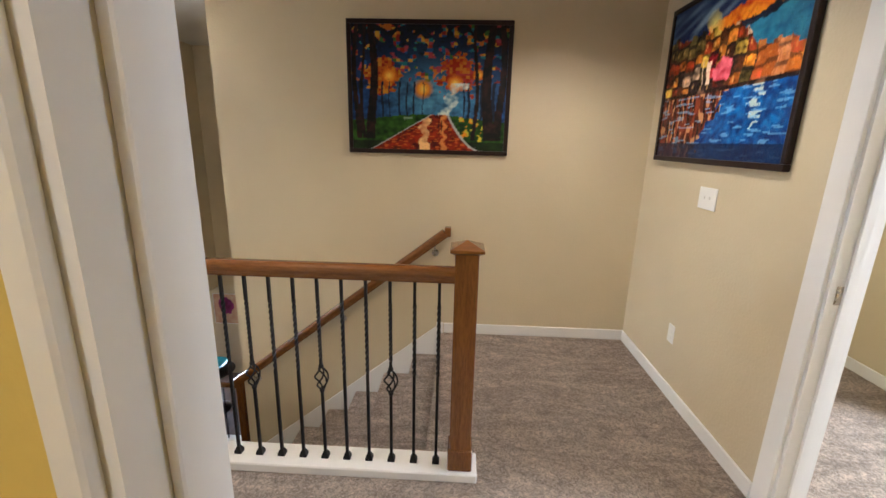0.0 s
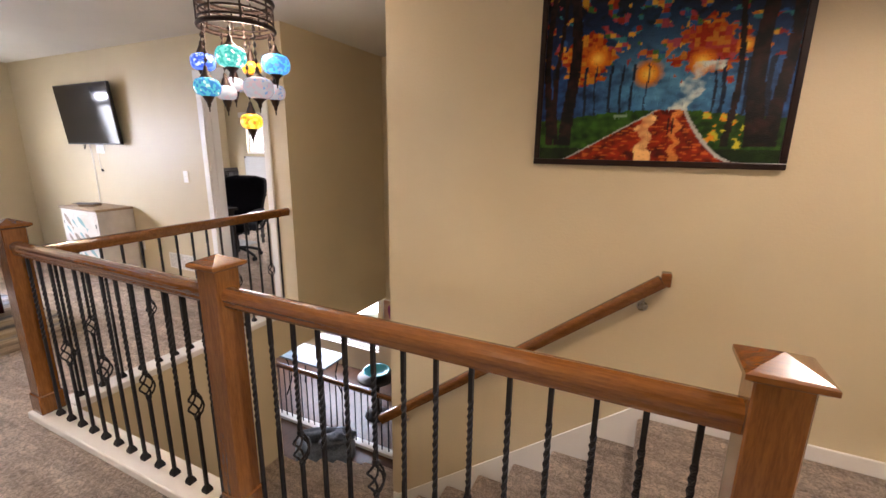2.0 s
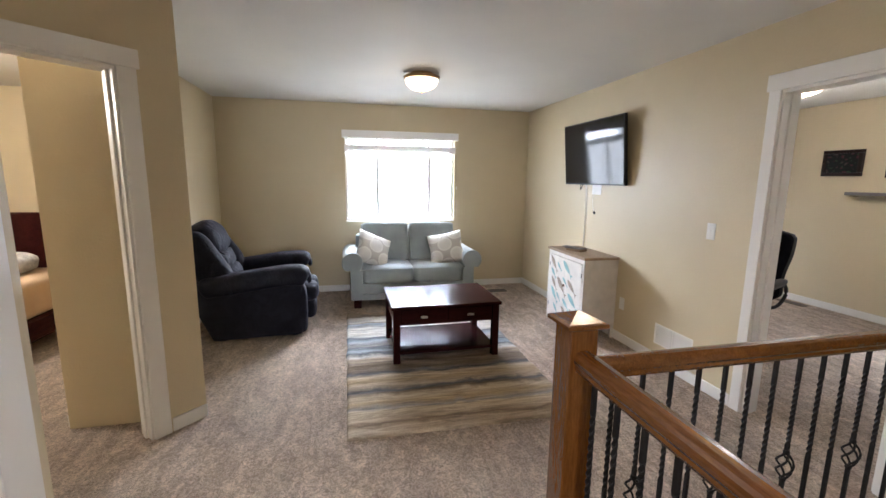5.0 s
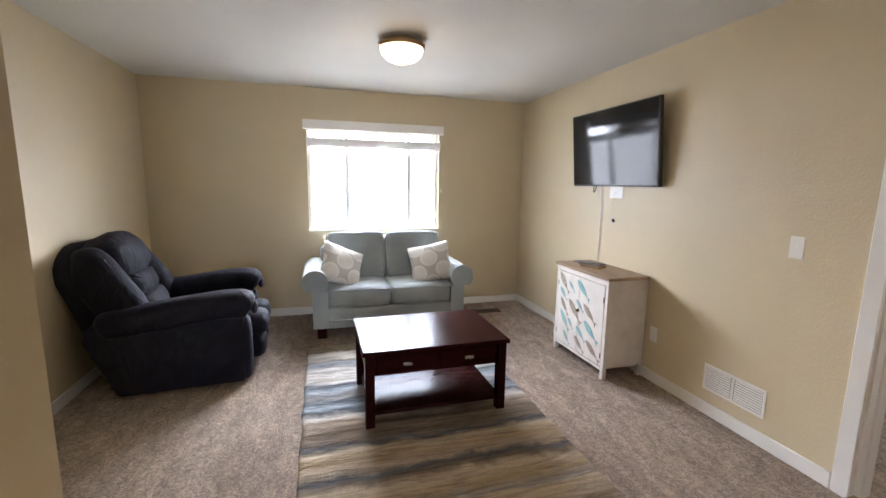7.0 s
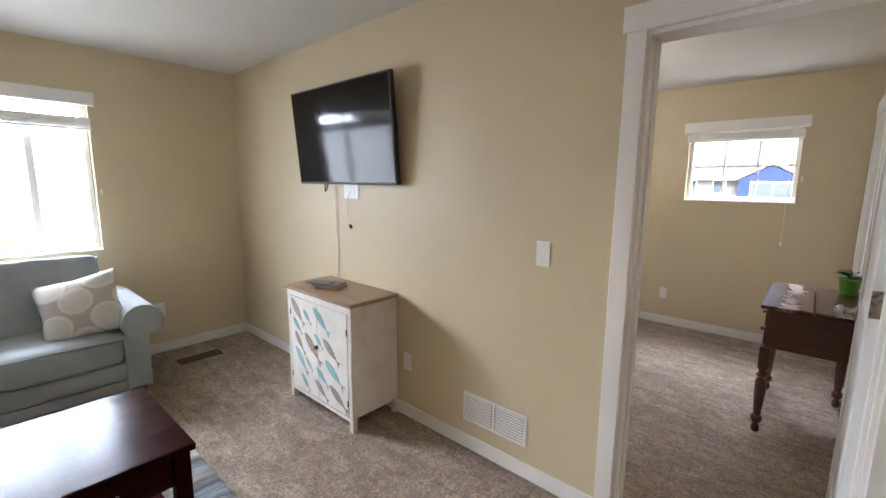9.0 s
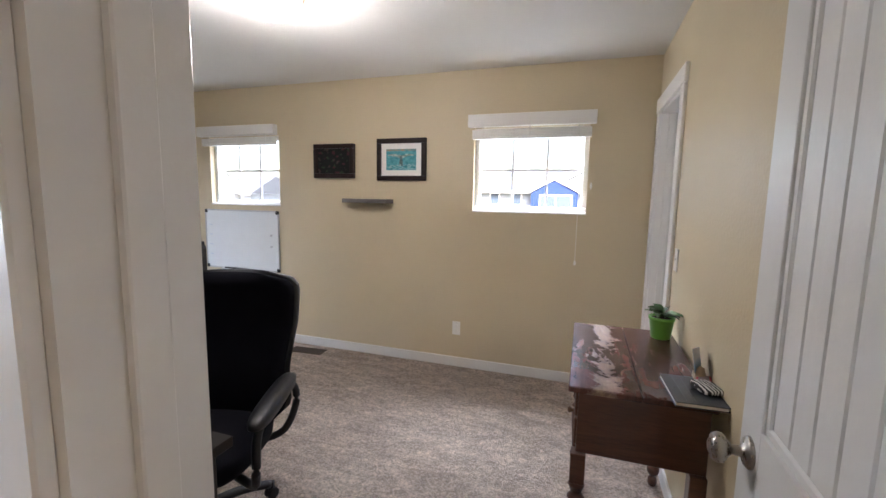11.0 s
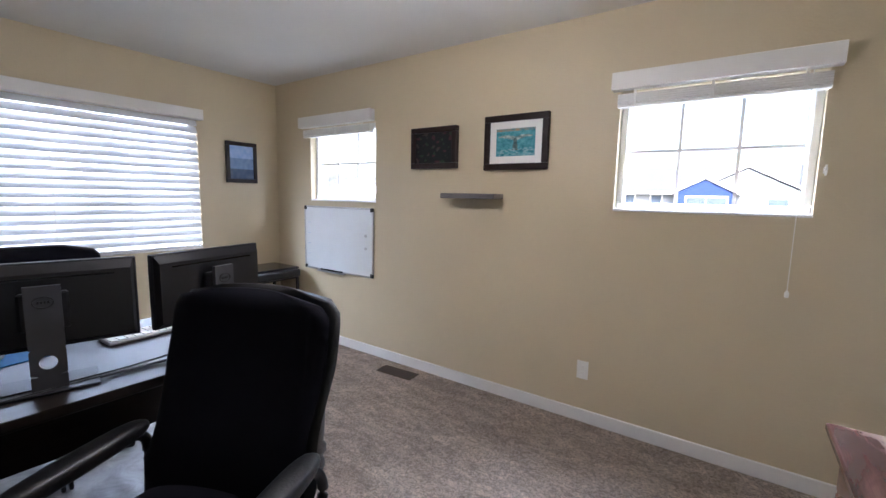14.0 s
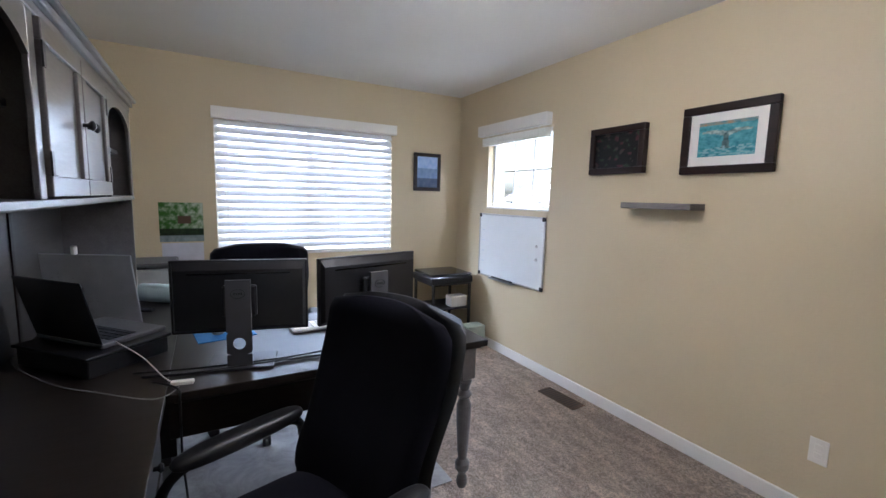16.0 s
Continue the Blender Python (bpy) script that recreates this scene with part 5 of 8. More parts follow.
def stuffed_bar(bm, pts, sizes, power=3.0, n=20):
    """A padded bar through the points, each with its own width and height; rounded cross-section, ends drawn in."""
    pts = [Vector(p) for p in pts]
    rings = []
    for i, (p, (w, h)) in enumerate(zip(pts, sizes)):
        d = (pts[min(i + 1, len(pts) - 1)] - pts[max(i - 1, 0)]).normalized()
        side = d.cross(Vector((0, 0, 1))).normalized()
        up = side.cross(d)
        ring = []
        for k in range(n):
            a = 2 * math.pi * k / n
            c, q = math.cos(a), math.sin(a)
            r = (abs(c) ** power + abs(q) ** power) ** (-1 / power)
            wob = 1 + 0.025 * noise.noise(p * 7 + Vector((c, q, 0)))
            ring.append(bm.verts.new(p + side * (c * r * w / 2 * wob) + up * (q * r * h / 2 * wob)))
        rings.append(ring)
    for a, b in zip(rings, rings[1:]):
        for k in range(n):
            bm.faces.new((a[k], a[(k + 1) % n], b[(k + 1) % n], b[k]))
    bm.faces.new(rings[0][::-1])
    bm.faces.new(rings[-1])
    return bm


def recliner():
    ob = thing("recliner", "overstuffed charcoal plush recliner chair", "armchair", pose(-6.27, -0.05, 0, 0, 0, 4))
    # local: faces +y
    part("base_panel", boxed(-0.42, 0.42, -0.36, 0.40, 0.03, 0.32, 0.03, 3), NAVY, ob)
    for sx in (-1, 1):
        bm = bmesh.new()
        # the side: a slab whose rear edge leans back under the backrest
        prof = [(-0.36, 0.03), (0.405, 0.03), (0.42, 0.10), (0.42, 0.50), (0.38, 0.54), (-0.50, 0.52), (-0.53, 0.42)]
        fr = [bm.verts.new((sx * 0.485, y, z)) for y, z in prof]
        bk = [bm.verts.new((sx * 0.31, y, z)) for y, z in prof]
        bm.faces.new(fr)
        bm.faces.new(bk[::-1])
        for i in range(len(prof)):
            bm.faces.new((fr[i], fr[(i + 1) % len(prof)], bk[(i + 1) % len(prof)], bk[i]))
        bmesh.ops.bevel(bm, geom=list(bm.edges), offset=0.022, segments=3, affect="EDGES", profile=0.5)
        part("side", bm, NAVY, ob, smooth=True)
        soft("front_post", (0.17, 0.12, 0.47), (sx * 0.40, 0.40, 0.27), NAVY, ob, 4, (0, 0, 0), 0, 0.03, sx)
        arm = stuffed_bar(bmesh.new(), smooth_path([(sx * 0.40, -0.44, 0.50), (sx * 0.405, -0.36, 0.525), (sx * 0.41, -0.1, 0.555), (sx * 0.41, 0.18, 0.59), (sx * 0.41, 0.36, 0.60), (sx * 0.41, 0.44, 0.585), (sx * 0.41, 0.475, 0.57)], 4),
                          [(0.14 + 0.12 * min(1, k / 3), 0.10 + 0.09 * min(1, k / 3)) for k in range(4)] + [(0.265, 0.195)] * 13 + [(0.265, 0.20), (0.262, 0.20), (0.255, 0.19), (0.245, 0.185), (0.225, 0.165), (0.19, 0.135), (0.14, 0.10), (0.08, 0.05)], 2.8)
        part("arm_pad", arm, NAVY, ob, smooth=True)
        soft("arm_scroll", (0.11, 0.05, 0.10), (sx * 0.41, 0.485, 0.565), NAVY, ob, 2.2, (0, 0, 0), 0, 0.08, sx * 5)
        wing = stuffed_bar(bmesh.new(), smooth_path([(sx * 0.345, -0.24, 0.47), (sx * 0.355, -0.33, 0.62), (sx * 0.345, -0.43, 0.78), (sx * 0.31, -0.50, 0.90), (sx * 0.25, -0.54, 0.96)], 4),
                           [(0.10, 0.16), (0.16, 0.22), (0.19, 0.25), (0.20, 0.27)] + [(0.205, 0.29)] * 8 + [(0.20, 0.28), (0.19, 0.26), (0.17, 0.22), (0.14, 0.17), (0.08, 0.08)], 2.6)
        part("back_wing", wing, NAVY, ob, smooth=True)
        soft("footrest_pad", (0.275, 0.15, 0.19), (sx * 0.138, 0.47, 0.195), NAVY, ob, 3.0, (-8, 0, 0), 0, 0.06, sx * 4)
        soft("footrest_roll", (0.285, 0.19, 0.19), (sx * 0.140, 0.475, 0.375), NAVY, ob, 2.6, (0, 0, 0), 0, 0.06, sx * 9)
    soft("seat", (0.58, 0.70, 0.24), (0, 0.08, 0.41), NAVY, ob, 3.6, (3, 0, 0), 0.04, 0.04, 2)
    soft("back_shell", (0.76, 0.20, 0.88), (0, -0.53, 0.60), NAVY, ob, 4.5, (20, 0, 0), 0, 0.03, 1)
    soft("lumbar_cushion", (0.46, 0.20, 0.20), (0, -0.27, 0.56), NAVY, ob, 3.0, (18, 0, 0), 0, 0.06, 3)
    soft("middle_cushion", (0.46, 0.22, 0.20), (0, -0.34, 0.70), NAVY, ob, 3.0, (18, 0, 0), 0, 0.07, 11)
    soft("head_cushion", (0.62, 0.30, 0.37), (0, -0.44, 0.905), NAVY, ob, 2.6, (26, 0, 0), 0, 0.07, 6)
    part("piping", tube(bmesh.new(), smooth_path([(-0.24, -0.33, 0.84), (-0.15, -0.275, 0.775), (0, -0.262, 0.762), (0.15, -0.275, 0.775), (0.24, -0.33, 0.84)], 6), 0.006, 6), NAVY, ob, smooth=True)
    for sx in (-1, 1):
        for y in (-0.30, 0.34):
            part("foot", boxed(sx * 0.36 - 0.04, sx * 0.36 + 0.04, y - 0.03, y + 0.03, 0.0, 0.035, 0.004), BLACKPL, ob)


recliner()


def coffee_table():
    ob = thing("coffee_table", "dark cherry coffee table with two drawers and a shelf", "coffee table", pose(-5.325, 1.615, 0.012, 0, 0, 0.6))
    hx, hy, h = 0.335, 0.465, 0.49
    part("tabletop", boxed(-hx, hx, -hy, hy, h - 0.028, h, 0.006, 2), ESPRESSO, ob)
    part("apron", boxed(-hx + 0.03, hx - 0.045, -hy + 0.03, hy - 0.03, h - 0.17, h - 0.03, 0.003), ESPRESSO, ob)
    for sx in (-1, 1):
        for sy in (-1, 1):
            x, y = sx * (hx - 0.045), sy * (hy - 0.045)
            part("leg", boxed(x - 0.028, x + 0.028, y - 0.028, y + 0.028, 0, h - 0.028, 0.003), ESPRESSO, ob)
    part("shelf", boxed(-hx + 0.04, hx - 0.04, -hy + 0.04, hy - 0.04, 0.075, 0.10, 0.003), ESPRESSO, ob)
    for sy in (-1, 1):
        d = part("drawer_front", boxed(hx - 0.048, hx - 0.028, sy * 0.195 - 0.185, sy * 0.195 + 0.185, h - 0.155, h - 0.04, 0.003), ESPRESSO, ob)
        part("drawer_pull", boxed(hx - 0.026, hx - 0.008, sy * 0.195 - 0.028, sy * 0.195 + 0.028, h - 0.108, h - 0.088, 0.006, 2), NICKEL, d, "nickel drawer pull")


coffee_table()


def rug():
    length, width = 2.32, 1.50
    m, t, p = material("striped_shag_rug")
    v = coords(t)
    wob = noise_tex(t, coords(t, (1.2, 1.5, 1)), 2.2, 5, 0.6, 0.6)
    sep = t.nodes.new("ShaderNodeSeparateXYZ")
    t.links.new(v, sep.inputs[0])
    x = math_node(t, "DIVIDE", math_node(t, "ADD", sep.outputs[0], math_node(t, "MULTIPLY", math_node(t, "SUBTRACT", wob, 0.5), 0.17)), length)
    slate, white, sky_, tan = (0.115, 0.122, 0.135), (0.60, 0.57, 0.52), (0.31, 0.355, 0.39), (0.46, 0.375, 0.285)
    gold, brown, grey, cream = (0.43, 0.335, 0.215), (0.23, 0.18, 0.135), (0.33, 0.315, 0.30), (0.56, 0.47, 0.345)
    bands = [(0.0, tan), (0.05, brown), (0.065, white), (0.125, white), (0.14, brown), (0.155, sky_), (0.195, grey), (0.215, white), (0.30, white), (0.325, slate), (0.355, sky_), (0.40, grey), (0.425, slate), (0.46, sky_),
             (0.49, slate), (0.515, white), (0.54, tan), (0.575, brown), (0.63, brown), (0.65, slate), (0.67, cream), (0.71, gold), (0.745, tan), (0.765, slate), (0.79, brown), (0.81, cream), (0.85, gold), (0.875, grey), (0.89, cream), (0.94, tan), (0.955, brown), (0.97, tan)]
    c = ramp(t, x, bands)
    streak = noise_tex(t, coords(t, (16, 1.6, 1)), 2.2, 5, 0.68, 0.8)
    c = mix(t, c, ramp(t, streak, [(0.36, (0.55, 0.54, 0.54)), (0.50, (0.98, 0.97, 0.95)), (0.64, (1.25, 1.24, 1.20))]), 0.8, "MULTIPLY")
    f = noise_tex(t, v, 150, 3)
    c = mix(t, c, ramp(t, f, [(0.3, (0.65, 0.65, 0.65)), (0.7, (1.18, 1.18, 1.18))]), 0.6, "MULTIPLY")
    t.links.new(c, p.inputs["Base Color"])
    p.inputs["Roughness"].default_value, p.inputs["Specular IOR Level"].default_value = 0.95, 0.1
    bump(t, p, math_node(t, "ADD", f, math_node(t, "MULTIPLY", streak, 2.5)), 0.8, 0.014)
    ob = thing("rug", "striped shag rug in grey, blue, cream and brown", "rug", pose(-6.385, 0.80, 0))
    bm = bmesh.new()

    def steps(total, n):
        return [0.0, 0.004, 0.016] + [0.03 + (total - 0.06) * i / n for i in range(n + 1)] + [total - 0.016, total - 0.004, total]

    def pile(x, y, i, k, nx, ny):
        """Soft swells along the stripes, rounded over at the border."""
        u = x + 0.05 * noise.noise(Vector((x * 1.5, y * 1.4, 3.0)))
        z = 0.021 + 0.0045 * math.sin(u * 52) + 0.003 * math.sin(u * 23 + 1.0) + 0.004 * noise.noise(Vector((x * 11, y * 3, 0)))
        return z * (0.05, 0.62, 0.9, 1.0)[min(i, k, nx - i, ny - k, 3)]

    xs, ys = steps(length, 130), steps(width, 44)
    nx, ny = len(xs) - 1, len(ys) - 1
    g = [[bm.verts.new((x + 0.010 * noise.noise(Vector((y * 5, x, 0))), y + 0.010 * noise.noise(Vector((x * 5, y, 4))), pile(x, y, i, k, nx, ny))) for k, y in enumerate(ys)] for i, x in enumerate(xs)]
    for i in range(nx):
        for k in range(ny):
            bm.faces.new((g[i][k], g[i + 1][k], g[i + 1][k + 1], g[i][k + 1]))
    part("rug_face", bm, m, ob, smooth=True)


rug()
CHALK = plain("distressed_white_paint", (0.66, 0.61, 0.55), 0.65, 0, 35, 0.12, 0.10)
TANWOOD = wood("tan_wood", (0.22, 0.13, 0.07), (0.36, 0.24, 0.14), 0.5, (1, 9, 9), 0.1)


def fish(bm, m, length, layer_y=-0.0015):
    """A flat painted fish, nose up."""
    pts = []
    for i in range(11):
        s = i / 10
        pts.append((0.31 * length * math.sin(math.pi * min(1, s * 1.02)) ** 0.8 * (1 - 0.45 * s) * 0.47, length * (0.5 - s * 0.82)))
    outline = [(x, z) for x, z in pts] + [(0.10 * length, -0.5 * length), (0.0, -0.44 * length), (-0.10 * length, -0.5 * length)] + [(-x, z) for x, z in pts[::-1][:-1]]
    front = [bm.verts.new(m @ Vector((x, layer_y, z))) for x, z in outline]
    back = [bm.verts.new(m @ Vector((x, 0.001, z))) for x, z in outline]
    n = len(front)
    bm.faces.new(front)
    for i in range(n):
        bm.faces.new((front[i], back[i], back[(i + 1) % n], front[(i + 1) % n]))


def fish_cabinet():
    ob = thing("fish_cabinet", "white distressed cabinet with carved fish on its doors", "cabinet", pose(-5.955, 2.985, 0))
    w, d, h = 0.71, 0.355, 0.80
    part("top", boxed(-0.015, w + 0.015, -0.015, d, h - 0.025, h, 0.004), TANWOOD, ob, "tan wooden top")
    part("side_panel", boxed(0, 0.02, 0.005, d, 0.06, h - 0.025), CHALK, ob)
    part("side_panel", boxed(w - 0.02, w, 0.03, d - 0.03, 0.10, h - 0.06), CHALK, ob)
    part("back_panel", boxed(0.02, w - 0.02, d - 0.012, d, 0.08, h - 0.025), CHALK, ob)
    part("bottom_panel", boxed(0.02, w - 0.02, 0.02, d - 0.012, 0.075, 0.095), CHALK, ob)
    part("front_rail", boxed(0.02, w - 0.02, 0.0, 0.02, h - 0.065, h - 0.025), CHALK, ob)
    part("front_rail", boxed(0.035, w - 0.035, 0.0, 0.02, 0.065, 0.09), CHALK, ob)
    part("side_rail", boxed(w - 0.018, w - 0.001, 0.03, d - 0.03, h - 0.06, h - 0.025), CHALK, ob)
    for x in (0, w - 0.035):
        for y in (-0.002, d - 0.033):
            part("leg", boxed(x, x + 0.035, y, y + 0.035, 0, h - 0.026, 0.003), CHALK, ob)
    teal = plain("teal_fish_paint", (0.22, 0.40, 0.40), 0.6, 0, 70, 0.2, 0.25)
    brown, t, p = material("scaled_brown_fish_wood")
    vo = t.nodes.new("ShaderNodeTexVoronoi")
    vo.inputs["Scale"].default_value = 120
    t.links.new(coords(t), vo.inputs["Vector"])
    t.links.new(ramp(t, vo.outputs["Distance"], [(0.2, (0.14, 0.09, 0.06)), (0.7, (0.38, 0.31, 0.24))]), p.inputs["Base Color"])
    p.inputs["Roughness"].default_value = 0.6
    doors = []
    for k in range(2):
        x0 = 0.038 + k * 0.3185
        dr = part("door", boxed(x0, x0 + 0.3155, -0.004, 0.014, 0.095, h - 0.07, 0.003), CHALK, ob)
        doors.append(dr)
        part("hinge", boxed(0.038 if k == 0 else w - 0.044, 0.044 if k == 0 else w - 0.038, -0.007, -0.002, 0.16, 0.20), BLACKPL, dr)
        part("hinge", boxed(0.038 if k == 0 else w - 0.044, 0.044 if k == 0 else w - 0.038, -0.007, -0.002, 0.60, 0.64), BLACKPL, dr)
    for x, z, l, b, tilt in ((0.133, 0.636, 0.228, 1, 43), (0.248, 0.624, 0.123, 0, 46), (0.41, 0.631, 0.228, 0, 51), (0.128, 0.536, 0.147, 0, 47), (0.15, 0.426, 0.182, 1, 41), (0.306, 0.425, 0.258, 1, 47), (0.374, 0.49, 0.133, 0, 52), (0.509, 0.458, 0.218, 1, 53),
                             (0.163, 0.306, 0.218, 0, 42), (0.251, 0.304, 0.116, 0, 46), (0.536, 0.32, 0.236, 0, 55), (0.406, 0.258, 0.167, 0, 53), (0.203, 0.162, 0.149, 0, 46), (0.391, 0.166, 0.182, 1, 54), (0.575, 0.176, 0.223, 1, 57)):
        if l:
            bm = bmesh.new()
            fish(bm, Matrix.Translation((x, -0.005, z)) @ pose(0, 0, 0, 0, -tilt, 0), l)
            part("carved_fish", bm, brown if b else teal, doors[0] if x < 0.355 else doors[1], "brown scaled carved fish" if b else "teal carved fish")
    part("latch", lathe(bmesh.new(), [(0.012, 0), (0.014, 0.012), (0.006, 0.02)], Matrix.Translation((0.357, -0.006, 0.45)) @ pose(0, 0, 0, 90, 0, 0), 12), BRONZE, ob)


fish_cabinet()
bk = thing("magazine_stack", "small stack of dark papers on the fish cabinet", "papers", pose(-5.66, 3.12, 0.80, 0, 0, 25))
part("booklet", boxed(-0.07, 0.10, -0.06, 0.06, 0.0, 0.022, 0.002), plain("kraft_card", (0.24, 0.15, 0.09), 0.6), bk)
part("leaflet", boxed(-0.09, 0.09, -0.055, 0.065, 0.024, 0.030), plain("slate_paper", (0.10, 0.09, 0.10), 0.5), bk)
part("leaflet", boxed(-0.14, 0.02, -0.05, 0.04, 0.031, 0.035), plain("dark_paper", (0.05, 0.045, 0.05), 0.4), bk)


def television():
    ob = thing("television", "wall-mounted flat black television", "television", pose(-5.725, 3.29, 1.79, 5.0, 0, -0.8))
    w, h = 0.545, 0.32
    part("bezel", boxed(-w, w, -0.022, 0.012, -h, h, 0.004, 2), BLACKPL, ob)
    part("screen", boxed(-w + 0.011, w - 0.011, -0.0245, -0.018, -h + 0.016, h - 0.011), SCREEN, ob, "dark glossy screen")
    part("rear_housing", boxed(-0.33, 0.33, 0.008, 0.028, -0.25, 0.16, 0.008), BLACKPL, ob)
    part("wall_bracket", boxed(-0.2, 0.2, 0.026, 0.05, -0.1, 0.1), BLACKPL, ob)


television()


def cable(name, label, pts, mat, r=0.003):
    ob = thing(name, label, "cable")
    part("cord", tube(bmesh.new(), smooth_path(pts, 6), r, 6), mat, ob, smooth=True)
    return ob


cable("power_cable", "thin white cord from the television to the cabinet", [(-5.88, 3.335, 1.47), (-5.87, 3.34, 1.35), (-5.86, 3.34, 1.1), (-5.88, 3.338, 0.81)], PLASTIC)
cable("power_cable", "thin white cord beside the television cord", [(-5.90, 3.335, 1.47), (-5.885, 3.34, 1.3), (-5.88, 3.34, 1.0), (-5.885, 3.338, 0.81)], PLASTIC, 0.002)
cable("power_cable", "short dangling grey cord with a black plug", [(-5.70, 3.335, 1.42), (-5.745, 3.335, 1.36), (-5.735, 3.335, 1.25), (-5.70, 3.333, 1.19)], PLASTIC, 0.0025)
cable("power_plug", "black plug at the end of a dangling cord", [(-5.705, 3.33, 1.195), (-5.69, 3.33, 1.175)], BLACKPL, 0.011)
cable("video_cable", "black loop of cable under the television", [(-5.95, 3.33, 1.48), (-5.965, 3.325, 1.43), (-5.985, 3.325, 1.42), (-5.99, 3.33, 1.47)], BLACKPL, 0.004)

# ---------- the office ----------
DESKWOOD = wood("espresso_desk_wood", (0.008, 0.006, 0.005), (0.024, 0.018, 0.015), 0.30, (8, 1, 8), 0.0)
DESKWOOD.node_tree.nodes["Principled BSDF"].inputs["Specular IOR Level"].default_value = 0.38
# Lighter than the desk wood: the sheen on the hutch faces is in the colour.
HUTCHWOOD = wood("hutch_wood_with_painted_sheen", (0.065, 0.058, 0.056), (0.115, 0.105, 0.102), 0.28, (1, 8, 8), 0.7)
MESH = fabric("black_chair_mesh", (0.002, 0.002, 0.005), (0.006, 0.006, 0.011), 500, 0.9, 0.02, 0.12)
LEATHER = plain("black_leather", (0.012, 0.012, 0.013), 0.38, 0, 140, 0.3, 0.1)


def turned_leg(h, r, mat, parent, x, y, z0=0.0, name="leg", square=0.0):
    """A turned table leg with rings and a small foot."""
    s = h / 0.74
    prof = [(r * 0.55, 0.0), (r * 0.75, 0.02 * s), (r * 0.7, 0.05 * s), (r * 0.45, 0.07 * s), (r * 0.95, 0.10 * s), (r * 1.0, 0.13 * s), (r * 0.6, 0.155 * s), (r * 0.72, 0.20 * s), (r * 0.98, 0.36 * s),
            (r * 1.0, 0.44 * s), (r * 0.62, 0.475 * s), (r * 1.05, 0.495 * s), (r * 0.62, 0.52 * s), (r * 0.75, 0.54 * s), (r * 1.0, 0.565 * s), (r * 0.7, 0.585 * s)]
    bm = lathe(bmesh.new(), prof, Matrix.Translation((x, y, z0)), 18)
    q = square or r
    box(bm, x - q, x + q, y - q, y + q, z0 + 0.583 * s, z0 + h, 0.002)
    return part(name, bm, mat, parent, smooth=False)


def desk():
    ob = thing("office_desk", "dark espresso L-shaped desk with turned legs", "desk")
    z = 0.765
    part("tabletop", boxed(-6.12, -5.33, 4.03, 5.30, z - 0.03, z, 0.003, 2), DESKWOOD, ob)
    part("tabletop_moulding", boxed(-6.10, -5.35, 4.05, 5.28, z - 0.045, z - 0.03, 0.005), DESKWOOD, ob)
    part("credenza_top", boxed(-6.80, -4.40, 3.475, 4.029, z - 0.03, z, 0.0015, 1), DESKWOOD, ob)
    part("front_apron", boxed(-5.42, -5.395, 4.03, 5.24, z - 0.19, z - 0.045, 0.003), DESKWOOD, ob)
    part("rear_apron", boxed(-6.06, -6.035, 4.03, 5.24, z - 0.14, z - 0.045, 0.003), DESKWOOD, ob)
    part("end_apron", boxed(-6.035, -5.42, 5.215, 5.24, z - 0.14, z - 0.045, 0.003), DESKWOOD, ob)
    for x in (-6.04, -5.405):
        turned_leg(z - 0.045, 0.036, HUTCHWOOD, ob, x, 5.225)
    for x0, x1 in ((-5.42, -4.42), (-6.78, -6.2)):
        part("pedestal", boxed(x0, x1, 3.49, 3.99, 0.06, z - 0.03, 0.004), DESKWOOD, ob)
        part("plinth", boxed(x0 + 0.02, x1 - 0.02, 3.5, 3.96, 0.0, 0.06), HUTCHWOOD, ob)
    for i in range(3):
        for x0 in (-5.38, -4.90):
            d = part("drawer_front", boxed(x0, x0 + 0.44, 3.985, 4.005, 0.09 + i * 0.215, 0.285 + i * 0.215, 0.006), DESKWOOD, ob)
            part("drawer_knob", lathe(bmesh.new(), [(0.006, 0), (0.007, 0.012), (0.015, 0.02), (0.010, 0.028)], Matrix.Translation((x0 + 0.22, 4.004, 0.19 + i * 0.215)) @ pose(0, 0, 0, -90, 0, 0), 12), BLACKPL, d)


desk()


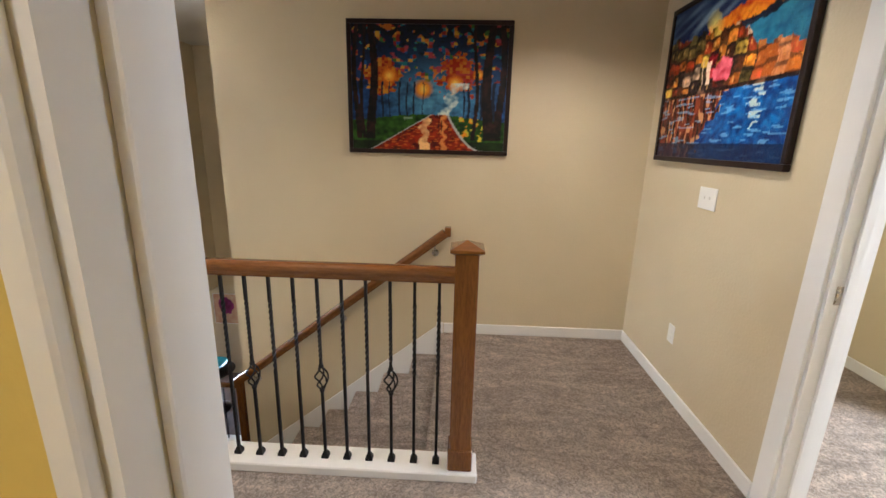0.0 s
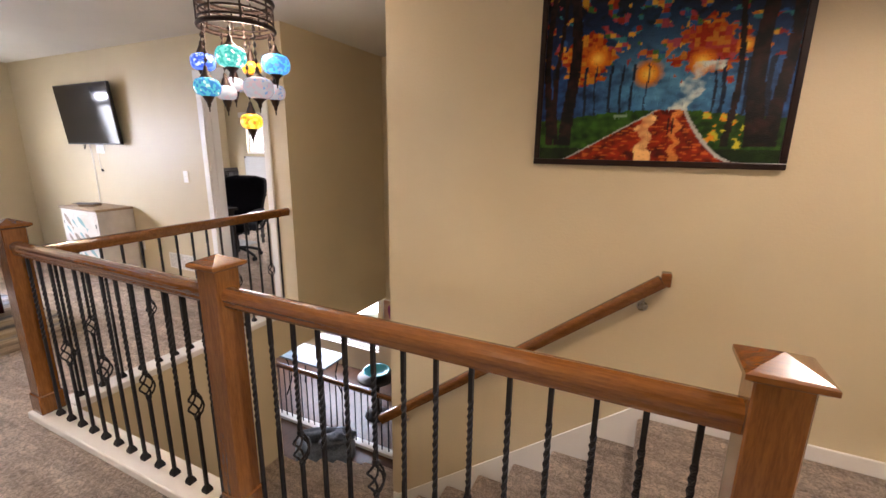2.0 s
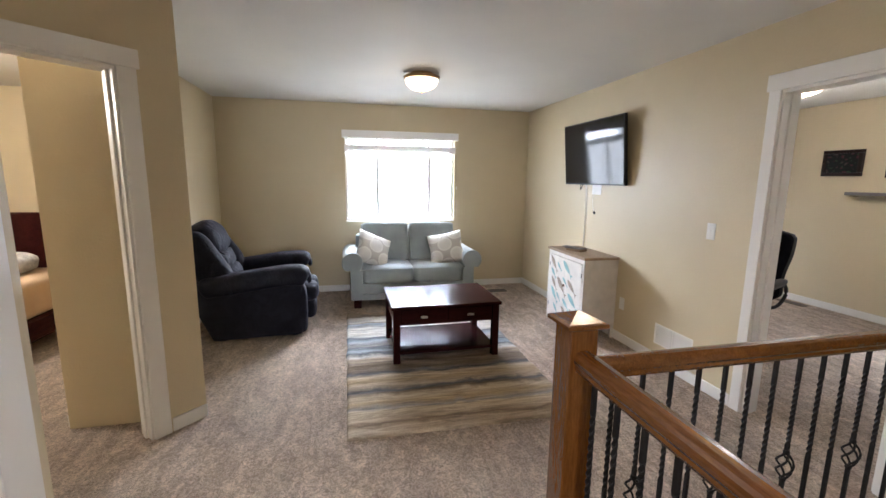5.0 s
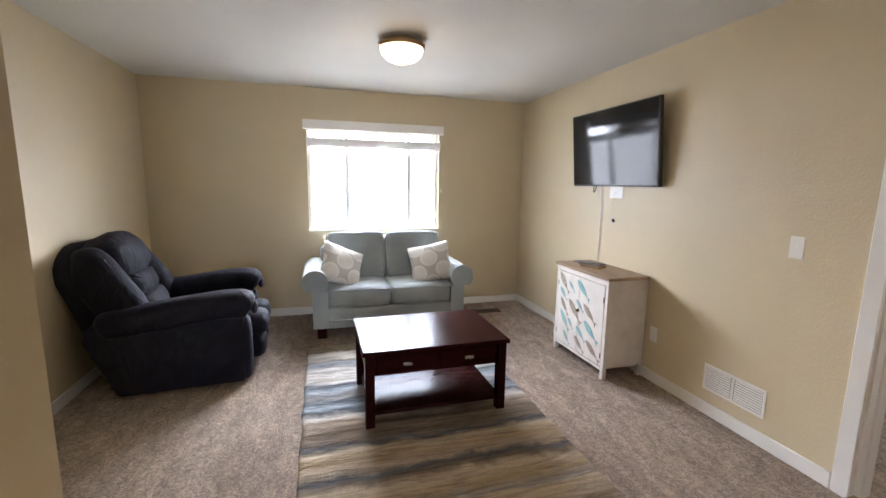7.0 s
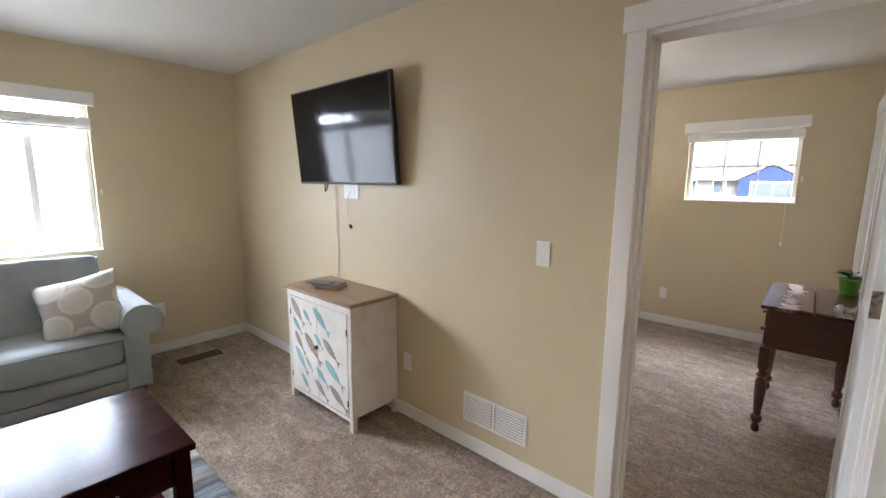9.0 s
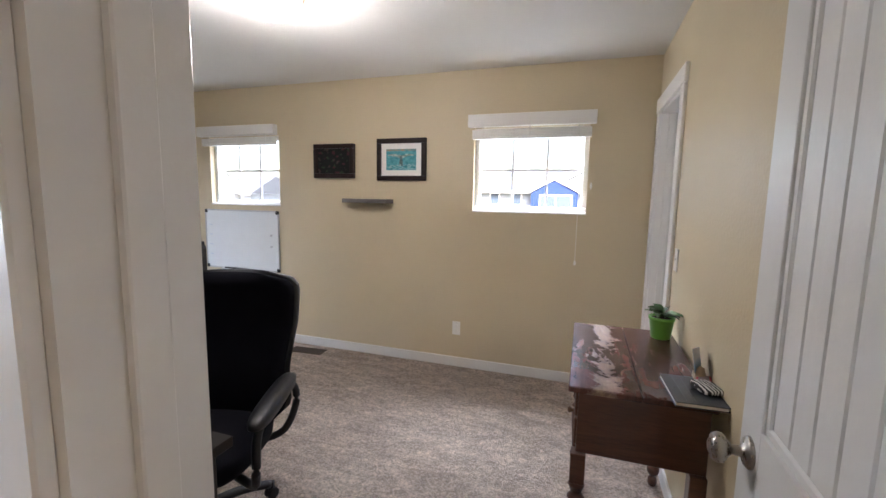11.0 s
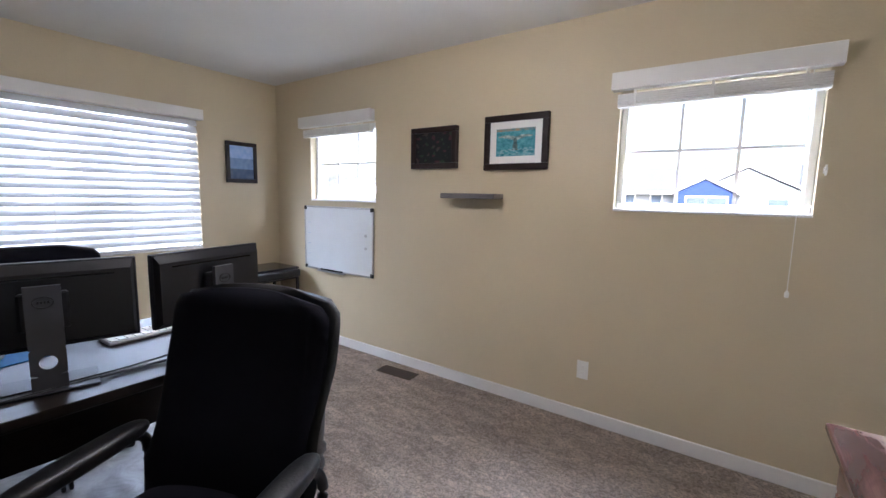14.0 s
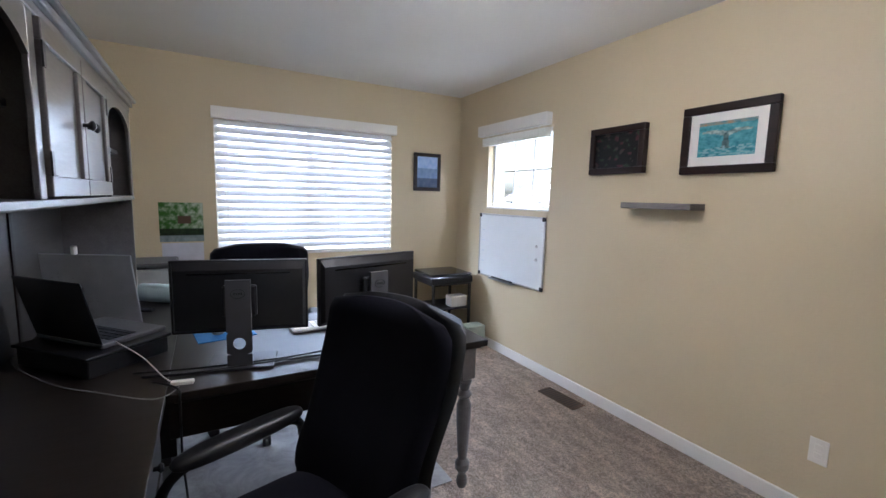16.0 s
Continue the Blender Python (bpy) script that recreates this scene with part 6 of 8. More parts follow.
def hutch():
    ob = thing("desk_hutch", "dark wooden desk hutch with cupboard doors and shelves", "hutch", pose(0, 0, 0.766))
    x0, x1, yb, yf = -6.76, -4.44, 3.475, 3.80
    za, zb, zt = 0.60, 0.625, 1.13
    for x in (x0, x1 - 0.022):
        part("side_panel", boxed(x, x + 0.022, yb, yf, 0, zt, 0.002), HUTCHWOOD, ob)
    part("back_panel", boxed(x0 + 0.022, x1 - 0.022, yb, yb + 0.012, 0, za), HUTCHWOOD, ob)
    # The darker desk wood paints in the shade at the back of the cupboards.
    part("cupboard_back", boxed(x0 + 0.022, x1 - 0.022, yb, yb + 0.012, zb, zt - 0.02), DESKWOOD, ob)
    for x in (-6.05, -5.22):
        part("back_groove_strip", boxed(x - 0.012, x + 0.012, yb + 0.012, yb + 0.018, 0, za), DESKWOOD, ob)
    part("lower_shelf", boxed(x0 - 0.008, x1 + 0.008, yb, yf + 0.012, za, zb, 0.006, 2), HUTCHWOOD, ob)
    part("top_board", boxed(x0, x1, yb, yf, zt - 0.02, zt), HUTCHWOOD, ob)
    for k, (o, a, b) in enumerate(((0.012, zt - 0.045, zt - 0.015), (0.026, zt - 0.015, zt + 0.012), (0.042, zt + 0.012, zt + 0.032))):
        part("crown_moulding", boxed(x0 - o, x1 + o, yf - 0.02, yf + o, a, b, 0.005, 2), HUTCHWOOD, ob)
        part("crown_moulding", boxed(x0 - o, x0 + 0.02, yb, yf - 0.02, a, b, 0.005), HUTCHWOOD, ob)
    for x in (-6.06, -5.24):
        part("partition", boxed(x - 0.011, x + 0.011, yb + 0.012, yf - 0.004, zb, zt - 0.02), HUTCHWOOD, ob)
    for a, b in ((x0 + 0.022, -6.071), (-5.229, x1 - 0.022)):
        # Shelf in the darker wood too, for the shade inside.
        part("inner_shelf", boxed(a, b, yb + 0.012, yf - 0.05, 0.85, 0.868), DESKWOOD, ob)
        for s0, s1 in ((a, a + 0.05), (b - 0.05, b)):
            part("face_stile", boxed(s0, s1, yf - 0.002, yf + 0.012, zb, zt - 0.045, 0.002), HUTCHWOOD, ob)
        bm = bmesh.new()
        pts = [(a + 0.05, zt - 0.045)]
        for i in range(13):
            s = i / 12
            pts.append((a + 0.05 + (b - a - 0.1) * s, zt - 0.16 + 0.075 * math.sin(math.pi * s) ** 0.6))
        pts.append((b - 0.05, zt - 0.045))
        f0 = [bm.verts.new((x, yf + 0.012, z)) for x, z in pts]
        f1 = [bm.verts.new((x, yf - 0.002, z)) for x, z in pts]
        bm.faces.new(f0)
        bm.faces.new(f1[::-1])
        for i in range(len(pts)):
            bm.faces.new((f0[i], f0[(i + 1) % len(pts)], f1[(i + 1) % len(pts)], f1[i]))
        part("arched_rail", bm, HUTCHWOOD, ob)
    for k in range(2):
        a = -6.05 + k * 0.402
        b = a + 0.398
        dr = part("door", boxed(a + 0.055, b - 0.055, yf + 0.002, yf + 0.010, zb + 0.06, zt - 0.10), HUTCHWOOD, ob, "dark recessed cupboard door")
        for q in ((a, b, zb + 0.005, zb + 0.062), (a, b, zt - 0.102, zt - 0.047), (a, a + 0.057, zb + 0.062, zt - 0.102), (b - 0.057, b, zb + 0.062, zt - 0.102)):
            part("door_rail", boxed(q[0], q[1], yf, yf + 0.021, q[2], q[3], 0.004, 2), HUTCHWOOD, dr)
        kx = b - 0.03 if k == 0 else a + 0.03
        part("door_knob", lathe(bmesh.new(), [(0.006, 0), (0.007, 0.014), (0.017, 0.024), (0.017, 0.030), (0.008, 0.036)], Matrix.Translation((kx, yf + 0.02, zb + 0.24)) @ pose(0, 0, 0, -90, 0, 0), 14), BLACKPL, dr, smooth=True)
        hx = a + 0.004 if k == 0 else b - 0.004
        for z in (zb + 0.06, zt - 0.17):
            part("hinge", boxed(hx - 0.010, hx + 0.010, yf + 0.020, yf + 0.024, z, z + 0.065), BLACKPL, dr)


hutch()


def monitor(m):
    ob = thing("computer_monitor", "black computer monitor on a slim stand, seen from behind", "monitor", m, "monitors on the desk")
    # local: back faces +y, x across
    w, z0, z1 = 0.243, 0.12, 0.40
    part("bezel", boxed(-w, w, -0.020, 0.0, z0, z1, 0.003), BLACKPL, ob)
    part("screen", boxed(-w + 0.008, w - 0.008, -0.0215, -0.018, z0 + 0.014, z1 - 0.008), SCREEN, ob)
    bm = bmesh.new()
    a = [bm.verts.new((sx * (w - 0.008), 0.0, z)) for sx, z in ((-1, z0 + 0.006), (1, z0 + 0.006), (1, z1 - 0.006), (-1, z1 - 0.006))]
    b = [bm.verts.new((sx * 0.225, 0.020, z)) for sx, z in ((-1, z0 + 0.02), (1, z0 + 0.02), (1, z1 - 0.035), (-1, z1 - 0.035))]
    for i in range(4):
        bm.faces.new((a[i], a[(i + 1) % 4], b[(i + 1) % 4], b[i]))
    bm.faces.new(b)
    bm.faces.new(a[::-1])
    part("rear_shell", bm, BLACKPL, ob)
    part("vent_slot", boxed(-0.18, 0.18, 0.0195, 0.0215, z1 - 0.052, z1 - 0.047), SCREEN, ob)
    grey = plain("dark_grey_stand_plastic", (0.075, 0.075, 0.08), 0.4, 0.2)
    part("mount", boxed(-0.06, 0.06, 0.024, 0.05, 0.19, 0.31, 0.006), BLACKPL, ob)
    n = 18
    bm = bmesh.new()
    # pillar with a round cable hole
    hz, hr, hw, zb, zt = 0.095, 0.022, 0.043, 0.005, 0.335
    for y, flip in ((0.058, False), (0.074, True)):
        ring = [bm.verts.new((hr * math.cos(2 * math.pi * i / n), y, hz + hr * math.sin(2 * math.pi * i / n))) for i in range(n)]
        sq = []
        for i in range(n):
            c, s = math.cos(2 * math.pi * i / n), math.sin(2 * math.pi * i / n)
            k = 1 / max(abs(c), abs(s))
            sq.append(bm.verts.new((hw * c * k, y, hz + hw * s * k)))
        for i in range(n):
            bm.faces.new((ring[i], ring[(i + 1) % n], sq[(i + 1) % n], sq[i]))
        if not flip:
            r0 = ring
        else:
            for i in range(n):
                bm.faces.new((r0[i], r0[(i + 1) % n], ring[(i + 1) % n], ring[i]))
    box(bm, -hw, hw, 0.058, 0.074, zb, hz - hw)
    box(bm, -hw, hw, 0.058, 0.074, hz + hw, zt, 0.0)
    st = part("stand_pillar", bm, grey, ob, "grey stand with a round cable hole")
    bm = bmesh.new()
    tube(bm, [(0.024 * math.cos(2 * math.pi * i / 24), 0.0755, 0.285 + 0.017 * math.sin(2 * math.pi * i / 24)) for i in range(25)], 0.0016, 5)
    for i in range(4):
        box(bm, -0.015 + i * 0.008, -0.010 + i * 0.008, 0.0748, 0.0762, 0.281, 0.289)
    part("maker_mark", bm, BLACKPL, st, "dark oval mark")
    part("stand_base", boxed(-0.12, 0.12, -0.07, 0.10, 0.0, 0.008, 0.003), BLACKPL, ob)
    return ob


mon = monitor(pose(-5.537, 4.274, 0.766, 0, 0, -103))
copy_thing(mon, pose(-5.521, 4.788, 0.766, 0, 0, -77))


def back_panel(grow, y0, front, rear):
    """A chair back with rounded shoulders, a slight waist and a wide foot; grow widens it."""
    bm = bmesh.new()
    nx, nz = 18, 22
    g = {}
    for side in (0, 1):
        for i in range(nx + 1):
            for k in range(nz + 1):
                u, v = 2 * i / nx - 1, k / nz
                half = 0.262 + grow + 0.030 * math.exp(-((v - 0.12) / 0.17) ** 2) + 0.034 * min(1, max(0, (v - 0.25) / 0.4))
                if v > 0.82:
                    half *= math.sqrt(max(0.0, 1 - ((v - 0.82) / 0.19) ** 5.0))
                if v < 0.10:
                    half *= 0.80 + 2.0 * v
                lump = 1 - abs(u) ** 6
                curve = 0.045 * u * u + 0.05 * math.cos(v * math.pi * 1.1)
                thick = (front if side else -rear) * lump ** 0.5 * (1 - max(0, (v - 0.9) / 0.1) ** 4 * 0.8)
                g[(side, i, k)] = bm.verts.new((u * half, y0 + curve + thick - 0.07 * v, 0.44 + (0.640 + grow * 0.4) * v))
        for i in range(nx):
            for k in range(nz):
                bm.faces.new([g[(side, a, b)] for a, b in ((i, k), (i + 1, k), (i + 1, k + 1), (i, k + 1))])
    edge = [(i, 0) for i in range(nx + 1)] + [(nx, k) for k in range(1, nz + 1)] + [(i, nz) for i in range(nx - 1, -1, -1)] + [(0, k) for k in range(nz - 1, 0, -1)]
    for a, b in zip(edge, edge[1:] + edge[:1]):
        bm.faces.new((g[(0, *a)], g[(0, *b)], g[(1, *b)], g[(1, *a)]))
    return bm


def office_chair(m, label):
    ob = thing("office_chair", label, "office chair", m, "office chairs at the desk")
    # local: faces +y
    part("backrest", back_panel(0.0, -0.225, 0.045, 0.02), MESH, ob, "tall black cloth backrest", True)
    part("back_shell", back_panel(0.010, -0.275, 0.028, 0.05), LEATHER, ob, "black leather back shell", True)
    part("back_bracket", tube(bmesh.new(), [(0, -0.16, 0.34), (0, -0.30, 0.36), (0, -0.33, 0.48), (0, -0.325, 0.62)], 0.022, 8), BLACKPL, ob)
    soft("seat", (0.50, 0.52, 0.12), (0, 0.03, 0.44), MESH, ob, 4, (3, 0, 0), 0.02, 0.02, 1)
    for sx in (-1, 1):
        bm = tube(bmesh.new(), smooth_path([(sx * 0.18, -0.10, 0.375), (sx * 0.28, -0.15, 0.40), (sx * 0.325, -0.19, 0.52), (sx * 0.315, -0.15, 0.615), (sx * 0.31, 0.05, 0.62), (sx * 0.32, 0.22, 0.595), (sx * 0.33, 0.27, 0.48), (sx * 0.29, 0.20, 0.385), (sx * 0.18, 0.12, 0.375)], 5), 0.016, 8)
        part("arm_loop", bm, BLACKPL, ob, smooth=True)
        soft("arm_pad", (0.085, 0.42, 0.055), (sx * 0.31, 0.03, 0.636), LEATHER, ob, 3, (-3, 0, 0), 0, 0.015, sx)
    part("gas_column", lathe(bmesh.new(), [(0.03, 0.09), (0.03, 0.25), (0.022, 0.25), (0.022, 0.37)], n=14), BLACKPL, ob)
    part("mechanism", boxed(-0.10, 0.10, -0.14, 0.12, 0.335, 0.37, 0.01), BLACKPL, ob)
    for k in range(5):
        a = k * 2 * math.pi / 5 + 0.3
        c, s = math.cos(a), math.sin(a)
        arm = part("base_arm", tube(bmesh.new(), smooth_path([(0.02 * c, 0.02 * s, 0.15), (0.16 * c, 0.16 * s, 0.125), (0.29 * c, 0.29 * s, 0.075)], 4), 0.020, 8), BLACKPL, ob, smooth=True)
        bm = bmesh.new()
        for off in (-0.014, 0.014):
            m2 = Matrix.Translation((0.30 * c - s * off, 0.30 * s + c * off, 0.028)) @ Matrix.Rotation(a, 4, "Z") @ pose(0, 0, 0, 90, 0, 0) @ Matrix.Translation((0, 0, -0.008))
            lathe(bm, [(0.022, 0), (0.028, 0.003), (0.028, 0.013), (0.022, 0.016)], m2, 14)
        box(bm, 0.30 * c - 0.012, 0.30 * c + 0.012, 0.30 * s - 0.012, 0.30 * s + 0.012, 0.04, 0.085, 0.004)
        part("caster", bm, BLACKPL, arm)
    return ob


ch = office_chair(pose(-4.925, 4.38, 0, 0, 0, 200), "black high-backed office chair with padded arms")
c2 = copy_thing(ch, pose(-6.50, 4.45, 0, 0, 0, -95))
tagged(c2, "black office chair behind the desk near the blinds")


def laptop(m, label, lid, tilt):
    ob = thing("laptop", label, "laptop", m)
    part("base", boxed(-0.18, 0.18, -0.125, 0.125, 0, 0.018, 0.004), plain("silver_laptop_deck", (0.20, 0.20, 0.21), 0.35, 0.6), ob)
    for r in range(4):
        for k in range(11):
            part("key", boxed(-0.15 + k * 0.0275, -0.127 + k * 0.0275, -0.02 + r * 0.026, 0.002 + r * 0.026, 0.0185, 0.0205), BLACKPL, ob)
    bm = boxed(-0.18, 0.18, -0.006, 0.0, 0, 0.245, 0.003)
    bm.transform(pose(0, 0.125, 0.016, -tilt, 0, 0))
    l = part("lid", bm, lid, ob)
    bm = boxed(-0.17, 0.17, -0.0075, -0.0062, 0.012, 0.235)
    bm.transform(pose(0, 0.125, 0.016, -tilt, 0, 0))
    part("screen", bm, SCREEN, l)
    return ob


laptop(pose(-5.865, 3.79, 0.845, 0, 0, 223), "open black laptop on a docking stand", BLACKPL, 14)
st = thing("laptop_stand", "black drawer stand under the laptop", "laptop stand", pose(-5.82, 3.78, 0.766, 0, 0, 223))
part("shelf", boxed(-0.20, 0.20, -0.15, 0.17, 0.066, 0.078, 0.003), BLACKPL, st)
part("drawer_box", boxed(-0.19, 0.19, -0.14, 0.16, 0.0, 0.064, 0.004), BLACKPL, st)
silver = plain("silver_tablet_back", (0.42, 0.43, 0.45), 0.3, 0.1)
sc = thing("second_screen", "large silver display leaning under the hutch", "monitor", pose(-6.32, 3.66, 0.766, 0, 0, -118))
bm = boxed(-0.25, 0.25, -0.008, 0.0, 0.02, 0.36, 0.004)
bm.transform(pose(0, 0, 0, -9, 0, 0))
part("panel", bm, silver, sc)
bm = boxed(-0.07, 0.07, 0.0, 0.12, 0, 0.012, 0.003)
part("foot", bm, BLACKPL, sc)
part("stem", boxed(-0.02, 0.02, 0.05, 0.07, 0.01, 0.2), BLACKPL, sc)
part("webcam", boxed(-0.012, 0.012, 0.05, 0.07, 0.355, 0.395, 0.005), PLASTIC, sc)

pd = thing("mouse_pad", "bright blue mouse pad on the desk", "mouse pad", pose(-5.93, 4.22, 0.766, 0, 0, 8))
part("pad", boxed(-0.10, 0.10, -0.12, 0.12, 0, 0.004, 0.001), plain("blue_mouse_pad_cloth", (0.02, 0.16, 0.42), 0.7), pd)
ms = thing("computer_mouse", "silver computer mouse on the blue pad", "mouse", pose(-5.93, 4.20, 0.772, 0, 0, 80))
part("shell", pillow_shape(bmesh.new(), (0.06, 0.105, 0.036), Matrix.Translation((0, 0, 0.017)), 2.6, 6), silver, ms, smooth=True)
kb = thing("keyboard", "flat silver keyboard behind the monitors", "keyboard", pose(-5.86, 4.72, 0.766, 0, 0, 92))
part("tray", boxed(-0.22, 0.22, -0.065, 0.065, 0, 0.014, 0.004), silver, kb)
for r in range(4):
    for k in range(14):
        part("key", boxed(-0.21 + k * 0.03, -0.185 + k * 0.03, -0.055 + r * 0.028, -0.032 + r * 0.028, 0.014, 0.018), PLASTIC, kb)
tw = thing("rolled_towel", "rolled pale aqua cloth on the desk", "towel", pose(-6.70, 3.93, 0.766))
part("roll", lathe(bmesh.new(), [(0.040, -0.15), (0.052, -0.142), (0.055, -0.05), (0.054, 0.05), (0.052, 0.142), (0.040, 0.15)], pose(0, 0, 0.055, 0, 90, 52), 20), fabric("aqua_cloth", (0.42, 0.55, 0.55), (0.56, 0.68, 0.67)), tw, smooth=True)
pr = thing("desktop_printer", "small grey printer at the end of the hutch", "printer", pose(-7.1, 3.78, 0.0))
part("stand", boxed(-0.2, 0.2, -0.22, 0.22, 0, 0.74, 0.006), HUTCHWOOD, pr)
part("body", boxed(-0.17, 0.17, -0.20, 0.20, 0.742, 0.93, 0.015, 2), plain("grey_printer_plastic", (0.42, 0.42, 0.41), 0.5), pr)
part("lid", boxed(-0.175, 0.175, -0.205, 0.205, 0.932, 0.965, 0.01), plain("dark_printer_plastic", (0.07, 0.07, 0.07), 0.4), pr)
cb = [("white_cable", "white charging cable hanging over the desk edge", [(-5.66, 3.86, 0.865), (-5.55, 3.95, 0.83), (-5.46, 4.02, 0.775), (-5.40, 4.06, 0.772)], PLASTIC, 0.0022),
      ("black_cable", "black cables across the desk front", [(-5.50, 3.95, 0.775), (-5.47, 4.12, 0.772), (-5.46, 4.4, 0.773), (-5.45, 4.7, 0.772), (-5.48, 5.0, 0.772)], BLACKPL, 0.005),
      ("black_cable", "black monitor lead across the desk", [(-5.55, 3.92, 0.775), (-5.50, 4.15, 0.776), (-5.48, 4.45, 0.775), (-5.52, 4.72, 0.773)], BLACKPL, 0.004),
      ("black_cable", "black cord hanging below the desk edge", [(-5.45, 3.98, 0.772), (-5.36, 4.06, 0.772), (-5.315, 4.07, 0.74), (-5.31, 4.07, 0.55), (-5.33, 4.08, 0.3), (-5.30, 4.07, 0.02)], BLACKPL, 0.004),
      ("grey_cable", "pale cord lying on the hutch desk", smooth_path([(-5.90, 3.50, 0.772), (-5.79, 3.55, 0.770), (-5.57, 3.70, 0.769), (-5.42, 3.86, 0.769), (-5.31, 4.0, 0.769), (-5.36, 4.06, 0.769), (-5.44, 4.07, 0.771)]), plain("grey_cord_rubber", (0.22, 0.22, 0.22), 0.5), 0.0018)]
for n_, l_, p_, m_, r_ in cb:
    cable(n_, l_, p_, m_, r_)
rm = thing("remote_control", "slim black remote control on the desk", "remote control", pose(-6.53, 3.82, 0.766, 0, 0, 66))
part("case", boxed(-0.085, 0.085, -0.021, 0.021, 0, 0.016, 0.006, 2), BLACKPL, rm)
for k in range(6):
    part("button", boxed(-0.06 + k * 0.02, -0.05 + k * 0.02, -0.007, 0.007, 0.0155, 0.0175, 0.001), SCREEN, rm)
us = thing("usb_hub", "small white adapter at the end of a cable", "adapter", pose(-5.40, 4.075, 0.766, 0, 0, 80))
part("shell", boxed(-0.035, 0.035, -0.012, 0.012, 0, 0.014, 0.004, 2), PLASTIC, us)


# ---------- the antique writing table ----------
def worn_top_material():
    """Red-brown varnish with a long rubbed strip, bleached patches and dark rings of old polish."""
    m, t, p = material("worn_mahogany_top")
    v = coords(t)
    grain = noise_tex(t, coords(t, (14, 1.2, 1)), 4, 6, 0.62, 0.5)
    speck = noise_tex(t, v, 60, 4, 0.7)
    wear = noise_tex(t, coords(t, (2.2, 1.2, 1)), 2.6, 6, 0.70, 1.2)
    sep = t.nodes.new("ShaderNodeSeparateXYZ")
    t.links.new(v, sep.inputs[0])
    # rubbed most along the middle of the front board
    line = math_node(t, "ADD", sep.outputs[0], math_node(t, "MULTIPLY", math_node(t, "SUBTRACT", noise_tex(t, coords(t, (0, 3, 0)), 1.6, 3), 0.5), 0.22))
    off = math_node(t, "ABSOLUTE", math_node(t, "SUBTRACT", line, 0.115))
    strip = math_node(t, "SUBTRACT", 1.0, math_node(t, "MULTIPLY", off, 11.0))
    amount = math_node(t, "ADD", math_node(t, "MULTIPLY", strip, 0.22), math_node(t, "ADD", math_node(t, "MULTIPLY", wear, 0.85), math_node(t, "MULTIPLY", speck, 0.18)))
    red = ramp(t, grain, [(0.3, (0.085, 0.034, 0.026)), (0.7, (0.17, 0.075, 0.056))])
    dark = ramp(t, wear, [(0.40, (0.045, 0.024, 0.022)), (0.55, (1, 1, 1))])
    c = mix(t, red, dark, 0.55, "MULTIPLY")
    pale = ramp(t, grain, [(0.3, (0.24, 0.155, 0.105)), (0.7, (0.40, 0.295, 0.21))])
    mask = ramp(t, amount, [(0.64, (0, 0, 0)), (0.74, (1, 1, 1))])
    c = mix(t, c, pale, mask)
    t.links.new(c, p.inputs["Base Color"])
    t.links.new(mix(t, (0.26, 0.26, 0.26), (0.6, 0.6, 0.6), mask), p.inputs["Roughness"])
    bump(t, p, grain, 0.1, 0.003)
    return m


MAHOG = wood("red_mahogany", (0.055, 0.018, 0.010), (0.14, 0.05, 0.026), 0.3, (1, 1, 9), 0.4)
WORN = worn_top_material()


def writing_table():
    ob = thing("writing_table", "worn antique mahogany writing table with turned legs", "table", pose(-3.495, 4.64, 0))
    w, l, h = 0.445, 0.79, 0.80
    part("top_board", boxed(-0.015, w * 0.5 - 0.0015, -0.015, l + 0.015, h - 0.022, h, 0.004), WORN, ob)
    part("top_board", boxed(w * 0.5 + 0.0015, w, -0.015, l + 0.015, h - 0.022, h, 0.004), WORN, ob)
    part("apron", boxed(0.02, w - 0.01, 0.02, 0.04, h - 0.26, h - 0.022, 0.003), MAHOG, ob)
    part("apron", boxed(0.02, w - 0.01, l - 0.04, l - 0.02, h - 0.26, h - 0.022, 0.003), MAHOG, ob)
    part("apron", boxed(w - 0.03, w - 0.01, 0.04, l - 0.04, h - 0.26, h - 0.022), MAHOG, ob)
    part("apron", boxed(0.02, 0.035, 0.04, l - 0.04, h - 0.26, h - 0.022), MAHOG, ob)
    for k in range(2):
        d = part("drawer_front", boxed(0.010, 0.022, 0.06, l - 0.06, h - 0.145 - k * 0.112, h - 0.04 - k * 0.112, 0.004), MAHOG, ob)
        for y in (0.22, l - 0.22):
            part("drawer_knob", lathe(bmesh.new(), [(0.006, 0), (0.007, 0.01), (0.014, 0.018), (0.008, 0.026)], Matrix.Translation((0.010, y, h - 0.09 - k * 0.112)) @ pose(0, 0, 0, 0, -90, 0), 12), BRONZE, d)
    for x in (0.03, w - 0.035):
        for y in (0.03, l - 0.03):
            turned_leg(h - 0.26, 0.030, MAHOG, ob, x, y, 0, square=0.026)


writing_table()


